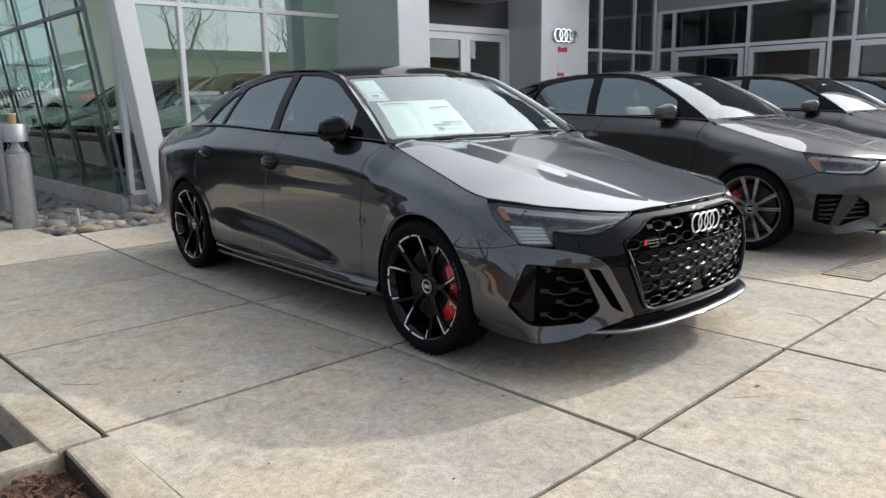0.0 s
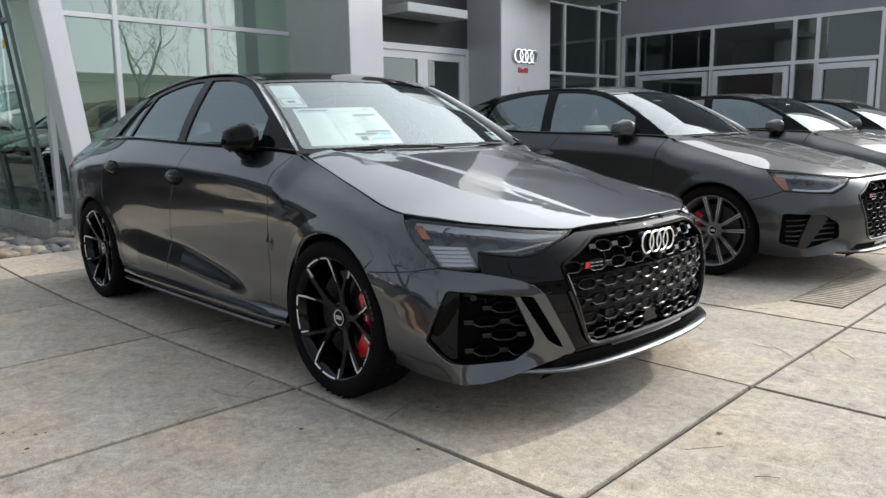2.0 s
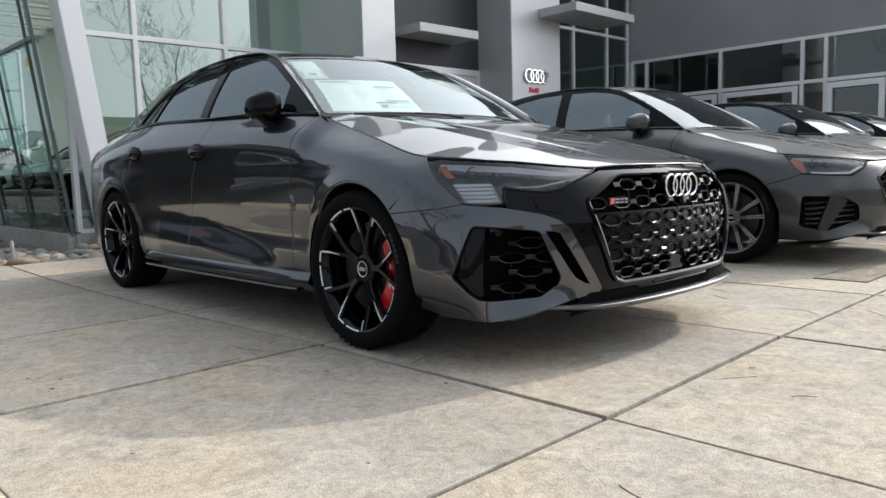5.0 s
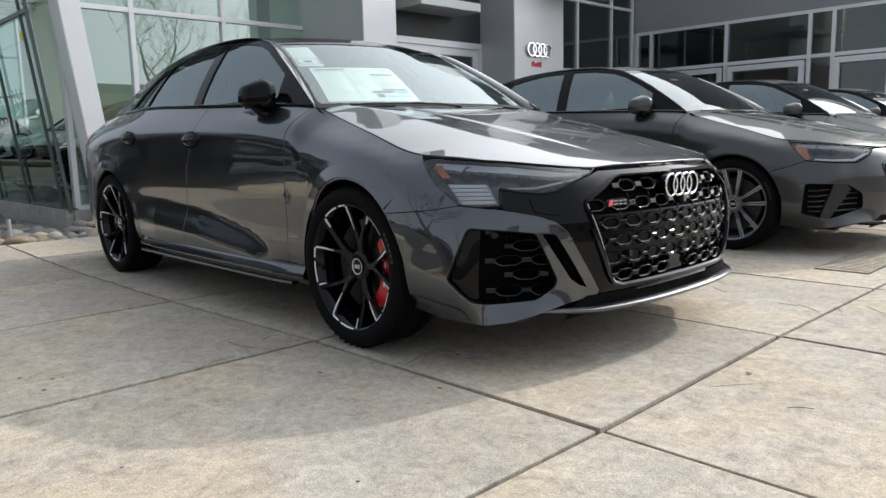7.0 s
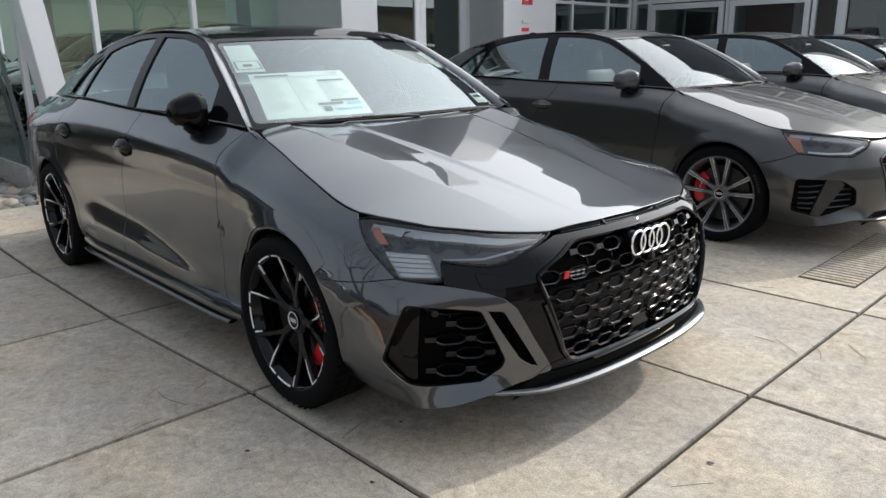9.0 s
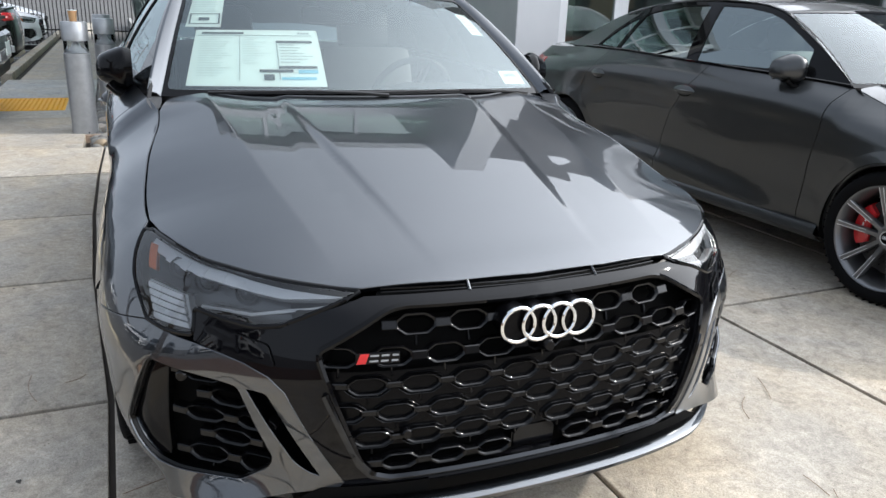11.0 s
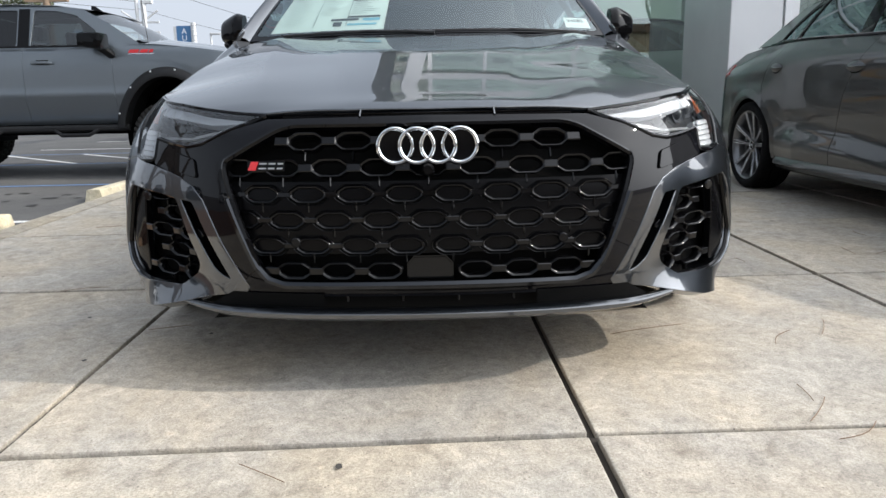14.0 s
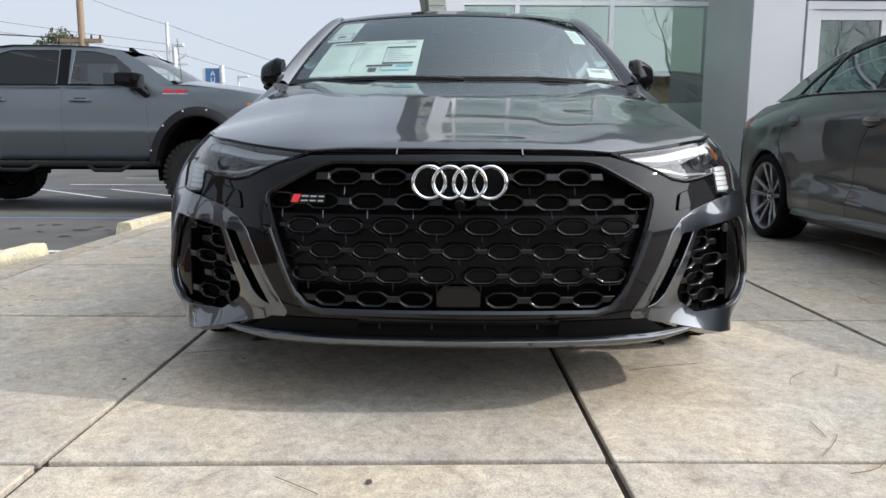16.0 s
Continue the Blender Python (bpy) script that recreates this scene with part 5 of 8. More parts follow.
    sheet("window_frame", flank, win + belt, GLOSS, car, "gloss black window frame", holes=(fw, rw, qw), step=0.05, rim=0.015, lift=0.001, out=(0, 1, 0.3))
    for nm, w in (("front_window", fw), ("rear_door_window", rw), ("quarter_window", qw)):
        sheet(nm, flank, w, SIDEGLASS, car, step=0.06, lift=-0.006, out=(0, 1, 0.3))
    cp = [(-2.42, 1.055), (-2.30, 1.150), (-2.17, 1.232), (-2.10, 1.272), (-2.30, 1.262), (-2.5, 1.19), (-2.75, 1.088), (-2.93, 1.025), (-2.6, 1.032)]
    sheet("rear_pillar", flank, cp, P, car, step=0.05, lift=0.004, out=(0, 1, 0.3))
    for s in (1, -1):
        bm = bmesh.new()
        q = line_on(flank, [(x, z + 0.004) for x, z in belt[4:]], 0.004, 0.1, toward=(0, 1, 0))
        tube(bm, [(x, s * y, z) for x, y, z in q], 0.007, 6)
        part("belt_trim", bm, GLOSS, car, "", True)
        # door handles
        for hx, hz in ((-1.375, 0.846), (-2.215, 0.868)):
            c0 = body(np.array([UX(hx)]), np.array([hz]))[0]
            bm = bmesh.new()
            rows = []
            for t in np.linspace(-1, 1, 13):
                ww = (0.036 if rs else 0.030) * (1 - abs(t) ** 2.4) + 0.001
                rows.append([bm.verts.new((c0[0] + (0.105 if rs else 0.085) * t, s * (c0[1] + 0.002 + (0.034 if rs else 0.024) * (1 - t * t) * k), c0[2] + ww * h)) for h, k in ((-1, 0), (-0.5, 0.75), (-0.1, 0.85), (0.0, 1.25), (0.15, 0.9), (0.6, 0.7), (1, 0))])
            for a, b in zip(rows, rows[1:]):
                for k in range(6):
                    bm.faces.new((a[k], a[k + 1], b[k + 1], b[k]))
            # flat black oval on the door paints the shade of the hand recess
            cup = bmesh.new()
            for h in (1,):
                ring = [cup.verts.new((c0[0] + (0.082 if rs else 0.060) * math.cos(q) + 0.005, s * (c0[1] + 0.0035), c0[2] + (0.046 if rs else 0.034) * math.sin(q) - 0.004)) for q in np.linspace(0, math.tau, 24, False)]
                cup.faces.new(ring)
            part("handle_recess", cup, VOID, car)
            part("door_handle", bm, GLOSS if rs else P, car, "gloss black door handle" if rs else "", True)
        # mirror
        mir = new("door_mirror")
        mir.parent = car
        bm = bmesh.new()
        K, L = 22, 14
        rings = []
        for i in range(L + 1):
            t = i / L
            yy = 0.808 + 0.120 * t
            r = 0.84 + 0.16 * min(1, t / 0.25) - 0.40 * max(0, (t - 0.25) / 0.75) ** 1.4 - 0.28 * max(0, (t - 0.88) / 0.12) ** 2
            cx0 = -0.745 - 0.05 * t
            ring = []
            for k in range(K):
                a = k * math.tau / K
                ca, sa = math.cos(a), math.sin(a)
                ex = 0.084 * r * (abs(ca) ** 0.75) * (1 if ca > 0 else -0.45)
                ez = 0.080 * r * (abs(sa) ** 0.75) * (1 if sa > 0 else -1.0 + 0.35 * t)
                ring.append(bm.verts.new((cx0 + ex, s * yy, 1.034 + ez - 0.012 * t)))
            rings.append(ring)
        for a, b in zip(rings, rings[1:]):
            for k in range(K):
                bm.faces.new((a[k], a[(k + 1) % K], b[(k + 1) % K], b[k]))
        bm.faces.new(rings[0][::-1])
        bm.faces.new(rings[-1])
        part("mirror_housing", bm, GLOSS if rs else P, mir, "gloss black mirror housing" if rs else "", True)
        bm = bmesh.new()
        tube(bm, [(-0.70, s * 0.79, 0.950), (-0.71, s * 0.83, 0.945), (-0.725, s * 0.86, 0.955), (-0.735, s * 0.885, 0.980)], [0.042, 0.036, 0.032, 0.034], 10, flat=0.55)
        part("mirror_foot", bm, GLOSS, mir, "", True)
        bm = bmesh.new()
        box(bm, (-0.803, min(s * 0.832, s * 0.905), 0.975), (-0.797, max(s * 0.832, s * 0.905), 1.068), 0.002)
        part("mirror_glass", bm, CHROME, mir)
        # sill
        bm = bmesh.new()
        rows = []
        for x in np.linspace(-0.392, -2.235, 24):
            t = (x + 0.392) / (-2.235 + 0.392)
            e = 0.018 * (1 - min(1, min(t, 1 - t) * 9)) 
            rows.append([bm.verts.new((x, s * yy, zz)) for yy, zz in ((0.858, 0.280), (0.892 - e, 0.274), (0.906 - e, 0.244), (0.907 - e, 0.226), (0.886 - e, 0.216), (0.876 - e, 0.200), (0.80, 0.17))])
        for a, b in zip(rows, rows[1:]):
            for k in range(6):
                bm.faces.new((a[k], a[k + 1], b[k + 1], b[k]))
        part("side_sill", bm, P, car, "", True)
        if rs:
            bm = bmesh.new()
            tube(bm, [(x, s * (0.906 - 0.02 * max(0, (abs(x + 1.3) - 0.75)) / 0.2), 0.205 + 0.006 * math.sin(x)) for x in np.linspace(-0.45, -2.16, 20)], 0.022, 8, flat=0.4, up=(0, 0, 1))
            part("sill_blade", bm, P, car, "", True)
    # floor pan and cabin
    for nm, lo, hi in (("floor_pan", (-3.40, -0.72, 0.165), (0.62, 0.72, 0.30)), ("engine_bay", (-0.40, -0.54, 0.305), (0.78, 0.54, 0.66)), ("underbody_side", (-2.15, -0.80, 0.19), (-0.45, -0.725, 0.30)), ("underbody_side", (-2.15, 0.725, 0.19), (-0.45, 0.80, 0.30)), ("bumper_core", (0.42, 0.545, 0.20), (0.60, 0.69, 0.57)), ("bumper_core", (0.42, -0.69, 0.20), (0.60, -0.545, 0.57)), ("undertray", (0.62, -0.56, 0.19), (0.79, 0.56, 0.302)), ("boot_floor", (-3.40, -0.66, 0.305), (-3.0, 0.66, 0.90))):
        part(nm, boxes((lo, hi), bevel=0.01), VOID, car)
    bm = bmesh.new()
    for i in range(13):
        y = -0.80 + 1.60 * i / 12
        for j, (x, z) in enumerate(((-0.36, 0.930), (-0.62, 0.958), (-0.80, 0.950), (-0.88, 0.90), (-0.90, 0.74))):
            bm.verts.new((x - 0.10 * (y / 0.8) ** 2 * (1 if j < 2 else 0.3), y * (0.93 if j == 0 else 1), z + (0.025 if (j in (1, 2) and 0.15 < y < 0.62) else 0)))
    bm.verts.ensure_lookup_table()
    for i in range(12):
        for j in range(4):
            a = i * 5 + j
            bm.faces.new((bm.verts[a], bm.verts[a + 5], bm.verts[a + 6], bm.verts[a + 1]))
    part("dashboard", bm, DASH, car, "", True)
    bm = bmesh.new()
    mm = Matrix.Translation((-0.98, 0.36, 0.90)) @ Matrix.Rotation(radians(-65), 4, "Y")
    tube(bm, [mm @ Vector((0.18 * math.cos(t), 0.18 * math.sin(t), 0)) for t in np.linspace(0, math.tau, 32, False)], 0.015, 8, True)
    for q in (0.3, 2.84, 4.71):
        tube(bm, [mm @ Vector((0, 0, -0.02)), mm @ Vector((0.18 * math.cos(q), 0.18 * math.sin(q), 0))], 0.016, 6)
    part("steering_wheel", bm, SEAT, car, "", True)
    for y in (-0.36, 0.36):
        seat = new("front_seat")
        seat.parent = car
        bm = bmesh.new()
        box(bm, (-1.55, y - 0.25, 0.42), (-1.02, y + 0.25, 0.56), 0.05)
        part("seat_cushion", bm, SEAT, seat, "", True)
        bm = bmesh.new()
        box(bm, (-0.07, -0.25, 0), (0.07, 0.25, 0.60), 0.06, Matrix.Translation((-1.52, y, 0.50)) @ Matrix.Rotation(radians(-20), 4, "Y"))
        part("seat_back", bm, SEAT, seat, "", True)
        bm = bmesh.new()
        box(bm, (-0.05, -0.14, 0), (0.05, 0.14, 0.20), 0.045, Matrix.Translation((-1.735, y, 1.06)) @ Matrix.Rotation(radians(-12), 4, "Y"))
        part("headrest", bm, SEAT, seat, "", True)
    bm = bmesh.new()
    box(bm, (-2.45, -0.62, 0.45), (-2.0, 0.62, 0.60), 0.06)
    box(bm, (-0.08, -0.62, 0), (0.08, 0.62, 0.55), 0.06, Matrix.Translation((-2.42, 0, 0.52)) @ Matrix.Rotation(radians(-22), 4, "Y"))
    part("rear_bench", bm, SEAT, car, "", True)
    bm = bmesh.new()
    box(bm, (-0.02, -0.125, -0.035), (0.02, 0.125, 0.035), 0.02, Matrix.Translation((-1.03, 0.0, 1.235)))
    part("rear_view_mirror", bm, SATIN, car, "", True)
    bm = bmesh.new()
    box(bm, (-0.10, -0.075, -0.012), (0.06, 0.075, 0.012), 0.012, Matrix.Translation((-0.97, 0, 1.290)) @ Matrix.Rotation(radians(32), 4, "Y"))
    part("mirror_sensor", bm, SATIN, car, "", True)
    sheet("headliner", roof, [(-0.97, 0.03), (0.97, 0.03), (0.97, 0.97), (-0.97, 0.97)], DASH, car, step=0.12, lift=-0.03, sides=(1,), out=(0, 0, 1))
    part("roof_fin", prism(bmesh.new(), [(-2.02, 1.365), (-2.19, 1.335), (-2.18, 1.395), (-2.14, 1.400)], 0.022, Matrix.Identity(4), 0.004), GLOSS, car)
    # cowl and wipers
    bm = bmesh.new()
    rows = []
    for y in np.linspace(-0.70, 0.70, 29):
        s2 = (y / 0.70) ** 2
        rows.append([bm.verts.new((-0.318 - 0.118 * s2, y, 0.958 - 0.008 * s2)), bm.verts.new((-0.345 - 0.118 * s2, y, 0.960 - 0.006 * s2)), bm.verts.new((-0.40 - 0.118 * s2, y, 0.985 - 0.008 * s2))])
    for a, b in zip(rows, rows[1:]):
        for k in range(2):
            bm.faces.new((a[k], a[k + 1], b[k + 1], b[k]))
    part("cowl", bm, SATIN, car, "", True)
    for s0, s1 in ((-0.80, 0.00), (-0.02, 0.84)):
        ss = np.linspace(s0, s1, 14)
        q = shield(ss, 0.016 + 0.008 * np.sin((ss - s0) / (s1 - s0) * math.pi))
        bm = bmesh.new()
        tube(bm, [tuple(p + np.array([0.008, 0, 0.008])) for p in q], 0.0055, 6)
        q2 = shield(np.array([s1 * 0.55 + s0 * 0.45, s1 - 0.1, s1 + 0.04]), np.array([0.022, 0.008, -0.01]))
        tube(bm, [tuple(p + np.array([0.012, 0, 0.011])) for p in q2], [0.007, 0.009, 0.010], 6, flat=0.7)
        part("wiper", bm, SATIN, car, "", True)
    if rs:
        window_papers(car)
    for ob in car.children:
        if ob.name.split(".")[0] in ("windscreen", "rear_window", "front_window", "rear_door_window", "quarter_window"):
            ob.visible_shadow = False
    # wheels
    for x, cal in ((0.0, (-58, 44)), (-AXLE, (-20, 30))):
        for s in (1, -1):
            st = dict(spec["wheel"], caliper=(cal if rs else (135, 205)) if x == 0.0 else (150, 200))
            add_wheel(car, x, s * (0.812 if x == 0 else 0.795), s, st, spec["rim"], ALU, RED if x == 0 else SATIN)
    if not rs:
        grow = spec["longer"]
        done = set()
        for ob in car.children_recursive:
            if ob.type != "MESH":
                continue
            up = ob
            while up.parent is not car:
                up = up.parent
            if up.name.startswith("wheel"):
                continue
            me = ob.data
            if me.name in done or ob.name.startswith("model_badge") or (ob.parent and ob.parent.name.startswith("model_badge")):
                continue
            done.add(me.name)
            co = np.zeros(len(me.vertices) * 3)
            me.vertices.foreach_get("co", co)
            co = co.reshape(-1, 3)
            t = np.clip((-co[:, 0] - 0.45) / 1.65, 0, 1)
            co[:, 0] -= grow * t * t * (3 - 2 * t)
            co[:, 2] *= 1.0 + 0.015 * np.clip((co[:, 2] - 0.5) / 0.9, 0, 1)
            me.vertices.foreach_set("co", co.ravel())
            me.update()
        for ob in car.children:
            if ob.name.startswith("wheel") and ob.location.x < -1:
                ob.location.x -= grow
    return car
# ---- ground ----
ASPHALT = mat("worn_asphalt", (0.06, 0.06, 0.062), 0.9)
_c = ramp(ASPHALT, noise_tex(ASPHALT, 0.5, 6, 0.6, 0.6), [(0.3, (0.050, 0.050, 0.052)), (0.7, (0.105, 0.103, 0.100))])
_c = mixed(ASPHALT, _c, ramp(ASPHALT, noise_tex(ASPHALT, 240, 3), [(0.3, (0.6, 0.6, 0.6)), (0.7, (1.35, 1.33, 1.3))]), 0.7, "MULTIPLY")
_c = mixed(ASPHALT, _c, ramp(ASPHALT, noise_tex(ASPHALT, 3.2, 5, 0.6, 1.0), [(0.28, (0.45, 0.45, 0.46)), (0.40, (1, 1, 1))]), 0.6, "MULTIPLY")
to(ASPHALT, "Base Color", _c)
bump(ASPHALT, noise_tex(ASPHALT, 300, 3), 0.5, 0.004)
SLAB = concrete("weathered_concrete", (0.46, 0.415, 0.355), (0.355, 0.325, 0.285))
KERB = concrete("kerb_concrete", (0.46, 0.41, 0.335), (0.36, 0.325, 0.27))
PALE = concrete("pale_new_concrete", (0.50, 0.49, 0.465), (0.44, 0.43, 0.41))
MULCH = mat("bark_mulch", (0.10, 0.055, 0.035), 0.95)
to(MULCH, "Base Color", ramp(MULCH, noise_tex(MULCH, 60, 4, 0.6, 0.8, (1, 2.5, 1)), [(0.3, (0.035, 0.022, 0.016)), (0.55, (0.13, 0.065, 0.04)), (0.75, (0.26, 0.17, 0.11))]))
bump(MULCH, noise_tex(MULCH, 90, 4), 1.0, 0.02)
JOINT = mat("dirty_joint", (0.030, 0.024, 0.019), 0.95)
WHITELINE = mat("white_road_paint", (0.62, 0.62, 0.61), 0.8)
to(WHITELINE, "Base Color", ramp(WHITELINE, noise_tex(WHITELINE, 30, 6, 0.7), [(0.32, (0.22, 0.22, 0.22)), (0.45, (0.66, 0.66, 0.65))]))
BLUELINE = mat("blue_road_paint", (0.10, 0.22, 0.46), 0.8)
to(BLUELINE, "Base Color", ramp(BLUELINE, noise_tex(BLUELINE, 30, 6, 0.7), [(0.30, (0.07, 0.10, 0.16)), (0.45, (0.10, 0.20, 0.38))]))
YELLOW = mat("yellow_tactile", (0.80, 0.42, 0.03), 0.7)
LOT = -0.15
KERB_Y, STRIP_Y = -2.455, -2.275

GX = [(-900, LOT - 0.12), (-12, LOT - 0.12), (-2, LOT), (900, LOT)]


def lot_z(x):
    return LOT if x > -2 else LOT + 0.012 * (max(x, -12.0) + 2)


tagged(add_mesh("ground", [(x, y, z) for x, z in GX for y in (-900, 900)], [(0, 2, 3, 1), (2, 4, 5, 3), (4, 6, 7, 5)], ASPHALT, smooth=False), "worn grey asphalt of the car park", "ground", kind="structure")


def slab_mesh(w, d):
    bm = bmesh.new()
    box(bm, (-w / 2, -d / 2, -0.12), (w / 2, d / 2, 0.0), 0.005)
    me = bpy.data.meshes.new("slab")
    bm.to_mesh(me)
    bm.free()
    me.materials.append(SLAB)
    return me


pavement = tagged(part("pavement", boxes(((-4.86, KERB_Y + 0.01, LOT - 0.05), (5.18, 11.4, -0.016)), ((-40, KERB_Y + 0.01, LOT - 0.35), (-4.86, -1.12, -0.125))), JOINT), "forecourt of square concrete slabs with open joints", "pavement", kind="structure")
XJ = [-4.86, -3.78, -2.60, -1.43, -0.19, 1.165, 2.50, 3.84, 5.18]
YJ = [-2.275, -0.955, 0.35, 1.58, 2.86, 4.14, 5.42, 6.70, 7.98, 9.26, 10.54, 11.4]
GAP = 0.0095
_cache = {}


def skew(x, y):
    """The joints run a little askew towards the building and the kerb."""
    a = min(max(-0.2 - x, 0.0), 4.66)
    near = min(max((0.35 - y) / 1.305, 0.0), 1.0)
    dx = float(np.interp(x, [-1.43, -0.19, 1.165, 2.5], [-0.015, -0.022, 0.027, 0.03])) * near
    row = -float(np.interp(a, [0, 1.4, 3.0, 4.66], [0.0, 0.074, 0.09, 0.03])) * near
    kerb = -0.03 - 0.06 * min(a / 1.2, 1.0) if x < -0.1 else 0.0
    t = min(max((-0.955 - y) / 1.32, 0.0), 1.0)
    return (dx, row * (1 - t) + kerb * t)


def settle(me, ox=0.0, oy=0.0):
    for v in me.vertices:
        dx, dy = skew(v.co.x + ox, v.co.y + oy)
        v.co.x += dx * (1 if abs(ox) + abs(oy) > 0 else 0)
        v.co.y += dy
    me.update()


def lay(x0, x1, y0, y1, material=None):
    key = (round(x1 - x0, 3), round(y1 - y0, 3))
    if key not in _cache:
        _cache[key] = slab_mesh(key[0] - 2 * GAP, key[1] - 2 * GAP)
    me = _cache[key]
    if y0 < 0.3 and x1 > -4.9:
        me = me.copy()
        settle(me, (x0 + x1) / 2, (y0 + y1) / 2)
    ob = new("slab", me)
    ob.parent = pavement
    ob.location = ((x0 + x1) / 2, (y0 + y1) / 2, random.uniform(-0.002, 0.002))
    return ob


for x0, x1 in zip(XJ, XJ[1:]):
    for y0, y1 in zip(YJ, YJ[1:]):
        lay(x0, x1, y0, y1)
_far = [-4.86, -7.40]
for x0, x1 in zip(_far, _far[1:]):
    for y0, y1 in ((-2.275, -1.12),):
        sl = lay(x1, x0, y0, y1)
        sl.rotation_euler = (0, -0.0394, 0)
        sl.location.z = -0.05
for x1 in np.arange(-11.7, -38, -1.5):
    lay(x1 - 1.5, x1, -2.275, -1.12).location.z = -0.10
# dropped ramp with its pale apron and yellow mat
tagged(part("ramp", boxes(((-11.7, -2.44, -0.3), (-7.40, -1.12, -0.10)), bevel=0.004), PALE), "pale concrete pavement ramp", "ramp", kind="structure")
mat_ob = tagged(part("tactile_mat", boxes(((-9.2, -2.44, -0.104), (-8.0, -1.45, -0.094)), bevel=0.002), YELLOW), "yellow tactile paving mat with raised domes", "tactile mat", kind="structure")
bm = bmesh.new()
for i in range(18):
    for j in range(18):
        box(bm, (-9.17 + i * 0.066, -2.41 + j * 0.0535, -0.0945), (-9.17 + i * 0.066 + 0.030, -2.41 + j * 0.0535 + 0.026, -0.0895))
dm = part("domes", bm, YELLOW, mat_ob)
tagged(dm, kind="stuff")
# kerbs
bm = bmesh.new()
for k, (x0, x1) in enumerate(((-1.43, -0.185), (-2.9, -1.436), (-4.5, -2.906), (-4.86, -4.506), (-40, -11.7))):
    box(bm, (x0, KERB_Y, LOT - 0.3), (x1 - 0.006, STRIP_Y - 0.006, 0.001), 0.014)
kerb_ob = tagged(part("kerb", bm, KERB), "rounded concrete kerb along the slabs", "kerb", kind="structure")
settle(kerb_ob.data)
bm = bmesh.new()
box(bm, (-7.40, KERB_Y, LOT - 0.3), (-4.866, STRIP_Y - 0.006, 0.001), 0.014)
for v in bm.verts:
    if v.co.z > -0.2:
        v.co.z -= 0.0394 * (-4.866 - v.co.x)
settle(tagged(part("ramp_kerb", bm, KERB), "concrete kerb falling towards the ramp", "kerb", kind="structure").data)
bm = bmesh.new()
box(bm, (-0.345, -6.0, LOT - 0.3), (-0.170, KERB_Y - 0.008, -0.012), 0.014)
tagged(part("planter_kerb", bm, KERB), "low concrete kerb of the planting bed", "kerb", kind="structure")
bm = bmesh.new()
box(bm, (-0.172, KERB_Y + 0.012, LOT - 0.3), (9.0, STRIP_Y - 0.006, 0.0), 0.014)
tagged(part("edge_kerb", bm, KERB), "concrete edge between slabs and planting bed", "kerb", kind="structure")
bm = bmesh.new()
bmesh.ops.create_grid(bm, x_segments=110, y_segments=44, size=0.5)
for v in bm.verts:
    x, y = -0.172 + (v.co.x + 0.5) * 9.0, -6.0 + (v.co.y + 0.5) * 3.56
    v.co = (x, y, -0.085 + 0.02 * noise.noise(Vector((x * 9, y * 9, 0))) + 0.03 * noise.noise(Vector((x * 1.5, y * 1.5, 3))))
tagged(part("mulch_bed", bm, MULCH, None, "", True), "bed of brown bark mulch", "planting bed", kind="structure")
bm = bmesh.new()
rng = random.Random(4)
for k in range(1100):
    x, y = rng.uniform(-0.15, 1.0), rng.uniform(-3.3, KERB_Y - 0.02)
    m = Matrix.Translation((x, y, -0.066 + rng.uniform(0, 0.02))) @ Euler((rng.uniform(-0.5, 0.5), rng.uniform(-0.5, 0.5), rng.uniform(0, 6.3))).to_matrix().to_4x4()
    l, w = rng.uniform(0.015, 0.05), rng.uniform(0.003, 0.009)
    box(bm, (-l, -w, -0.002), (l, w, 0.002), 0, m)
tagged(part("bark_chips", bm, MULCH), "loose bark chips on the planting bed", "mulch", kind="stuff")
# painted bay lines
def stripe(x0, y0, x1, y1, w, material, label):
    d = Vector((x1 - x0, y1 - y0))
    n = Vector((-d.y, d.x)).normalized() * w / 2
    cuts = sorted({0.0, 1.0, *[t for t in ((-2 - x0) / d.x, (-12 - x0) / d.x) if 0 < t < 1]}) if abs(d.x) > 0.01 else [0.0, 1.0]
    V = []
    for t in cuts:
        px, py = x0 + d.x * t, y0 + d.y * t
        V += [(px - n.x, py - n.y, lot_z(px - n.x) + 0.004), (px + n.x, py + n.y, lot_z(px + n.x) + 0.004)]
    tagged(add_mesh("bay_line", V, [(2 * i, 2 * i + 2, 2 * i + 3, 2 * i + 1) for i in range(len(cuts) - 1)], material), label, "road marking", kind="structure")


for x in (-0.35, -2.97):
    stripe(x, KERB_Y - 0.15, x, -8.0, 0.10, WHITELINE, "worn white bay line on the asphalt")
stripe(-5.70, KERB_Y - 0.1, -5.70, -8.0, 0.09, BLUELINE, "worn blue bay line on the asphalt")
stripe(-9.0, KERB_Y - 0.1, -9.0, -8.0, 0.09, BLUELINE, "worn blue bay line on the asphalt")
stripe(-11.6, KERB_Y - 0.1, -11.6, -8.0, 0.09, BLUELINE, "worn blue bay line on the asphalt")
for k in range(5):
    stripe(-9.1, -2.6 - k * 1.45, -11.5, -5.0 - k * 1.45, 0.085, WHITELINE, "white hatching beside the accessible bay")
for x in (-13.0, -15.7, -18.4, -21.1, -23.8):
    stripe(x, KERB_Y - 0.1, x, -8.0, 0.10, WHITELINE, "worn white bay line on the asphalt")
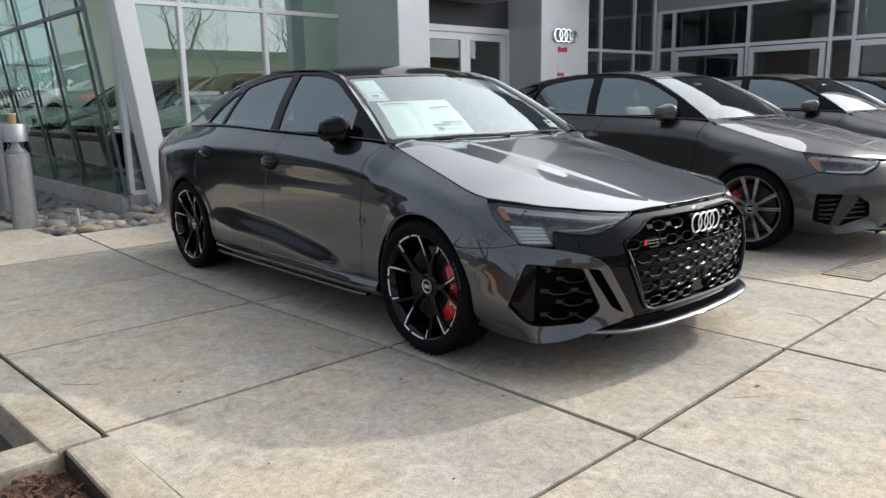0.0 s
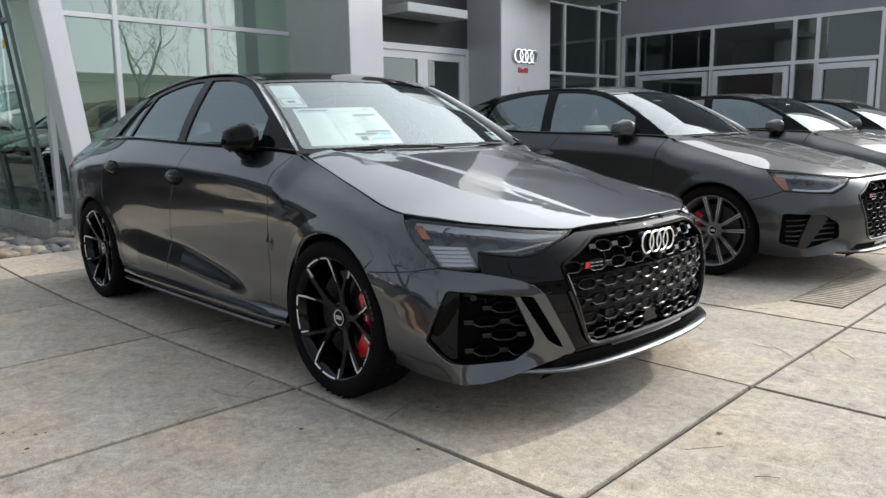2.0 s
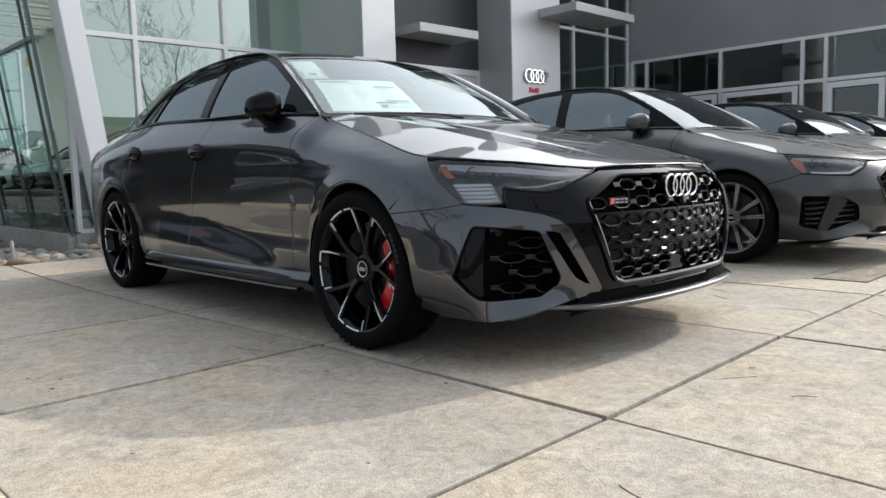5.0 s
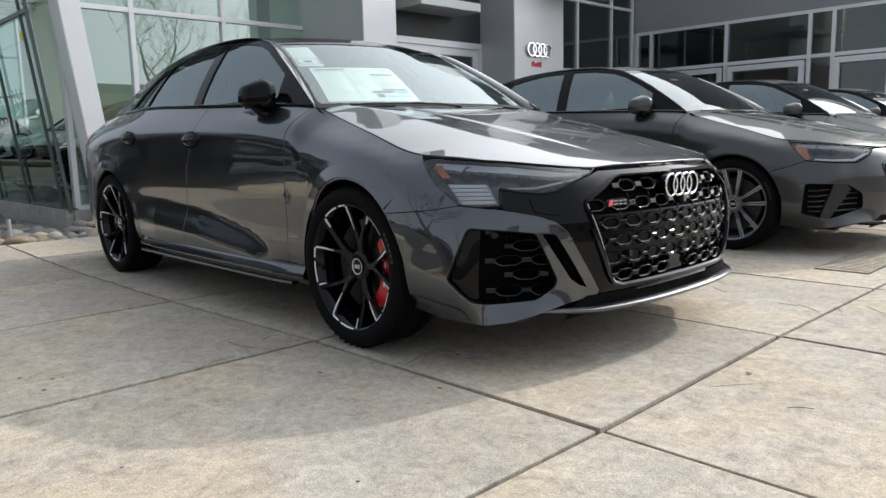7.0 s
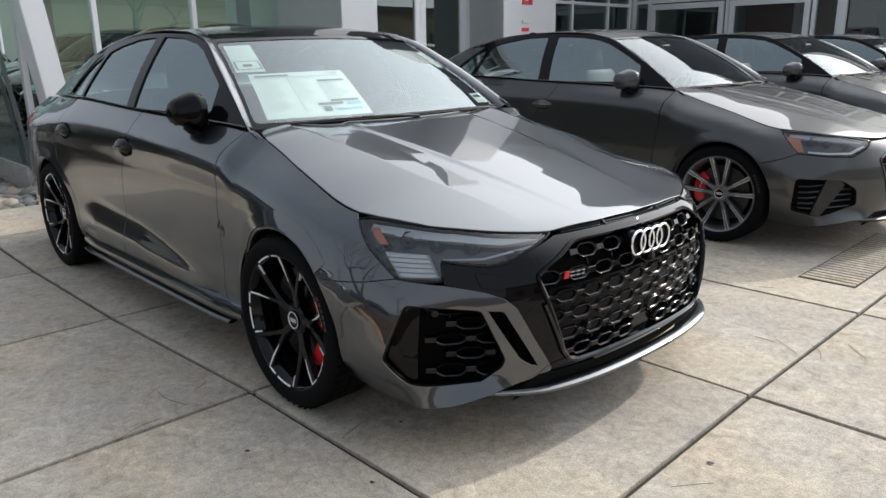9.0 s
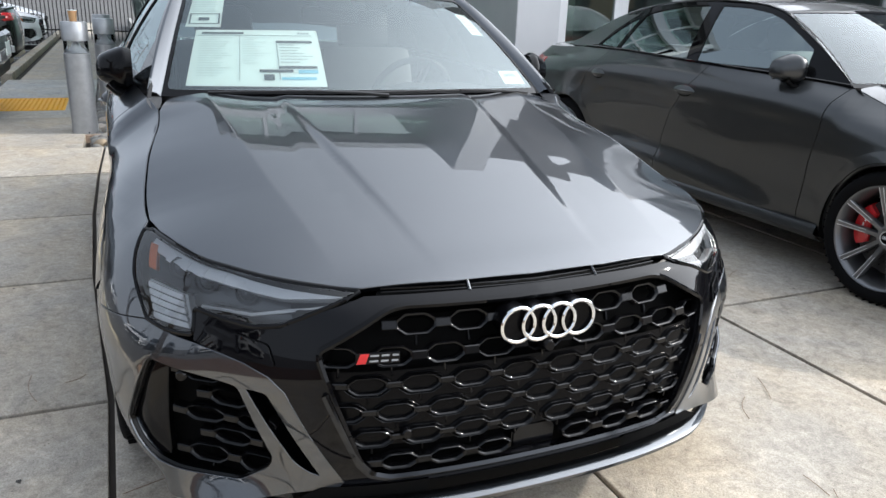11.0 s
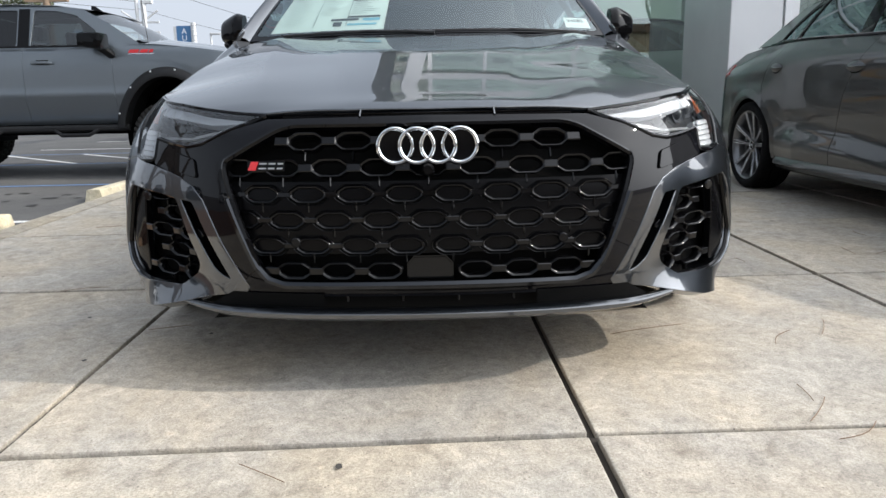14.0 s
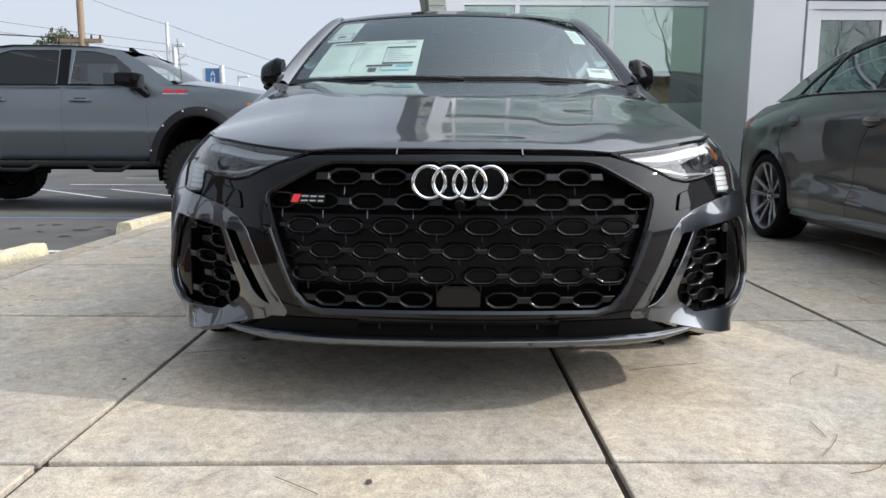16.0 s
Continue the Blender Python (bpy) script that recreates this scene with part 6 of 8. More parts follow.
for y in (-14, -24):
    stripe(-60, y, 60, y, 0.10, WHITELINE, "worn white bay line on the asphalt")
CREAM = concrete("cream_wheel_stop", (0.62, 0.56, 0.42), (0.50, 0.46, 0.36))
def wheel_stop(x0, x1, y):
    bm = bmesh.new()
    prof = [(-0.085, 0.0), (-0.062, 0.105), (-0.05, 0.115), (0.05, 0.115), (0.062, 0.105), (0.085, 0.0)]
    a = [bm.verts.new((x0, y + p, lot_z(x0) + q)) for p, q in prof]
    b = [bm.verts.new((x1, y + p, lot_z(x1) + q)) for p, q in prof]
    bm.faces.new(a)
    bm.faces.new(b[::-1])
    for i in range(len(prof)):
        j = (i + 1) % len(prof)
        bm.faces.new((a[i], b[i], b[j], a[j]))
    tagged(part("wheel_stop", bm, CREAM), "cream concrete wheel stop on the asphalt", "wheel stop", "wheel stops along the kerb")


for x0, x1 in ((-5.30, -4.10), (-2.62, -1.0), (-12.4, -10.9), (-15.1, -13.6), (-17.8, -16.3), (-20.5, -19.0)):
    wheel_stop(x0, x1, -3.04)

# ---- showroom ----
PANEL = mat("grey_metal_panel", (0.36, 0.37, 0.38), 0.38, 0.25)
to(PANEL, "Base Color", ramp(PANEL, noise_tex(PANEL, 1.2, 4), [(0.3, (0.40, 0.415, 0.42)), (0.7, (0.47, 0.48, 0.485))]))
PANELW = mat("light_grey_metal_panel", (0.60, 0.61, 0.62), 0.40, 0.3)
to(PANELW, "Base Color", ramp(PANELW, noise_tex(PANELW, 1.0, 4), [(0.3, (0.56, 0.57, 0.585)), (0.7, (0.63, 0.64, 0.65))]))
RENDER = mat("grey_rendered_wall", (0.30, 0.305, 0.315), 0.8)
to(RENDER, "Base Color", ramp(RENDER, noise_tex(RENDER, 1.0, 5), [(0.3, (0.27, 0.275, 0.285)), (0.7, (0.32, 0.325, 0.335))]))
bump(RENDER, noise_tex(RENDER, 180, 3), 0.3, 0.002)
FRAME = mat("silver_window_frame", (0.80, 0.81, 0.82), 0.38, 0.2)
JOINTGREY = mat("grey_glazing_joint", (0.10, 0.12, 0.12), 0.45, 0.3)
DARKWALL = mat("charcoal_panel", (0.045, 0.046, 0.05), 0.55)
GLAZE = glass("green_tinted_glazing", (0.64, 0.82, 0.76), 3.3, sheen=(0.90, 1.0, 0.97))
GLAZE_D = glass("grey_tinted_glazing", (0.38, 0.47, 0.45), 2.0, sheen=(0.90, 1.0, 0.97))
PLINTH = concrete("plinth_concrete", (0.42, 0.42, 0.41), (0.36, 0.36, 0.355))
INWALL = mat("showroom_wall", (0.62, 0.63, 0.61), 0.8)
INFLOOR = mat("showroom_floor", (0.33, 0.33, 0.32), 0.3)
INGREY = mat("showroom_grey_wall", (0.60, 0.66, 0.63), 0.8)
REDWALL = mat("red_display_wall", (0.42, 0.02, 0.04), 0.6)
SIGNRED = mat("red_sign_letters", (0.62, 0.02, 0.05), 0.4)
WX, CY, ROOF = -6.35, 11.5, 5.0


def glazed_wall(name, label, posts, rails, z0, z1, place, frame_mat, pane_mat, post_w=0.055, rail_w=0.055, deep=0.10, skip=()):
    """A framed glass wall: posts along it, rails up it, one pane in each opening. place maps (along, out, up) into the world."""
    wall = thing(name, label, "window", kind="structure")
    zs = [z0, *rails, z1]
    rng2 = random.Random(len(posts) * 7 + int(z1 * 10))
    for a in posts:
        bm = bmesh.new()
        box(bm, (-post_w / 2, -deep, z0), (post_w / 2, 0.0, z1), 0.004)
        for v in bm.verts:
            v.co = place(a + v.co.x, v.co.y, v.co.z)
        part("mullion", bm, frame_mat, wall)
    for b in zs:
        bm = bmesh.new()
        box(bm, (posts[0], -deep + 0.006, b - rail_w / 2), (posts[-1], -0.004, b + rail_w / 2), 0.003)
        for v in bm.verts:
            v.co = place(v.co.x, v.co.y, v.co.z)
        part("transom", bm, frame_mat, wall)
    for i, (a, b) in enumerate(zip(posts, posts[1:])):
        for j, (c, d) in enumerate(zip(zs, zs[1:])):
            if (i, j) in skip:
                continue
            e = [rng2.uniform(-0.003, 0.003) for _ in range(4)]
            q = [place(a, -0.045 + e[0], c), place(b, -0.045 + e[1], c), place(b, -0.045 + e[2], d), place(a, -0.045 + e[0] + e[2] - e[1], d)]
            add_mesh("pane", q, [(0, 1, 2, 3)], pane_mat, wall).visible_shadow = False
    return wall


face_x = lambda x: (lambda a, o, z: Vector((x + o, a, z)))
face_y = lambda y: (lambda a, o, z: Vector((a, y - o, z)))
glazed_wall("window_1", "tall showroom glazing in silver frames", [0.10, 0.86, 2.00, 3.22], [2.36, 3.60, 4.42], 0.16, 5.28, face_x(WX), FRAME, GLAZE)
glazed_wall("window_2", "tall showroom glazing beside the sign pillar", [7.10, 8.10, 9.45, 10.62, 11.40], [2.10, 3.42, 4.42], 0.05, 5.28, face_x(WX), FRAME, GLAZE_D)
tagged(part("plinth", boxes(((WX - 0.12, 0.05, LOT), (WX + 0.02, 3.2, 0.14)), ((-40, -0.03, LOT - 0.2), (WX - 0.02, 0.14, 0.14)), bevel=0.004), PLINTH), "low concrete plinth below the glazing", "plinth", kind="structure")
LEAN = 0.115


def leaning(a, o, z):
    return Vector((a, -o - (z - 0.14) * LEAN, z))


glazed_wall("window_3", "outward-leaning glass wall with dark joints", [-26.0, -24.5, -23.0, -21.5, -20.0, -18.5, -17.0, -15.5, -14.2, -12.95, -11.68, -10.42, -9.15, -7.87, -6.60, -6.35], [2.25, 3.5, 4.42], 0.14, 5.28, leaning, JOINTGREY, GLAZE, 0.018, 0.045, 0.035)
# leaning white corner column
bm = bmesh.new()
vs = []
for z in (0.0, 5.3):
    y = 0.25 - z * 0.122
    vs.append([bm.verts.new(p) for p in ((-6.34, y + 0.02, z), (-6.04, y + 0.02, z), (-6.04, y + 0.24, z), (-6.34, y + 0.24, z))])
for k in range(4):
    bm.faces.new((vs[0][k], vs[0][(k + 1) % 4], vs[1][(k + 1) % 4], vs[1][k]))
bm.faces.new(vs[0][::-1])
bm.faces.new(vs[1])
bmesh.ops.bevel(bm, geom=list(bm.edges), offset=0.008, segments=2, affect="EDGES")
tagged(part("leaning_column", bm, FRAME), "leaning white metal corner column of the glass wall", "column", kind="structure")
# entrance portal
PX = -5.05
portal = thing("entrance_portal", "grey metal entrance portal with glazed double door", "entrance", kind="structure")
part("left_pillar", boxes(((WX - 0.05, 3.16, LOT), (PX, 3.70, ROOF + 0.45)), bevel=0.004), PANEL, portal)
part("left_pillar_face", boxes(((PX, 3.165, LOT), (PX + 0.012, 3.695, ROOF + 0.45))), PANELW, portal, "light grey metal facing panel")
part("sign_pillar", boxes(((WX - 0.05, 5.87, LOT), (-4.93, 7.06, ROOF + 0.45)), bevel=0.004), PANEL, portal)
part("sign_pillar_face", boxes(((-4.93, 5.875, LOT), (-4.918, 7.055, ROOF + 0.45))), PANELW, portal, "light grey metal facing panel")
part("lintel", boxes(((WX - 0.05, 3.70, 2.26), (-5.60, 5.87, ROOF + 0.45))), DARKWALL, portal, "charcoal panel above the door")
part("soffit_box", boxes(((-5.60, 4.15, 2.60), (-5.05, 5.3, 2.72)), ((-4.918, 6.5, 3.03), (-4.2, 8.1, 3.16)), bevel=0.01), PANEL, portal, "grey canopy edge")
DX = -5.60
part("door_frame", boxes(((DX - 0.08, 3.98, 2.17), (DX + 0.03, 5.87, 2.26)), ((DX - 0.08, 3.98, 0.0), (DX + 0.03, 4.05, 2.17)), ((DX - 0.08, 5.80, 0.0), (DX + 0.03, 5.87, 2.17)), bevel=0.004), FRAME, portal)
part("door_side_panel", boxes(((DX - 0.1, 3.70, 0.0), (DX, 3.98, 2.26))), PANEL, portal)
for y0, y1 in ((4.05, 4.925), (4.925, 5.80)):
    leaf = part("door_leaf", boxes(((DX - 0.05, y0, 0.0), (DX, y0 + 0.10, 2.17)), ((DX - 0.05, y1 - 0.10, 0.0), (DX, y1, 2.17)), ((DX - 0.05, y0 + 0.10, 2.06), (DX, y1 - 0.10, 2.17)), ((DX - 0.05, y0 + 0.10, 0.0), (DX, y1 - 0.10, 0.25)), bevel=0.004), FRAME, portal)
    add_mesh("door_glass", [(DX - 0.025, y0 + 0.1, 0.25), (DX - 0.025, y1 - 0.1, 0.25), (DX - 0.025, y1 - 0.1, 2.06), (DX - 0.025, y0 + 0.1, 2.06)], [(0, 1, 2, 3)], GLAZE_D, leaf)
    bm = bmesh.new()
    hy = y1 - 0.06 if y0 < 4.5 else y0 + 0.06
    tube(bm, [(DX + 0.05, hy, 0.85), (DX + 0.05, hy, 1.25)], 0.013, 8)
    part("pull_handle", bm, CHROME, leaf)
# sign on the pillar: four rings, red and grey lettering as bars
sign = thing("wall_sign", "four silver rings above red and white lettering on the pillar", "sign")
for k in range(4):
    bm = bmesh.new()
    cy0 = 6.24 + k * 0.125
    tube(bm, [(-4.895, cy0 + 0.095 * math.cos(t), 2.14 + 0.095 * math.sin(t)) for t in np.linspace(0, math.tau, 40, False)], 0.017, 8, True)
    part("ring", bm, CHROME, sign, "", True)
x_bar = -4.912
for y0, w, h, z, mm in ((6.27, 0.055, 0.075, 1.93, SIGNRED), (6.345, 0.045, 0.055, 1.92, SIGNRED), (6.41, 0.045, 0.075, 1.93, SIGNRED), (6.475, 0.016, 0.075, 1.93, SIGNRED), (6.27, 0.20, 0.05, 1.66, INWALL), (6.27, 0.15, 0.05, 1.55, SIGNRED)):
    part("letter_bar", boxes(((x_bar - 0.006, y0, z - h / 2), (x_bar + 0.006, y0 + w, z + h / 2))), mm, sign)
# right-hand wing of the building
RX0, RX1 = -6.35, -1.36
w2 = part("wall_east", boxes(((WX - 0.05, CY, 2.97), (-1.05, CY + 0.3, 7.4)), ((RX1, CY, LOT), (-1.05, CY + 0.3, 2.97)), ((-1.35, CY + 0.3, LOT), (-1.05, 24, 7.4))), RENDER)
tagged(w2, "plain grey rendered wall above and beside the doors", "wall", kind="structure")
glazed_wall("window_4", "row of dark windows and glazed doors in silver frames", [-6.32, -5.98, -4.36, -2.82, -2.42, -1.40], [2.16], 0.05, 2.94, face_y(CY), FRAME, GLAZE_D, 0.065, 0.065)
for x0, x1 in ((-5.93, -4.42), (-4.30, -2.88), (-2.38, -1.46)):
    bm = boxes(((x0, CY - 0.04, 0.05), (x0 + 0.09, CY + 0.03, 2.10)), ((x1 - 0.09, CY - 0.04, 0.05), (x1, CY + 0.03, 2.10)), ((x0 + 0.09, CY - 0.04, 2.0), (x1 - 0.09, CY + 0.03, 2.10)), ((x0 + 0.09, CY - 0.04, 0.05), (x1 - 0.09, CY + 0.03, 0.30)), bevel=0.004)
    tagged(part("door_2", bm, FRAME), "silver-framed glazed side door", "door", kind="structure")
# roofs, parapets and inside
tagged(part("roof", boxes(((WX - 0.1, -0.62, 5.29), (WX + 0.25, 11.5, 5.52)), ((-26, -0.80, 5.29), (WX - 0.1, -0.50, 5.52)), ((-26, 5.0, 5.29), (WX - 0.1, 11.5, 5.52)), ((-40, 11.8, 7.1), (-1.35, 24, 7.35)), bevel=0.01), PANEL), "flat grey roof edge of the showroom", "roof", kind="structure")
tagged(part("band", boxes(((WX - 0.02, -0.42, 4.30), (WX + 0.10, 3.16, 4.56)), ((WX - 0.02, 7.06, 4.30), (WX + 0.10, 11.5, 4.56)), bevel=0.006), PANELW), "pale metal band across the glazing", "trim", kind="structure")
glazed_wall("window_5", "glazed far end wall of the showroom hall", [0.2, 1.35, 2.5, 3.65, 4.8], [1.3, 2.6, 3.9], 0.05, 5.2, face_x(-26.0), FRAME, GLAZE, 0.07, 0.07)
# glass roof over the front hall, unseen, added to let daylight brighten the inside
gr = thing("glass_roof", "added glazed roof with white beams, letting daylight into the showroom hall", "roof", kind="structure")
for x in np.arange(-25.6, WX - 0.3, 1.5):
    part("roof_beam", boxes(((float(x), -0.5, 5.20), (float(x) + 0.10, 4.9, 5.36)), bevel=0.006), FRAME, gr)
add_mesh("roof_pane", [(-26, -0.5, 5.40), (WX - 0.1, -0.5, 5.40), (WX - 0.1, 5.0, 5.40), (-26, 5.0, 5.40)], [(0, 1, 2, 3)], GLAZE, gr).visible_shadow = False
tagged(part("floor", boxes(((-26, 0.15, -0.10), (WX - 0.12, 11.4, 0.03)), ((WX, CY + 0.02, -0.10), (-1.4, 24, 0.03))), INFLOOR), "grey tiled showroom floor", "floor", kind="structure")
tagged(part("ceiling", boxes(((-26, 5.0, 5.0), (WX - 0.12, 11.4, 5.15)), ((WX, CY + 0.32, 3.2), (-1.4, 24, 3.3))), INGREY), "grey showroom ceiling", "ceiling", kind="structure")
tagged(part("wall_west", boxes(((-13.0, 5.0, 0.03), (-12.8, 11.4, 5.0)))
            , INWALL), "pale inner showroom wall", "wall", kind="structure")
tagged(part("wall_north", boxes(((-26.0, 4.9, 0.03), (-6.6, 5.0, 5.29)), ((WX, 17.0, 0.0), (-1.4, 17.2, 3.3)), ((WX - 0.3, 11.8, 0.0), (WX - 0.05, 24, 7.1)), ((-26, 11.4, 0.0), (WX - 0.1, 11.5, 5.0)))
            , INGREY), "grey inner partition wall of the showroom", "wall", kind="structure")
tagged(part("display_wall", boxes(((-5.2, 14.2, 0.03), (-2.6, 14.35, 2.2))), REDWALL), "red display wall inside the building", "wall", kind="structure")
for k in range(2):
    tagged(part("inner_column", boxes(((-9.2, 1.0 + k * 3.0, 0.03), (-8.95, 1.25 + k * 3.0, 5.3)), bevel=0.01), PANELW), "pale column inside the showroom", "column", kind="structure")
# ---- parked saloons ----
RIMBLACK = mat("gloss_black_rim", (0.003, 0.003, 0.004), 0.08, 0.0, 0.0, spec=0.28)
RIMGREY = mat("titanium_grey_rim", (0.20, 0.20, 0.205), 0.30, 0.8)
MESHBLACK = mat("grille_black_chrome", (0.02, 0.02, 0.022), 0.15, 0.6)
car_a = saloon("sports_saloon", "dark grey metallic sports saloon with black grille and red brake calipers", dict(paint=PAINT, rs=True, rim=RIMBLACK, mesh=GLOSS, longer=0.0, wheel=dict(kind="y", turn=12)))
car_b = saloon("parked_saloon", "dark grey saloon with grey multi-spoke wheels parked beside the sports car", dict(paint=PAINT_B, rs=False, rim=RIMGREY, mesh=MESHBLACK, longer=0.19, wheel=dict(kind="v", turn=0)))
car_a.matrix_basis = pose(0.9 * (1 - math.cos(radians(-0.8))), 0.9 * math.sin(radians(0.8)), 0, 0, 0, -0.8)
car_b.matrix_basis = pose(0.0, 3.33, 0)
tagged(car_b, group="grey saloons in a row")
for x, y in ((0.05, 6.20), (0.0, 9.00)):
    c = copy_thing(car_b, pose(x, y, 0))
    tagged(c, "dark grey saloon parked in the row before the building")
# ---- pick-up truck in the car park: built facing +x, right side to -y ----
TRUCKPAINT = paint("satin_steel_grey_paint", (0.150, 0.169, 0.184), 0.85, 0.38, 1.55)
RUGGED = mat("rough_black_plastic", (0.009, 0.009, 0.0095), 0.55, spec=0.3)
bump(RUGGED, noise_tex(RUGGED, 300, 3), 0.3, 0.001)
OFFROAD = mat("dusty_tyre_rubber", (0.020, 0.019, 0.018), 0.85, spec=0.2)
SMOKE = glass("smoked_glass", (0.05, 0.06, 0.06), 1.6)


def truck_side(x, z):
    z = np.asarray(z, float)
    a = 1.02 - 0.10 * np.clip((0.95 - z) / 0.4, 0, 1) ** 2 - 0.035 * np.clip((z - 1.18) / 0.3, 0, 1) ** 2
    a = a + 0.012 * np.exp(-(((z - 0.92) / 0.05) ** 2))
    a = a - 0.36 * np.clip(z - 1.46, 0, 1) - 0.12 * np.clip((np.asarray(x) - 0.55) / 0.5, 0, 1) ** 2
    return np.stack([np.asarray(x, float), a, z], 1)


def circle(cx, cz, r, a0, a1, k=28):
    return [(cx + r * math.cos(radians(a)), cz + 1.3 * r * math.sin(radians(a))) for a in np.linspace(a0, a1, k)]


def pickup():
    t = thing("pickup_truck", "grey lifted pick-up truck with black wheel flares and off-road tyres", "pickup truck")
    hub, R, RA = 0.445, 0.445, 0.525
    rear = -3.42
    top = [(0.98, 1.30), (0.80, 1.385), (0.40, 1.445), (-0.12, 1.50)]
    sheet("front_wing", truck_side, [(1.0, 0.82), (1.0, 1.28)] + top + [(-0.60, 1.50), (-0.62, 1.40), (-0.60, 0.59), (-0.545, 0.59)] + circle(0, hub, RA, 158, 41, 30), TRUCKPAINT, t, step=0.07, rim=0.03, out=(0, 1, 0))
    sheet("front_door", truck_side, [(-0.605, 0.59), (-0.625, 1.40), (-0.62, 1.452), (-1.64, 1.465), (-1.655, 1.3), (-1.65, 0.59)], TRUCKPAINT, t, step=0.07, rim=0.03, out=(0, 1, 0))
    sheet("rear_door", truck_side, [(-1.655, 0.59), (-1.660, 1.3), (-1.645, 1.465), (-2.62, 1.475), (-2.66, 1.2), (-2.60, 0.95), (-2.50, 0.59)], TRUCKPAINT, t, step=0.07, rim=0.03, out=(0, 1, 0))
    sheet("bed_side", truck_side, [(-2.63, 1.475), (-5.1, 1.475), (-5.1, 0.80)] + circle(rear, hub, RA, -25 + 60, 150, 24) + [(-2.61, 0.95), (-2.665, 1.2)], TRUCKPAINT, t, step=0.09, rim=0.03, out=(0, 1, 0))
    rail = [(-0.28, 1.50), (-0.66, 1.75), (-0.95, 1.91), (-1.25, 1.965), (-1.70, 1.985), (-2.3, 1.985), (-2.62, 1.94), (-2.68, 1.475)]
    fw = rounded([(-0.64, 1.50), (-0.82, 1.68), (-1.04, 1.85), (-1.28, 1.905), (-1.53, 1.915), (-1.56, 1.50)], 0.03)
    rw = rounded([(-1.72, 1.50), (-1.72, 1.92), (-2.3, 1.92), (-2.50, 1.86), (-2.53, 1.50)], 0.03)
    sheet("cab_frame", truck_side, rail + [(-1.65, 1.468), (-0.62, 1.455)], TRUCKPAINT, t, holes=(fw, rw), step=0.08, rim=0.02, out=(0, 1, 0))
    sheet("front_window", truck_side, fw, glass("truck_front_glass", (0.86, 0.92, 0.90), 1.9), t, step=0.1, lift=-0.015, out=(0, 1, 0))
    sheet("rear_door_window", truck_side, rw, SMOKE, t, step=0.1, lift=-0.015, out=(0, 1, 0))
    for s in (1, -1):
        bm = bmesh.new()
        for x0, x1 in ((-1.575, -1.705),):
            q = truck_side(np.array([x0, x1, x1, x0]), np.array([1.48, 1.48, 1.93, 1.93]))
            bm.faces.new([bm.verts.new((p[0], s * (p[1] + 0.004), p[2])) for p in q])
        part("door_post", bm, GLOSS, t)
        for x0, x1 in ((-0.66, -1.62), (-1.68, -2.58)):
            bm = bmesh.new()
            tube(bm, [(x, s * 1.012, 1.488) for x in (x0, x1)], 0.012, 6)
            part("belt_trim", bm, GLOSS, t)
        for x0 in (-1.42, -2.44):
            bm = bmesh.new()
            tube(bm, [(x0 - 0.12, s * 1.028, 1.30), (x0 - 0.06, s * 1.055, 1.305), (x0 + 0.06, s * 1.055, 1.305), (x0 + 0.12, s * 1.028, 1.30)], 0.017, 8)
            part("door_handle", bm, TRUCKPAINT, t, "", True)
            # thin black block paints the shaded hollow behind the handle
            bm = bmesh.new()
            box(bm, (x0 - 0.07, min(s * 1.016, s * 1.024), 1.285), (x0 + 0.07, max(s * 1.016, s * 1.024), 1.335), 0.003)
            part("handle_recess", bm, VOID, t)
        # flares
        for cx in (0.0, rear):
            bm = bmesh.new()
            rows = []
            for q in np.linspace(12, 172, 34):
                c, sn = math.cos(radians(q)), math.sin(radians(q))
                x, z = cx + RA * c, hub + RA * 0.98 * sn
                rows.append([bm.verts.new((cx + (RA + dr) * c, s * a, hub + (RA * 1.3 + dr) * sn)) for dr, a in ((0.115, 1.012), (0.10, 1.045), (0.03, 1.085), (0.0, 1.08), (-0.01, 0.90))])
            for a, b in zip(rows, rows[1:]):
                for k in range(4):
                    bm.faces.new((a[k], a[k + 1], b[k + 1], b[k]))
            fl = part("wheel_flare", bm, RUGGED, t, "black bolted wheel flare", True)
            for q in (25, 52, 79, 106, 133, 160):
                c, sn = math.cos(radians(q)), math.sin(radians(q))
                bm = bmesh.new()
                lathe(bm, [(0.0, s * 0.012), (0.010, s * 0.010), (0.012, 0)], 8, m=Matrix.Translation((cx + (RA + 0.085) * c, s * 1.050, hub + (RA * 1.3 + 0.085) * sn)))
                part("flare_bolt", bm, ALU, fl)
            bm = bmesh.new()
            rows = [[bm.verts.new((cx + r * math.cos(radians(q)), s * a, hub + r * 1.3 * math.sin(radians(q)))) for r, a in ((RA, 1.0), (RA, 0.5), (0.1, 0.5))] for q in np.linspace(-10, 190, 24)]
            for a, b in zip(rows, rows[1:]):
                for k in range(2):
                    bm.faces.new((a[k], a[k + 1], b[k + 1], b[k]))
            part("arch_liner", bm, VOID, t)
            # wheel
            w = new("wheel")
            w.parent = t
            w.location = (cx, s * 0.90, hub)
            bm = bmesh.new()
            lathe(bm, [(0.245, s * -0.13), (0.30, s * -0.155), (0.40, s * -0.155), (0.432, s * -0.13), (0.436, 0), (0.432, s * 0.13), (0.40, s * 0.155), (0.33, s * 0.16), (0.27, s * 0.15), (0.245, s * 0.13)], 48)
            part("tyre", bm, OFFROAD, w, "chunky off-road tyre", True)
            bm = bmesh.new()
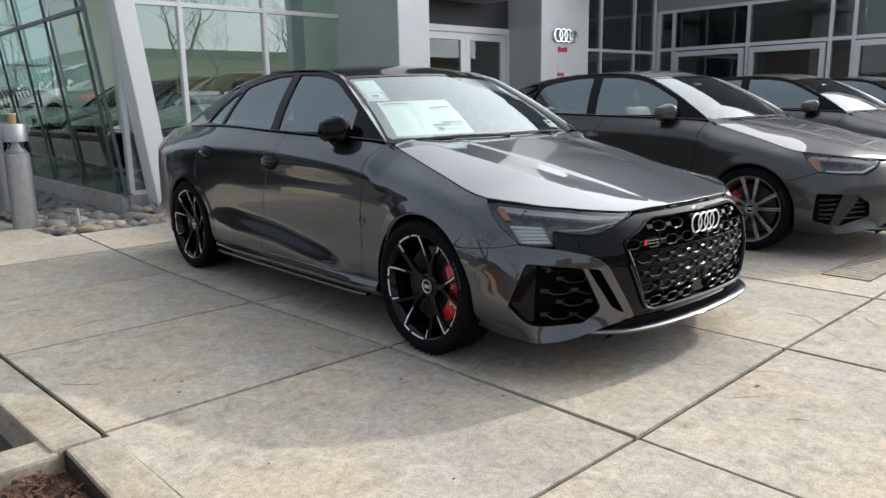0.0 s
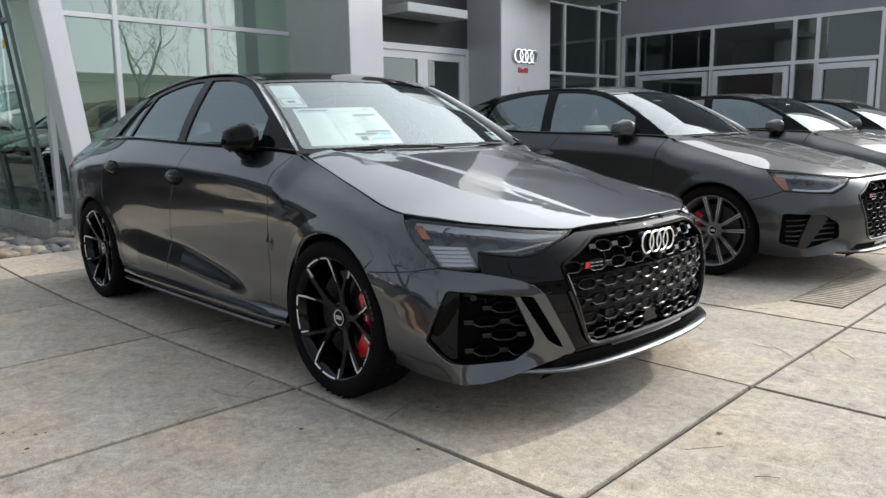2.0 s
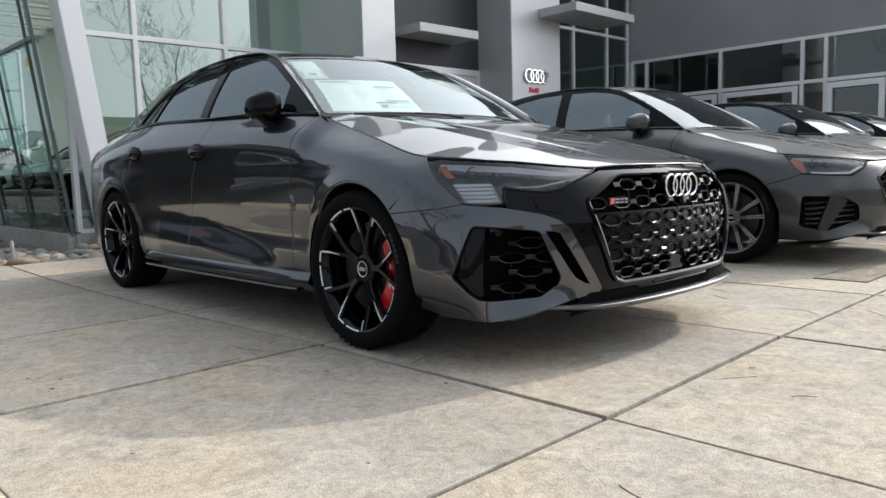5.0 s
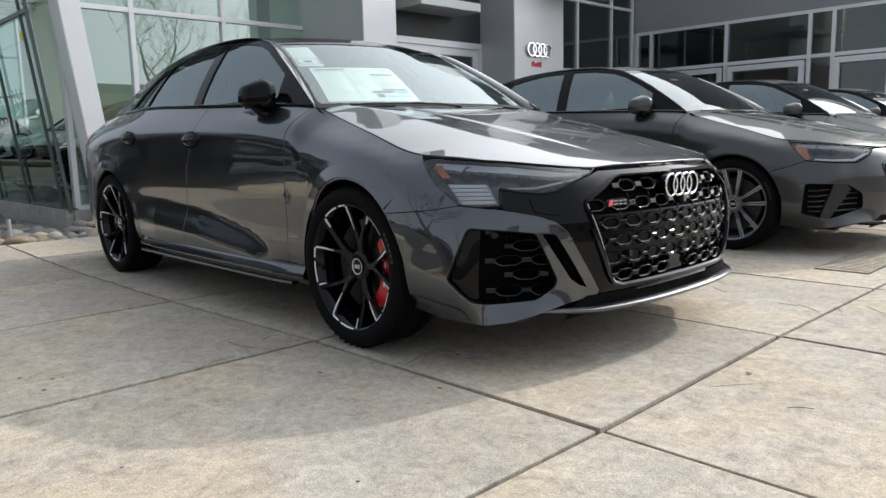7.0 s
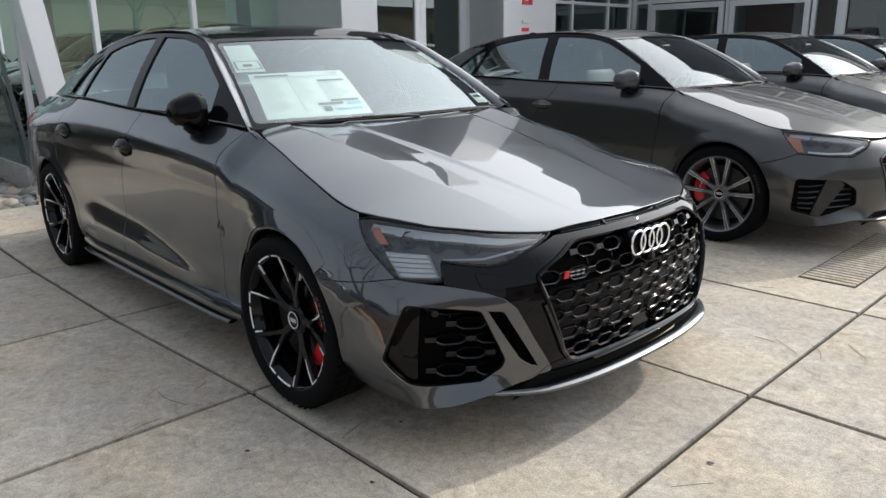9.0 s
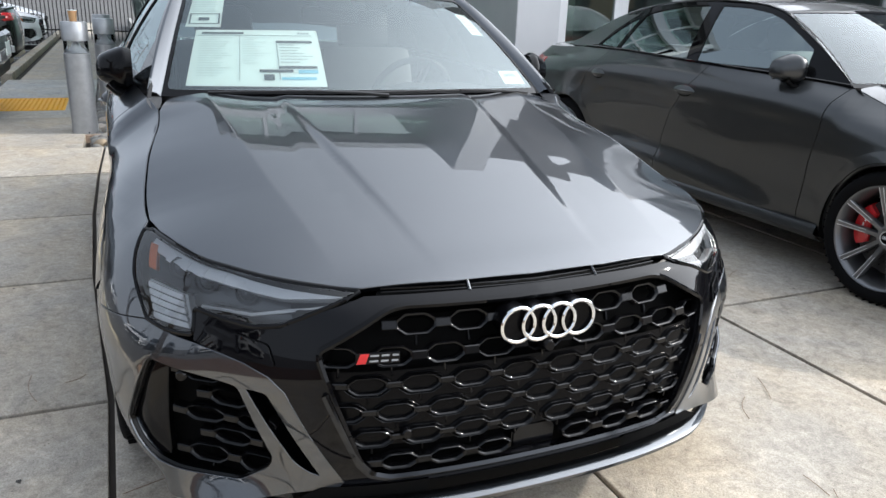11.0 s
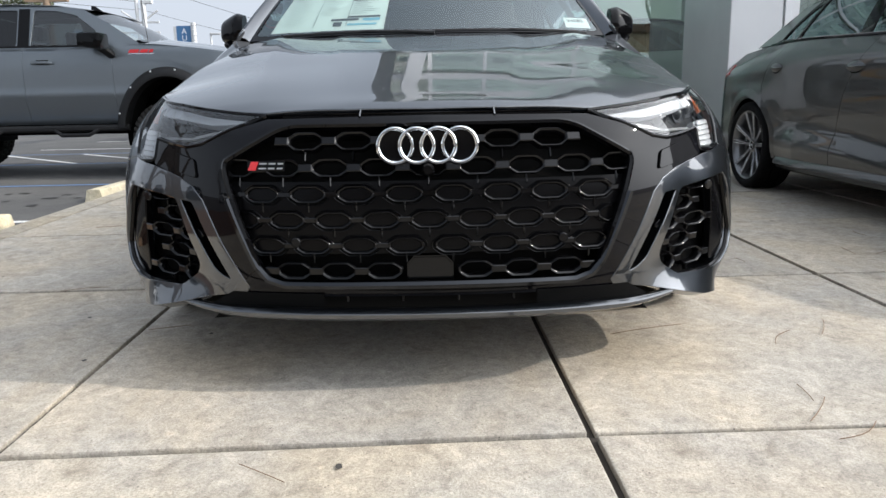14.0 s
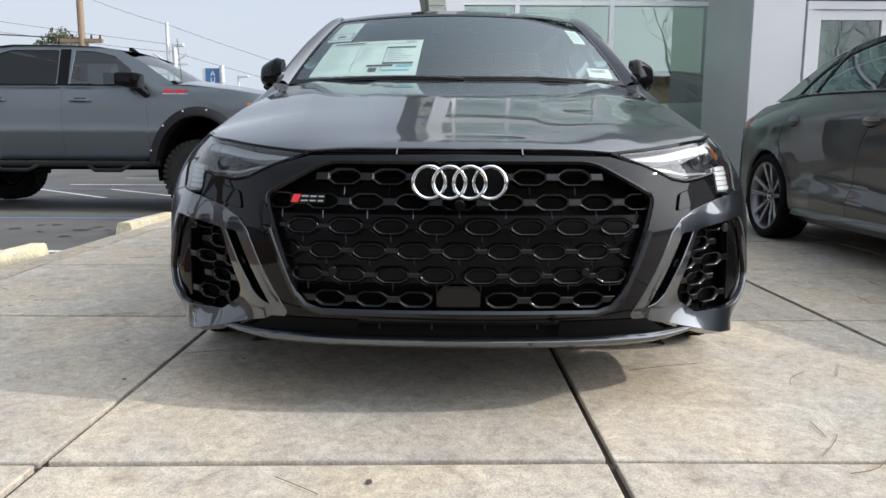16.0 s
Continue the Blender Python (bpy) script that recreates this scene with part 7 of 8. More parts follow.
            for k in range(40):
                m = Matrix.Rotation(k * math.tau / 40, 4, "Y")
                for j, (y0, y1) in enumerate(((-0.15, -0.08), (-0.06, 0.0), (0.01, 0.07), (0.085, 0.155))):
                    o = (j % 2) * 0.03
                    box(bm, (-0.026 + o, y0, 0.425), (0.020 + o, y1, 0.447), 0, m)
                box(bm, (-0.026, min(s * 0.13, s * 0.165), 0.385), (0.014, max(s * 0.13, s * 0.165), 0.436), 0, m)
            tr = part("tread_rubber", bm, OFFROAD, w)
            tagged(tr, kind="stuff")
            bm = bmesh.new()
            lathe(bm, [(0.25, s * 0.135), (0.238, s * 0.125), (0.225, s * 0.09), (0.220, 0), (0.220, s * -0.12)], 40)
            part("rim", bm, RUGGED, w, "matt black eight-spoke rim", True)
            for k in range(8):
                bm = bmesh.new()
                box(bm, (-0.024, min(s * 0.055, s * 0.085), 0.05), (0.024, max(s * 0.055, s * 0.085), 0.235), 0.008, Matrix.Rotation(k * math.tau / 8, 4, "Y"))
                part("spoke", bm, RUGGED, w)
            bm = bmesh.new()
            lathe(bm, [(0.0, s * 0.125), (0.05, s * 0.12), (0.06, s * 0.09), (0.095, s * 0.085), (0.10, s * 0.03), (0.22, s * 0.02)], 28)
            part("hub", bm, RUGGED, w, "", True)
        # step bar
        bm = bmesh.new()
        tube(bm, [(-0.50, s * 0.98, 0.545), (-0.62, s * 1.0, 0.540), (-2.5, s * 1.0, 0.540)], 0.042, 8)
        bar = part("step_bar", bm, RUGGED, t, "black tubular side step", True)
        for x0 in (-0.85, -1.98):
            bm = bmesh.new()
            tube(bm, [(x0, s * 1.02, 0.525), (x0 - 0.10, s * 1.07, 0.465), (x0 - 0.42, s * 1.07, 0.465), (x0 - 0.52, s * 1.02, 0.525)], 0.024, 8)
            part("foot_step", bm, RUGGED, bar, "", True)
        # mirror
        mir = new("door_mirror")
        mir.parent = t
        bm = bmesh.new()
        box(bm, (-0.88, min(s * 1.06, s * 1.30), 1.43), (-0.60, max(s * 1.06, s * 1.30), 1.62), 0.04)
        for v in bm.verts:
            if v.co.z < 1.53 and v.co.x < -0.75:
                v.co.z += 0.03
        part("mirror_housing", bm, GLOSS, mir, "black door mirror", True)
        bm = bmesh.new()
        tube(bm, [(-0.62, s * 0.98, 1.37), (-0.62, s * 1.05, 1.39), (-0.68, s * 1.14, 1.46)], 0.055, 8, flat=0.7)
        part("mirror_arm", bm, RUGGED, mir, "", True)
        # headlamp
        sheet("headlamp", truck_side, [(0.64, 1.285), (0.84, 1.268), (0.84, 1.205), (0.70, 1.21)], LAMPGREY, t, step=0.05, lift=0.008, rim=0.02, sides=(s,), out=(0, 1, 0))
        sheet("side_marker", truck_side, [(0.585, 1.285), (0.635, 1.285), (0.69, 1.205), (0.64, 1.205)], AMBER, t, step=0.05, lift=0.011, rim=0.02, sides=(s,), out=(0, 1, 0))
        sheet("grille_side", truck_side, [(0.74, 1.195), (0.845, 1.20), (0.845, 1.275), (0.99, 1.27), (1.0, 0.98), (0.84, 0.99)], GLOSS, t, step=0.05, lift=0.008, rim=0.02, sides=(s,), out=(0, 1, 0))
        # badge: red and silver slanted strokes
        bd = new("wing_badge")
        bd.parent = t
        for k, (x0, w0, mm) in enumerate(((-0.14, 0.045, RED), (-0.20, 0.09, RED), (-0.31, 0.11, RED), (-0.13, 0.30, CHROME))):
            bm = bmesh.new()
            lo, hi = (1.385, 1.395) if mm is CHROME else (1.402, 1.440)
            q = truck_side(np.array([x0, x0 - w0, x0 - w0 + 0.02, x0 + 0.02]), np.array([lo, lo, hi, hi]))
            q[:, 1] += 0.006
            bm.faces.new([bm.verts.new((p[0], s * p[1], p[2])) for p in q])
            part("badge_stroke", bm, mm, bd)
        part("headlamp", boxes(((0.62, min(s * 0.93, s * 0.988), 1.245), (0.82, max(s * 0.93, s * 0.988), 1.312)), bevel=0.012), LAMPGREY, t, "silver headlamp strip")
        part("side_marker", boxes(((0.535, min(s * 0.95, s * 0.995), 1.235), (0.60, max(s * 0.95, s * 0.995), 1.318)), bevel=0.01), AMBER, t, "amber side marker")
        part("wing_vent", boxes(((0.88, min(s * 0.93, s * 0.972), 1.02), (0.99, max(s * 0.93, s * 0.972), 1.20)), bevel=0.01), GLOSS, t)
    # bonnet, roof, screens
    def skin(nm, rows, material, label=""):
        V, F = [], []
        k = len(rows[0])
        for r in rows:
            V += r
        for i in range(len(rows) - 1):
            for j in range(k - 1):
                F.append((i * k + j, i * k + j + 1, (i + 1) * k + j + 1, (i + 1) * k + j))
        return add_mesh(nm, V, F, material, t, label)

    ys = np.linspace(-1, 1, 17)
    skin("bonnet", [[(x, y * w, z + h * (1 - y**4) + 0.028 * math.exp(-(((abs(y) - 0.36) / 0.17) ** 2))) for y in ys] for x, z, w, h in ((1.04, 1.24, 0.86, 0.02), (0.98, 1.30, 0.90, 0.03), (0.80, 1.385, 0.955, 0.04), (0.40, 1.445, 0.985, 0.05), (-0.12, 1.50, 0.99, 0.06), (-0.50, 1.50, 0.97, 0.07))], TRUCKPAINT)
    skin("windscreen", [[(x - 0.10 * y * y, y * w, z + 0.02 * (1 - y * y)) for y in ys] for x, z, w in ((-0.16, 1.53, 0.94), (-0.56, 1.75, 0.84), (-0.90, 1.915, 0.76))], glass("truck_windscreen_glass", (0.72, 0.80, 0.82), 4.2))
    skin("roof", [[(x, y * w, z + h * (1 - y**4)) for y in ys] for x, z, w, h in ((-0.88, 1.910, 0.79, 0.02), (-1.25, 1.960, 0.82, 0.03), (-1.7, 1.980, 0.83, 0.035), (-2.3, 1.980, 0.83, 0.035), (-2.62, 1.94, 0.85, 0.02))], TRUCKPAINT)
    skin("back_window", [[(x, y * w, z) for y in ys] for x, z, w in ((-2.62, 1.94, 0.85), (-2.68, 1.475, 0.98))], SMOKE)
    part("roof_fin", prism(bmesh.new(), [(-1.05, 1.96), (-1.22, 1.96), (-1.21, 2.05), (-1.17, 2.05)], 0.03), GLOSS, t)
    bm = bmesh.new()
    tube(bm, [(-0.20, -0.93, 1.50), (-0.24, -0.93, 2.05)], 0.004, 5)
    part("aerial", bm, SATIN, t)
    # front
    part("grille", boxes(((0.90, -0.62, 0.98), (1.04, 0.62, 1.235)), bevel=0.02), GLOSS, t, "black grille with horizontal bars")
    for z in (1.02, 1.09, 1.16, 1.225):
        part("grille_bar", boxes(((1.03, -0.78, z - 0.018), (1.075, 0.78, z + 0.018)), bevel=0.008), SATIN, t)
    for s in (1, -1):
        part("lamp_housing", boxes(((0.88, min(s * 0.62, s * 0.92), 1.00), (1.02, max(s * 0.62, s * 0.92), 1.25)), bevel=0.02), GLOSS, t)
        part("lamp_strip", boxes(((1.0, min(s * 0.60, s * 0.90), 1.17), (1.03, max(s * 0.60, s * 0.90), 1.225)), bevel=0.006), LAMPIN, t)
        part("fog_lamp", boxes(((1.10, min(s * 0.60, s * 0.72), 0.70), (1.135, max(s * 0.60, s * 0.72), 0.77)), bevel=0.006), LAMPIN, t)
    bm = bmesh.new()
    q = [(0.62, 0.99), (0.86, 0.985), (1.02, 0.88), (1.10, 0.59), (1.12, 0.0)]
    q = q + [(x, -y) for x, y in q[-2::-1]]
    rows = [[bm.verts.new((x + dx, y * k, z)) for x, y in q] for z, dx, k in ((0.965, -0.02, 1.0), (0.93, 0.02, 1.0), (0.80, 0.03, 1.0), (0.78, 0.02, 1.0), (0.66, 0.0, 0.99), (0.60, -0.06, 0.97))]
    for a, b in zip(rows, rows[1:]):
        for k in range(len(q) - 1):
            bm.faces.new((a[k], a[k + 1], b[k + 1], b[k]))
    part("front_bumper", bm, TRUCKPAINT, t)
    part("valance", boxes(((0.55, -0.88, 0.48), (1.05, 0.88, 0.64)), bevel=0.04), RUGGED, t)
    part("number_plate", boxes(((1.135, -0.16, 0.72), (1.15, 0.16, 0.86)), bevel=0.004), PAPER, t, "blank white number plate")
    part("frame_rail", boxes(((-4.6, -0.55, 0.45), (0.7, 0.55, 0.72)), ((-4.70, -0.98, 0.72), (-2.7, 0.98, 0.86)), ((-2.55, -0.95, 0.62), (-0.55, 0.95, 0.75)), ((-0.55, -0.5, 0.7), (0.85, 0.5, 1.2)), bevel=0.02), VOID, t)
    for y in (-0.45, 0.45):
        seat = new("front_seat")
        seat.parent = t
        part("seat_back", boxes(((-1.75, y - 0.26, 0.9), (-1.58, y + 0.26, 1.55)), bevel=0.05), SEAT, seat, "", True)
        part("headrest", boxes(((-1.74, y - 0.14, 1.58), (-1.63, y + 0.14, 1.76)), bevel=0.04), SEAT, seat, "", True)
    part("dashboard", boxes(((-0.95, -0.9, 1.2), (-0.55, 0.9, 1.46)), bevel=0.05), DASH, t, "", True)
    return t


truck = pickup()
for ob in truck.children:
    if not ob.name.startswith("wheel."):
        if ob.name != "wheel":
            ob.location.z += 0.05
truck.matrix_basis = Matrix.Translation((-7.60, -3.10, lot_z(-6.6) + 0.002)) @ Matrix.Rotation(radians(90), 4, "Z") @ Matrix.Diagonal((1.03, 1.03, 1.03, 1))
# ---- other parked cars ----
SUVBLACK = paint("black_paint", (0.012, 0.012, 0.013))
SUVWHITE = mat("white_car_paint", (0.72, 0.73, 0.74), 0.3, 0, 1.0)
suv = saloon("parked_suv", "black SUV with red tail lamps parked across the car park", dict(paint=SUVBLACK, rs=False, rim=RIMGREY, mesh=MESHBLACK, longer=0.16, wheel=dict(kind="v", turn=0)))
suv.scale = (1.0, 1.03, 1.17)
suv.matrix_basis = pose(-16.7, -6.35, lot_z(-16), 0, 0, -90) @ Matrix.Diagonal((1.0, 1.03, 1.17, 1))
white = saloon("white_suv", "white SUV parked across the car park", dict(paint=SUVWHITE, rs=False, rim=RIMGREY, mesh=MESHBLACK, longer=0.16, wheel=dict(kind="v", turn=0)))
white.matrix_basis = pose(-22.5, -3.5, lot_z(-22), 0, 0, 90) @ Matrix.Diagonal((1.0, 1.03, 1.17, 1))
for src, x, y, r in ((white, -4.6, -13.5, 90), (suv, -1.9, -13.5, 90), (white, -9.8, -13.4, 90), (white, -26.0, -3.6, 90), (suv, 0.9, -13.6, 90), (white, 6.4, -13.4, 90)):
    c = copy_thing(src, pose(x, y, lot_z(x), 0, 0, r))
# cars in the showroom
for src, x, y, r, text in ((white, -7.75, 1.35, -80, "white car on show behind the glass wall"), (suv, -10.6, 1.6, -75, "black car on show behind the glass wall"), (suv, -13.4, 1.8, -80, "black car on show behind the glass wall"), (white, -17.5, 2.4, 20, "white car on show behind the glass wall")):
    c = copy_thing(src, pose(x, y, 0.035, 0, 0, r))
    tagged(c, text)
note = part("paper_note", boxes(((-6.60, -0.243, 1.965), (-6.52, -0.240, 2.055))), mat("yellow_note_paper", (0.75, 0.50, 0.04), 0.8))
tagged(note, "small yellow paper note stuck on the glass wall", "note")
# ---- bollards, posts, stones ----
GALV = mat("silver_painted_metal", (0.40, 0.41, 0.42), 0.42, 0.6)
to(GALV, "Base Color", ramp(GALV, noise_tex(GALV, 14, 4), [(0.3, (0.36, 0.37, 0.38)), (0.7, (0.44, 0.45, 0.46))]))
CLEAR = glass("clear_plastic", (0.85, 0.87, 0.88), 1.45)
CARD = mat("kraft_paper_cup", (0.52, 0.30, 0.14), 0.8)


def bollard():
    b = thing("bollard_light", "silver metal bollard light with clear lens beside the stones", "bollard", group="bollards along the pavement")
    bm = bmesh.new()
    lathe(bm, [(0.0, 0.0), (0.118, 0.0), (0.118, 0.80), (0.112, 0.805), (0.0, 0.805)], 40, axis="z")
    part("post", bm, GALV, b, "", True)
    bm = bmesh.new()
    lathe(bm, [(0.110, 0.80), (0.110, 0.925)], 40, axis="z")
    part("lens", bm, CLEAR, b, "clear lens ring", True)
    bm = bmesh.new()
    lathe(bm, [(0.095, 0.808), (0.045, 0.86), (0.018, 0.92), (0.0, 0.925)], 32, axis="z")
    part("reflector", bm, mat("bright_reflector", (0.85, 0.86, 0.87), 0.45, 0.3), b, "polished cone reflector", True)
    bm = bmesh.new()
    lathe(bm, [(0.0, 0.92), (0.118, 0.92), (0.118, 1.085), (0.110, 1.095), (0.0, 1.098)], 40, axis="z")
    part("cap", bm, GALV, b, "", True)
    for a in (0.3, 2.4, 4.5):
        bm = bmesh.new()
        lathe(bm, [(0.007, -0.003), (0.007, 0.003), (0.0, 0.003)], 8, axis="z", m=Matrix.Translation((0.118 * math.cos(a), 0.118 * math.sin(a), 0.045)) @ Matrix.Rotation(radians(90), 4, "Y") @ Matrix.Rotation(-a, 4, "X"))
        part("screw", bm, VOID, b)
    return b


bol = bollard()
bol.matrix_basis = pose(-5.95, -1.165, -0.075)
for x, y in ((-7.75, -0.92), (-9.6, -0.95)):
    copy_thing(bol, pose(x, y, -0.09))
bm = bmesh.new()
box(bm, (-6.09, -1.30, -0.3), (-5.80, -1.02, -0.045), 0.01)
tagged(part("footing", bm, concrete("rough_footing", (0.34, 0.26, 0.20), (0.24, 0.19, 0.16))), "rough brown concrete footing under the bollard", "footing", kind="structure")
cup = thing("paper_cup", "brown paper cup standing on the bollard", "cup", pose(-5.95, -1.165, 1.022))
bm = bmesh.new()
lathe(bm, [(0.0, 0.0), (0.030, 0.0), (0.042, 0.10), (0.040, 0.10), (0.029, 0.006)], 28, axis="z")
part("cup_body", bm, CARD, cup, "", True)
bm = bmesh.new()
tube(bm, [(0.0415 * math.cos(a), 0.0415 * math.sin(a), 0.10) for a in np.linspace(0, math.tau, 28, False)], 0.003, 6, True)
part("rim", bm, PAPER, cup, "", True)
for x, y, h, r, ln in ((-5.30, -0.93, 0.12, 0.013, -4), (-5.26, -0.85, 0.19, 0.018, -6)):
    bm = bmesh.new()
    tube(bm, [(0, 0, -0.1), (0, 0, h)], r, 10)
    st = part("metal_stake", bm, GALV, None, "", True)
    st.matrix_basis = pose(x, y, 0, 0, ln, 0)
    tagged(st, "thin galvanised stake standing in the stones", "stake")

ROCK = mat("river_rock", (0.3, 0.28, 0.25), 0.75)
_n, _l, _b = nodes(ROCK)
_i = _n.new("ShaderNodeObjectInfo")
_c = ramp(ROCK, _i.outputs["Random"], [(0.0, (0.11, 0.11, 0.11)), (0.25, (0.22, 0.215, 0.20)), (0.45, (0.30, 0.235, 0.155)), (0.62, (0.17, 0.18, 0.185)), (0.8, (0.38, 0.35, 0.31)), (1.0, (0.22, 0.155, 0.105))])
_c = mixed(ROCK, _c, ramp(ROCK, noise_tex(ROCK, 14, 5, 0.6), [(0.3, (0.65, 0.63, 0.6)), (0.7, (1.15, 1.13, 1.1))]), 0.8, "MULTIPLY")
to(ROCK, "Base Color", _c)
bump(ROCK, noise_tex(ROCK, 60, 4), 0.3, 0.004)
SOIL = mat("grey_gravel_soil", (0.10, 0.09, 0.08), 0.95)
bed = tagged(part("stone_bed", boxes(((-30, -1.115, LOT - 0.2), (-5.4, -0.04, -0.12)), ((-5.4, -1.115, LOT - 0.2), (-4.87, -0.04, -0.06)), ((-6.24, -0.04, LOT - 0.2), (-4.87, 3.15, -0.06))), SOIL), "bed of mixed river stones below the glass wall", "stone bed", kind="structure")
rng = random.Random(11)
stone_meshes = []
for k in range(9):
    bm = bmesh.new()
    bmesh.ops.create_icosphere(bm, subdivisions=2, radius=1)
    o = Vector((k * 7.1, k * 3.3, 1.7))
    sx, sy, sz = rng.uniform(0.9, 1.35), rng.uniform(0.7, 1.0), rng.uniform(0.45, 0.75)
    for v in bm.verts:
        d = 1 + 0.28 * noise.noise(v.co * 0.9 + o) + 0.10 * noise.noise(v.co * 2.2 + o)
        v.co = Vector((v.co.x * sx, v.co.y * sy, v.co.z * sz)) * d
    me = bpy.data.meshes.new("stone")
    bm.to_mesh(me)
    bm.free()
    me.polygons.foreach_set("use_smooth", [True] * len(me.polygons))
    me.materials.append(ROCK)
    stone_meshes.append(me)


def stone_at(x, y, z, s):
    return Matrix.Translation((x, y, z)) @ Euler((rng.uniform(-0.3, 0.3), rng.uniform(-0.3, 0.3), rng.uniform(0, 6.3))).to_matrix().to_4x4() @ Matrix.Diagonal((s, s, s, 1))


near = []
for gx in np.arange(-6.9, -4.9, 0.125):
    for gy in np.arange(-1.05, 3.1, 0.125):
        if gy > -0.06 and gx < -6.2:
            continue
        near.append((gx + rng.uniform(-0.05, 0.05), gy + rng.uniform(-0.05, 0.05)))
near.sort(key=lambda p: (p[1] > 1.0, p[0] < -6.3))
for k, (x, y) in enumerate(near[:290]):
    s = rng.choice((0.05, 0.06, 0.07, 0.08, 0.095, 0.12))
    ob = new("stone", stone_meshes[k % 9])
    ob.parent = bed
    ob.matrix_basis = stone_at(min(x, -4.90 - s * 0.7), max(min(y, 3.1), -1.08 + s * 0.6), -0.055 - (0.06 if x < -5.4 and y < -0.04 else 0) + s * 0.35 + rng.uniform(0, 0.03), s)
bm = bmesh.new()
rest = near[290:] + [(rng.uniform(-14, -6.9), rng.uniform(-1.06, -0.08)) for _ in range(900)] + [(rng.uniform(-6.9, -4.9), rng.uniform(-1.05, -0.08)) for _ in range(160)]
for k, (x, y) in enumerate(rest):
    s = rng.uniform(0.045, 0.085)
    tmp = stone_meshes[k % 9].copy()
    tmp.transform(stone_at(min(x, -4.90 - s * 0.7), max(y, -1.08 + s * 0.6), -0.06 - (0.06 if x < -5.4 and y < -0.04 else 0) + s * 0.3, s))
    bm.from_mesh(tmp)
    bpy.data.meshes.remove(tmp)
more = part("small_stones", bm, ROCK, bed, "", True)
tagged(more, kind="stuff")
boulder = new("boulder", stone_meshes[3])
boulder.data = stone_meshes[3].copy()
OCHRE = mat("ochre_sandstone", (0.46, 0.29, 0.18), 0.85)
bump(OCHRE, noise_tex(OCHRE, 25, 5), 0.5, 0.01)
boulder.data.materials.clear()
boulder.data.materials.append(OCHRE)
boulder.matrix_basis = pose(0.10, -2.83, -0.06, 0, 0, 40) @ Matrix.Diagonal((0.25, 0.22, 0.17, 1))
tagged(boulder, "ochre sandstone boulder half sunk in the mulch", "boulder")

# ---- litter on the slabs ----
TWIG = mat("dry_pine_needle", (0.19, 0.12, 0.075), 0.9)
rng = random.Random(21)
for k in range(22):
    x, y = rng.uniform(-2.2, 2.6), rng.uniform(-2.2, 2.4)
    if abs(y) < 0.8 and x < 0.8:
        y = rng.choice((-1, 1)) * rng.uniform(1.0, 2.2)
    a, l, bend = rng.uniform(0, 6.3), rng.uniform(0.03, 0.085), rng.uniform(-0.6, 0.6)
    pts = []
    for j in range(5):
        t = j / 4
        pts.append((x + l * 2 * (t - 0.5) * math.cos(a + bend * t), y + l * 2 * (t - 0.5) * math.sin(a + bend * t), 0.0035))
    bm = bmesh.new()
    tube(bm, pts, 0.0010, 5)
    tagged(part("pine_needle", bm, TWIG), "dry brown pine needle lying on the slabs", "needle", "needles on the slabs")
for x0, y0, x1, y1 in ((-0.48, -1.21, -0.28, -1.18), (-0.2, -1.47, -0.25, -1.3), (1.5, -0.44, 1.56, -0.4), (1.15, 1.0, 1.23, 0.87), (0.93, 0.93, 1.03, 0.92), (1.26, 1.12, 1.36, 1.01), (0.5, 0.56, 0.42, 0.81), (0.63, 1.02, 0.51, 1.12), (-0.84, -2.27, -0.72, -2.15), (0.33, -0.93, 0.29, -0.8), (1.46, -1.32, 1.57, -1.35)):
    bend = rng.uniform(-0.15, 0.15)
    bm = bmesh.new()
    tube(bm, [(x0 + (x1 - x0) * t - (y1 - y0) * bend * math.sin(3.14 * t), y0 + (y1 - y0) * t + (x1 - x0) * bend * math.sin(3.14 * t), 0.0030) for t in np.linspace(0, 1, 6)], 0.0010, 5)
    tagged(part("pine_needle", bm, TWIG), "dry brown pine needle lying on the slabs", "needle", "needles on the slabs")
GUM = mat("dark_stain", (0.05, 0.045, 0.04), 0.8)
_spots = ((-0.52, -2.05), (-0.59, -1.96), (-0.57, -1.93), (-0.49, -1.88), (-0.48, -1.85), (-0.38, -1.94), (-0.35, -1.96), (-1.06, -1.92), (-1.72, -1.41), (1.28, -0.2))
for x, y in list(_spots) + [(rng.uniform(-2.2, 2.6), rng.uniform(-2.2, 2.4)) for k in range(18)]:
    r = rng.uniform(0.004, 0.011)
    bm = bmesh.new()
    vs = [bm.verts.new((x + r * math.cos(q) * rng.uniform(0.6, 1.3), y + r * math.sin(q) * rng.uniform(0.5, 1.0), 0.0028)) for q in np.linspace(0, math.tau, 11, False)]
    bm.faces.new(vs)
    tagged(part("gum_spot", bm, GUM), "dark gum spot trodden into the slab", "stain", "gum spots on the slabs", "structure")

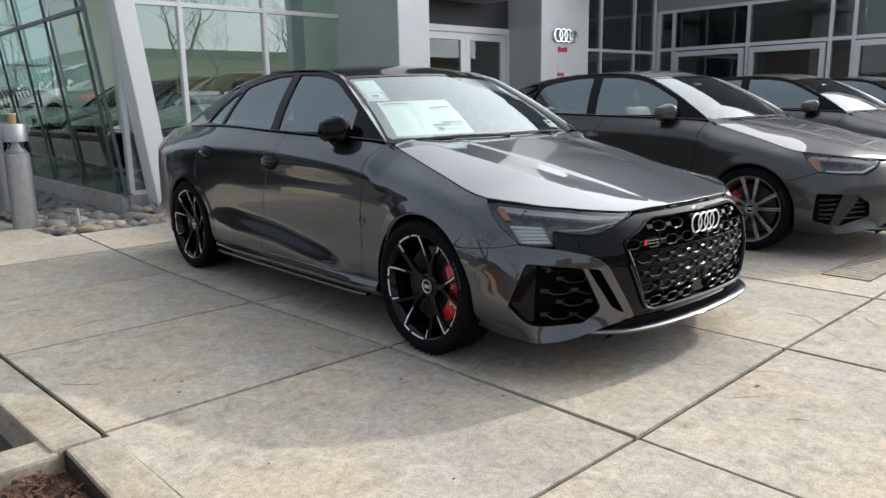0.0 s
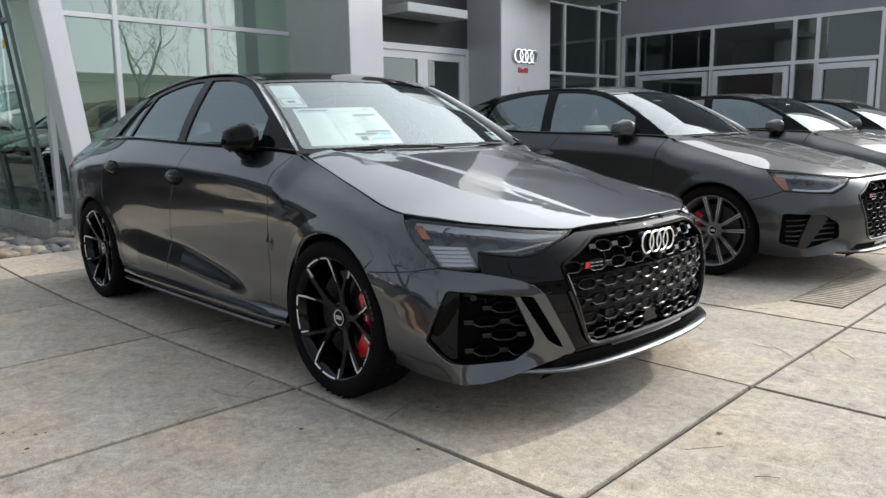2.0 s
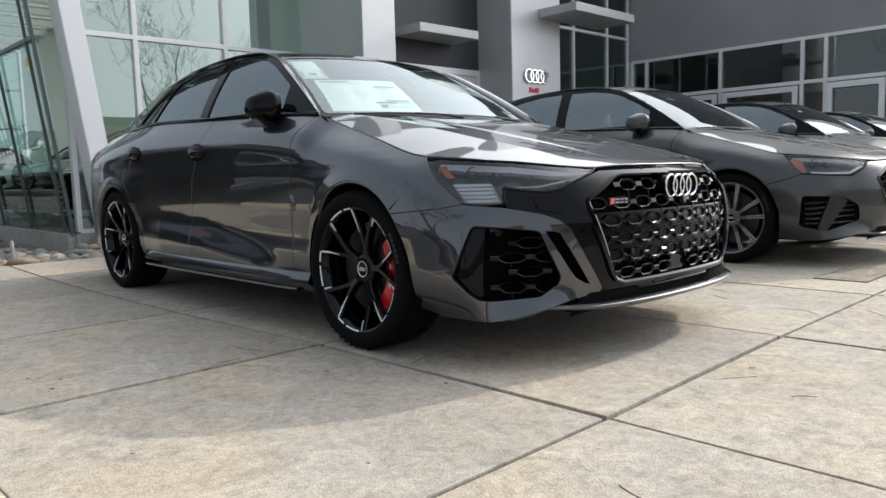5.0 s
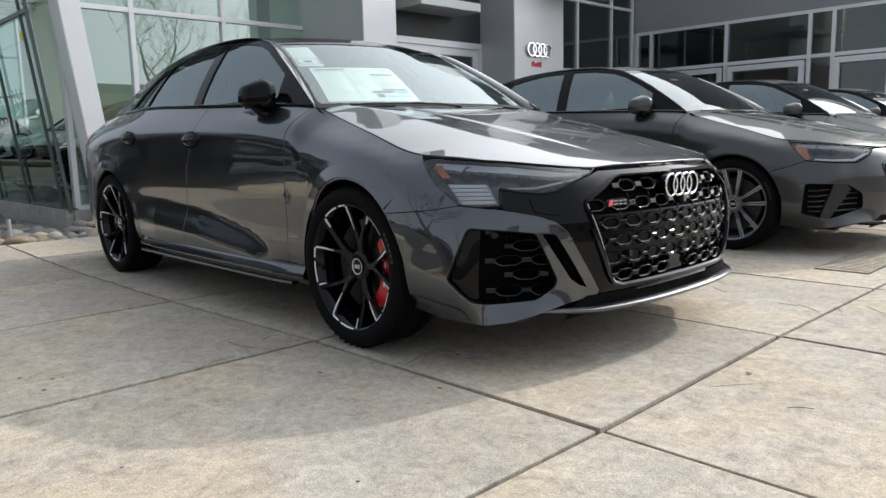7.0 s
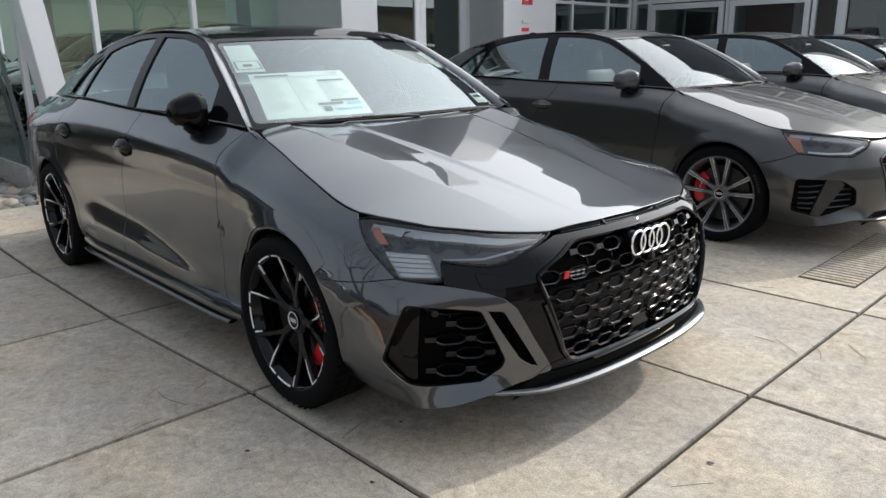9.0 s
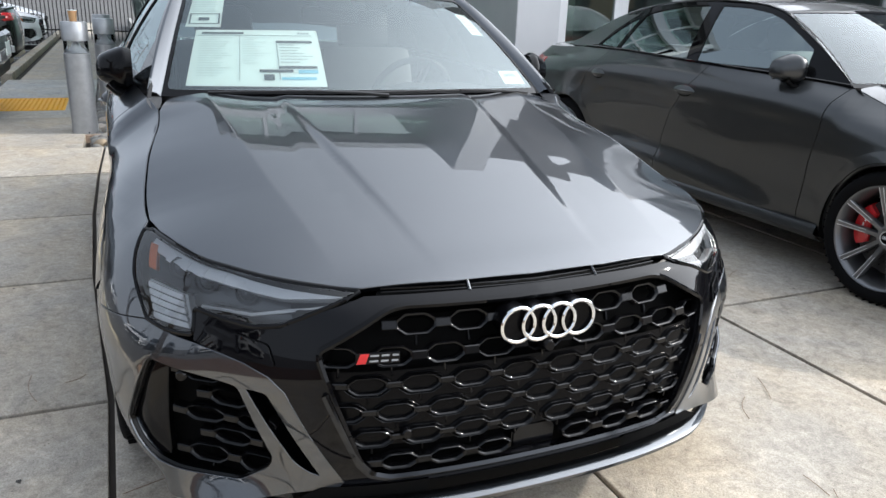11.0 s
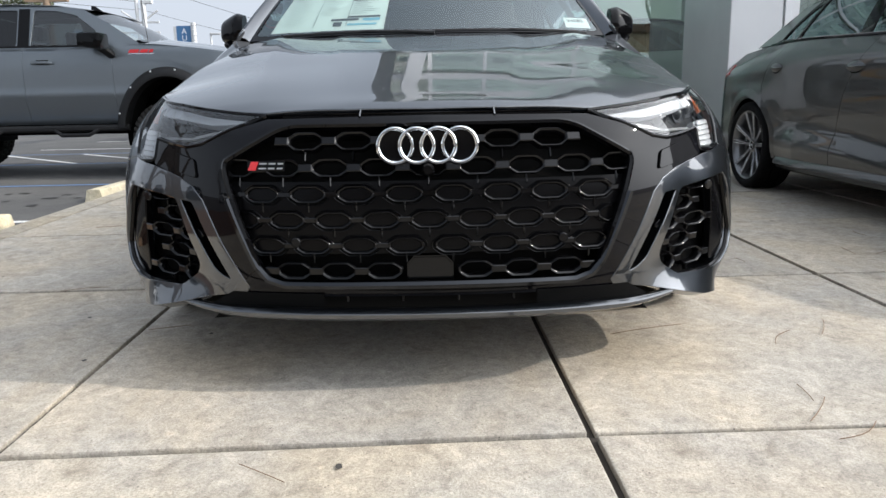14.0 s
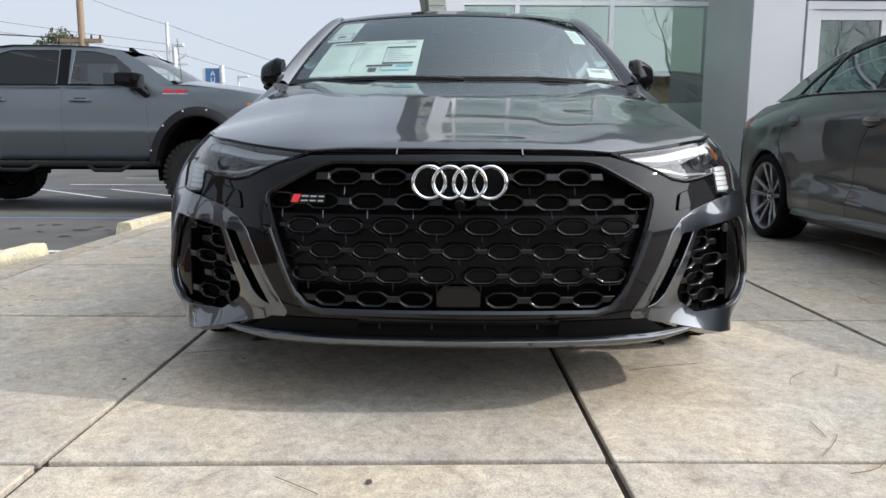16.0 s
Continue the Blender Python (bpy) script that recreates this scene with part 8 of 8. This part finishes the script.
# oil drips on the asphalt before the wheel stops
OIL = mat("dried_oil", (0.022, 0.021, 0.021), 0.7)
for x, y, r in ((-4.95, -4.12, 0.06), (-4.48, -3.63, 0.075), (-4.74, -3.59, 0.05), (-4.45, -3.35, 0.04), (-3.95, -3.53, 0.06), (-4.56, -4.34, 0.07), (-4.91, -4.27, 0.04), (-4.30, -3.95, 0.035)):
    bm = bmesh.new()
    bm.faces.new([bm.verts.new((x + r * math.cos(q) * rng.uniform(0.6, 1.3), y + r * math.sin(q) * rng.uniform(0.6, 1.2), lot_z(x) + 0.005)) for q in np.linspace(0, math.tau, 13, False)])
    tagged(part("oil_spot", bm, OIL), "dark oil drip dried on the asphalt", "stain", "oil drips on the asphalt", "structure")
# white drain elbow at the foot of the pillar
bm = bmesh.new()
tube(bm, [(-6.02, 3.155, 0.10), (-6.02, 3.10, 0.10), (-6.01, 3.065, 0.088), (-6.0, 3.05, 0.055)], 0.024, 12)
tube(bm, [(-6.02, 3.158, 0.10), (-6.02, 3.135, 0.10)], 0.032, 12)
tagged(part("drain_spout", bm, FRAME, None, "", True), "white plastic drain elbow at the foot of the pillar", "pipe")

# ---- drain by the next car ----
dr = tagged(part("drain_frame", boxes(((0.72, 1.98, -0.01), (1.02, 3.4, 0.003)), bevel=0.002), JOINT), "slotted drain grate set in the slabs", "drain", kind="structure")
for k in range(26):
    part("grate_bar", boxes(((0.73, 2.0 + k * 0.054, 0.0), (1.01, 2.034 + k * 0.054, 0.006))), KERB, dr)

# ---- distance ----
BARK = mat("grey_bark", (0.055, 0.047, 0.042), 0.95)
bump(BARK, noise_tex(BARK, 18, 5, 0.6, 0, (1, 1, 0.2)), 0.6, 0.02)


def bare_tree(x, y, z, height, seed, label, depth=6):
    r = random.Random(seed)
    bm = bmesh.new()

    def limb(p, d, length, rad, level):
        pts, rads = [p], [rad]
        n = 5
        for i in range(n):
            d = (d + Vector((r.uniform(-0.22, 0.22), r.uniform(-0.22, 0.22), r.uniform(-0.06, 0.16)))).normalized()
            p = p + d * length / n
            pts.append(p)
            rads.append(rad * (1 - 0.55 * (i + 1) / n))
        tube(bm, pts, rads, 6 if level < 2 else (4 if level < 4 else 3), caps=False)
        if level >= depth:
            return
        for i in range(2 if level else 4):
            at = pts[-1] if i == 0 else pts[r.randint(2, n)]
            side = Vector((r.uniform(-1, 1), r.uniform(-1, 1), r.uniform(-0.1, 0.7))).normalized()
            nd = (d * r.uniform(0.5, 0.9) + side * r.uniform(0.6, 0.95)).normalized()
            limb(at, nd, length * r.uniform(0.62, 0.82), max(rads[-1] * r.uniform(0.65, 0.9), 0.006), level + 1)
        if level > 1:
            at = pts[r.randint(1, n - 1)]
            side = Vector((r.uniform(-1, 1), r.uniform(-1, 1), r.uniform(-0.1, 0.6))).normalized()
            limb(at, (d * 0.4 + side).normalized(), length * 0.6, max(rads[-1] * 0.55, 0.005), level + 1)

    tree = thing("bare_tree", label, "tree", pose(x, y, z), "leafless trees")
    limb(Vector((0, 0, -0.1)), Vector((0, 0, 1)), height * 0.30, height * 0.022, 0)
    part("trunk", bm, BARK, tree, "", True)
    return tree


bare_tree(-45, -8.3, LOT - 0.2, 8.0, 3, "leafless street tree far beyond the car park")
bt = bare_tree(10.5, 8.2, LOT, 9.5, 8, "leafless tree standing before the forecourt")
for x, y, r in ((13.5, 15.0, 200), (14.0, 0.5, 130), (6.0, -17.5, 20), (-8.0, -20.0, 260)):
    copy_thing(bt, pose(x, y, LOT, 0, 0, r))
bare_tree(0.2, -4.8, LOT, 8.5, 12, "leafless tree in the planting bed beside the forecourt")
TIMBER = mat("weathered_timber", (0.22, 0.16, 0.11), 0.9)
pole = thing("utility_pole", "brown timber utility pole with crossarm and wires", "utility pole", pose(-45, -22.8, -0.3))
bm = bmesh.new()
tube(bm, [(0, 0, 0), (0, 0, 12)], [0.25, 0.19], 12)
part("mast", bm, TIMBER, pole, "", True)
part("crossarm", boxes(((-0.12, -1.3, 6.95), (0.12, 1.3, 7.2)), bevel=0.01), TIMBER, pole)
for y in (-1.15, -0.6, 0.6, 1.15):
    bm = bmesh.new()
    lathe(bm, [(0.0, 0.25), (0.07, 0.22), (0.05, 0.12), (0.09, 0.05), (0.06, 0.0)], 12, axis="z", m=Matrix.Translation((0, y, 7.2)))
    part("insulator", bm, SATIN, pole)
WIRE = mat("black_cable", (0.02, 0.02, 0.022), 0.7)
POLEGREY = mat("grey_pole_paint", (0.55, 0.56, 0.57), 0.5, 0.3)


def cable(p, q, sag, r):
    p, q = Vector(p), Vector(q)
    bm = bmesh.new()
    tube(bm, [p.lerp(q, t) - Vector((0, 0, sag * 4 * t * (1 - t))) for t in np.linspace(0, 1, 14)], r, 5)
    tagged(part("overhead_cable", bm, WIRE), "thin black overhead cable", "cable", "cables between the poles")


cable((-45, -60, 13.5), (-45, -17.4, 6.6), 0.5, 0.012)
cable((-45, -60, 12.4), (-45, -17.4, 6.1), 0.5, 0.012)
cable((-45, -22.8, 9.6), (-45, -17.4, 7.8), 0.1, 0.012)
cable((-45, -17.4, 7.8), (-45, 10, 0.5), 0.6, 0.012)
cable((-45, -17.4, 6.2), (-45, 10, 0.2), 0.5, 0.011)
cable((-45, -60, 9.6), (-45, -22.8, 6.9), 0.3, 0.04)
hp = thing("line_tower", "slim grey pole with short crossarms and wires", "utility pole", pose(-45, -17.4, -0.3))
bm = bmesh.new()
tube(bm, [(0, 0, 0), (0, 0, 8.2)], 0.10, 10)
part("mast", bm, POLEGREY, hp, "", True)
bm = bmesh.new()
tube(bm, [(0, 0.42, 0), (0, 0.42, 6.8)], 0.16, 10)
part("second_mast", bm, POLEGREY, hp, "", True)
part("lamp_head", boxes(((-0.15, 0.3, 6.75), (0.15, 1.0, 6.95)), bevel=0.03), POLEGREY, hp)
for z in (5.0, 5.6):
    part("crossarm", boxes(((-0.06, -1.1, z), (0.06, 1.3, z + 0.12)), bevel=0.01), POLEGREY, hp)
for s in (-1, 1):
    bm = bmesh.new()
    tube(bm, [(0, 0.15, 5.6), (0, 0.15 + s * 1.1, 6.35)], 0.06, 6)
    part("brace", bm, POLEGREY, hp)
SIGNBLUE = mat("navy_banner", (0.045, 0.13, 0.27), 0.7)
banner = thing("street_banner", "navy vertical banner lettered AUBURN on a white pole", "banner", pose(-45, -14.65, -0.3))
part("banner_panel", boxes(((-0.03, -0.44, 2.75), (0.03, 0.44, 5.42))), SIGNBLUE, banner)
part("white_edge", boxes(((-0.025, -0.62, 2.85), (0.025, -0.44, 5.40))), POLEGREY, banner)
bm = bmesh.new()
tube(bm, [(0, 0.62, 0), (0, 0.62, 5.6)], 0.15, 12)
part("mast", bm, POLEGREY, banner, "", True)
for z in (5.45, 5.15, 4.85, 4.55, 4.25):
    bm = bmesh.new()
    tube(bm, [(0.17 * math.cos(a), 0.62 + 0.17 * math.sin(a), z) for a in np.linspace(0, math.tau, 16, False)], 0.03, 6, True)
    part("pole_ring", bm, POLEGREY, banner)
LETTER = mat("white_letters", (0.75, 0.76, 0.77), 0.7)
for k, ch in enumerate("AUBURN"):
    text_part(ch, 0.46, Matrix.Translation((0.035, 0.03, 5.08 - k * 0.405)) @ Euler((radians(90), 0, radians(90))).to_matrix().to_4x4(), LETTER, banner, "letter")
bm = bmesh.new()
lathe(bm, [(0.0, 0.04), (0.33, 0.04), (0.36, 0.0), (0.36, -0.04)], 28, axis="z", m=Matrix.Translation((0.06, -0.28, 2.98)) @ Matrix.Rotation(radians(90), 4, "Y"))
disc = part("round_plaque", bm, POLEGREY, banner, "round white plaque", True)
part("plaque_bar", boxes(((0.10, -0.45, 2.92), (0.11, -0.11, 3.04))), INK, disc)
for y, top in ((-13.0, 4.9),):
    lp = thing("street_lamp", "slim grey street lamp post", "street lamp", pose(-45, y, -0.3), "street lamps")
    bm = bmesh.new()
    tube(bm, [(0, 0, 0), (0, 0, top)], 0.07, 8)
    part("mast", bm, POLEGREY, lp, "", True)
    part("lamp_head", boxes(((-0.12, -0.05, top - 0.05), (0.12, 0.65, top + 0.08)), bevel=0.03), POLEGREY, lp)
p2 = thing("timber_pole", "brown timber telegraph pole", "utility pole", pose(-46, -9.6, -0.3))
bm = bmesh.new()
tube(bm, [(0, 0, 0), (0, 0, 5.6)], 0.085, 10)
part("mast", bm, TIMBER, p2, "", True)
part("crossarm", boxes(((-0.06, -0.52, 5.40), (0.06, 0.52, 5.52)), bevel=0.01), TIMBER, p2)
# evergreen far off
LEAF = mat("dull_green_foliage", (0.075, 0.085, 0.045), 0.9)
ev = thing("evergreen_tree", "dull green evergreen tree far beyond the truck", "tree", pose(-60, -31.8, -0.3))
bm = bmesh.new()
tube(bm, [(0, 0, 0), (0.1, 0.1, 8)], [0.3, 0.12], 8)
part("trunk", bm, BARK, ev, "", True)
bm = bmesh.new()
rng = random.Random(5)
for k in range(1500):
    c = rng.choice(((0, -0.9, 8.6), (0, 0.8, 8.8), (0, 0, 9.1), (0, -1.4, 8.1), (0, 1.5, 8.2), (0, 0.3, 7.9)))
    d = Vector((rng.gauss(0, 1), rng.gauss(0, 1), rng.gauss(0, 0.7)))
    p = Vector(c) + d.normalized() * rng.uniform(0.2, 1.0) ** 0.5 * 1.0
    m = Matrix.Translation(p) @ Euler((rng.uniform(0, 6), rng.uniform(0, 6), rng.uniform(0, 6))).to_matrix().to_4x4()
    s = rng.uniform(0.08, 0.2)
    vs = [bm.verts.new(m @ Vector(q)) for q in ((-s, 0, 0), (0, -s * 0.5, 0), (s, 0, 0), (0, s * 0.5, 0.03))]
    bm.faces.new(vs)
part("crown", bm, LEAF, ev)
# low building and hedge opposite the forecourt
BEIGE = mat("beige_stucco", (0.42, 0.33, 0.22), 0.9)
to(BEIGE, "Base Color", ramp(BEIGE, noise_tex(BEIGE, 0.8, 4), [(0.3, (0.38, 0.30, 0.20)), (0.7, (0.46, 0.37, 0.26))]))
opp = thing("opposite_building", "low beige building across the road", "building", kind="structure")
part("wall", boxes(((30, -14, LOT), (40, 45, 4.0))), BEIGE, opp)
part("roof_edge", boxes(((29.8, -14.2, 4.0), (40.2, 45.2, 4.5))), mat("brown_fascia", (0.16, 0.11, 0.075), 0.8), opp)
for k in range(9):
    y = -11 + k * 6.2
    wd = part("window", boxes(((29.9, y, 0.8), (30.05, y + 2.4, 2.6))), DARKWALL, opp)
# metal fence at the end of the pavement
BLACKMETAL = mat("black_fence_metal", (0.015, 0.015, 0.016), 0.5, 0.3)
fence = thing("metal_fence", "black metal picket fence at the end of the pavement", "fence")
for k in range(44):
    y = -4.6 + k * 0.11
    part("picket", boxes(((-24.0, y, lot_z(-24)), (-23.975, y + 0.025, 1.75))), BLACKMETAL, fence)
for z in (0.15, 1.55):
    part("rail", boxes(((-24.01, -4.7, z), (-23.965, 0.3, z + 0.04))), BLACKMETAL, fence)
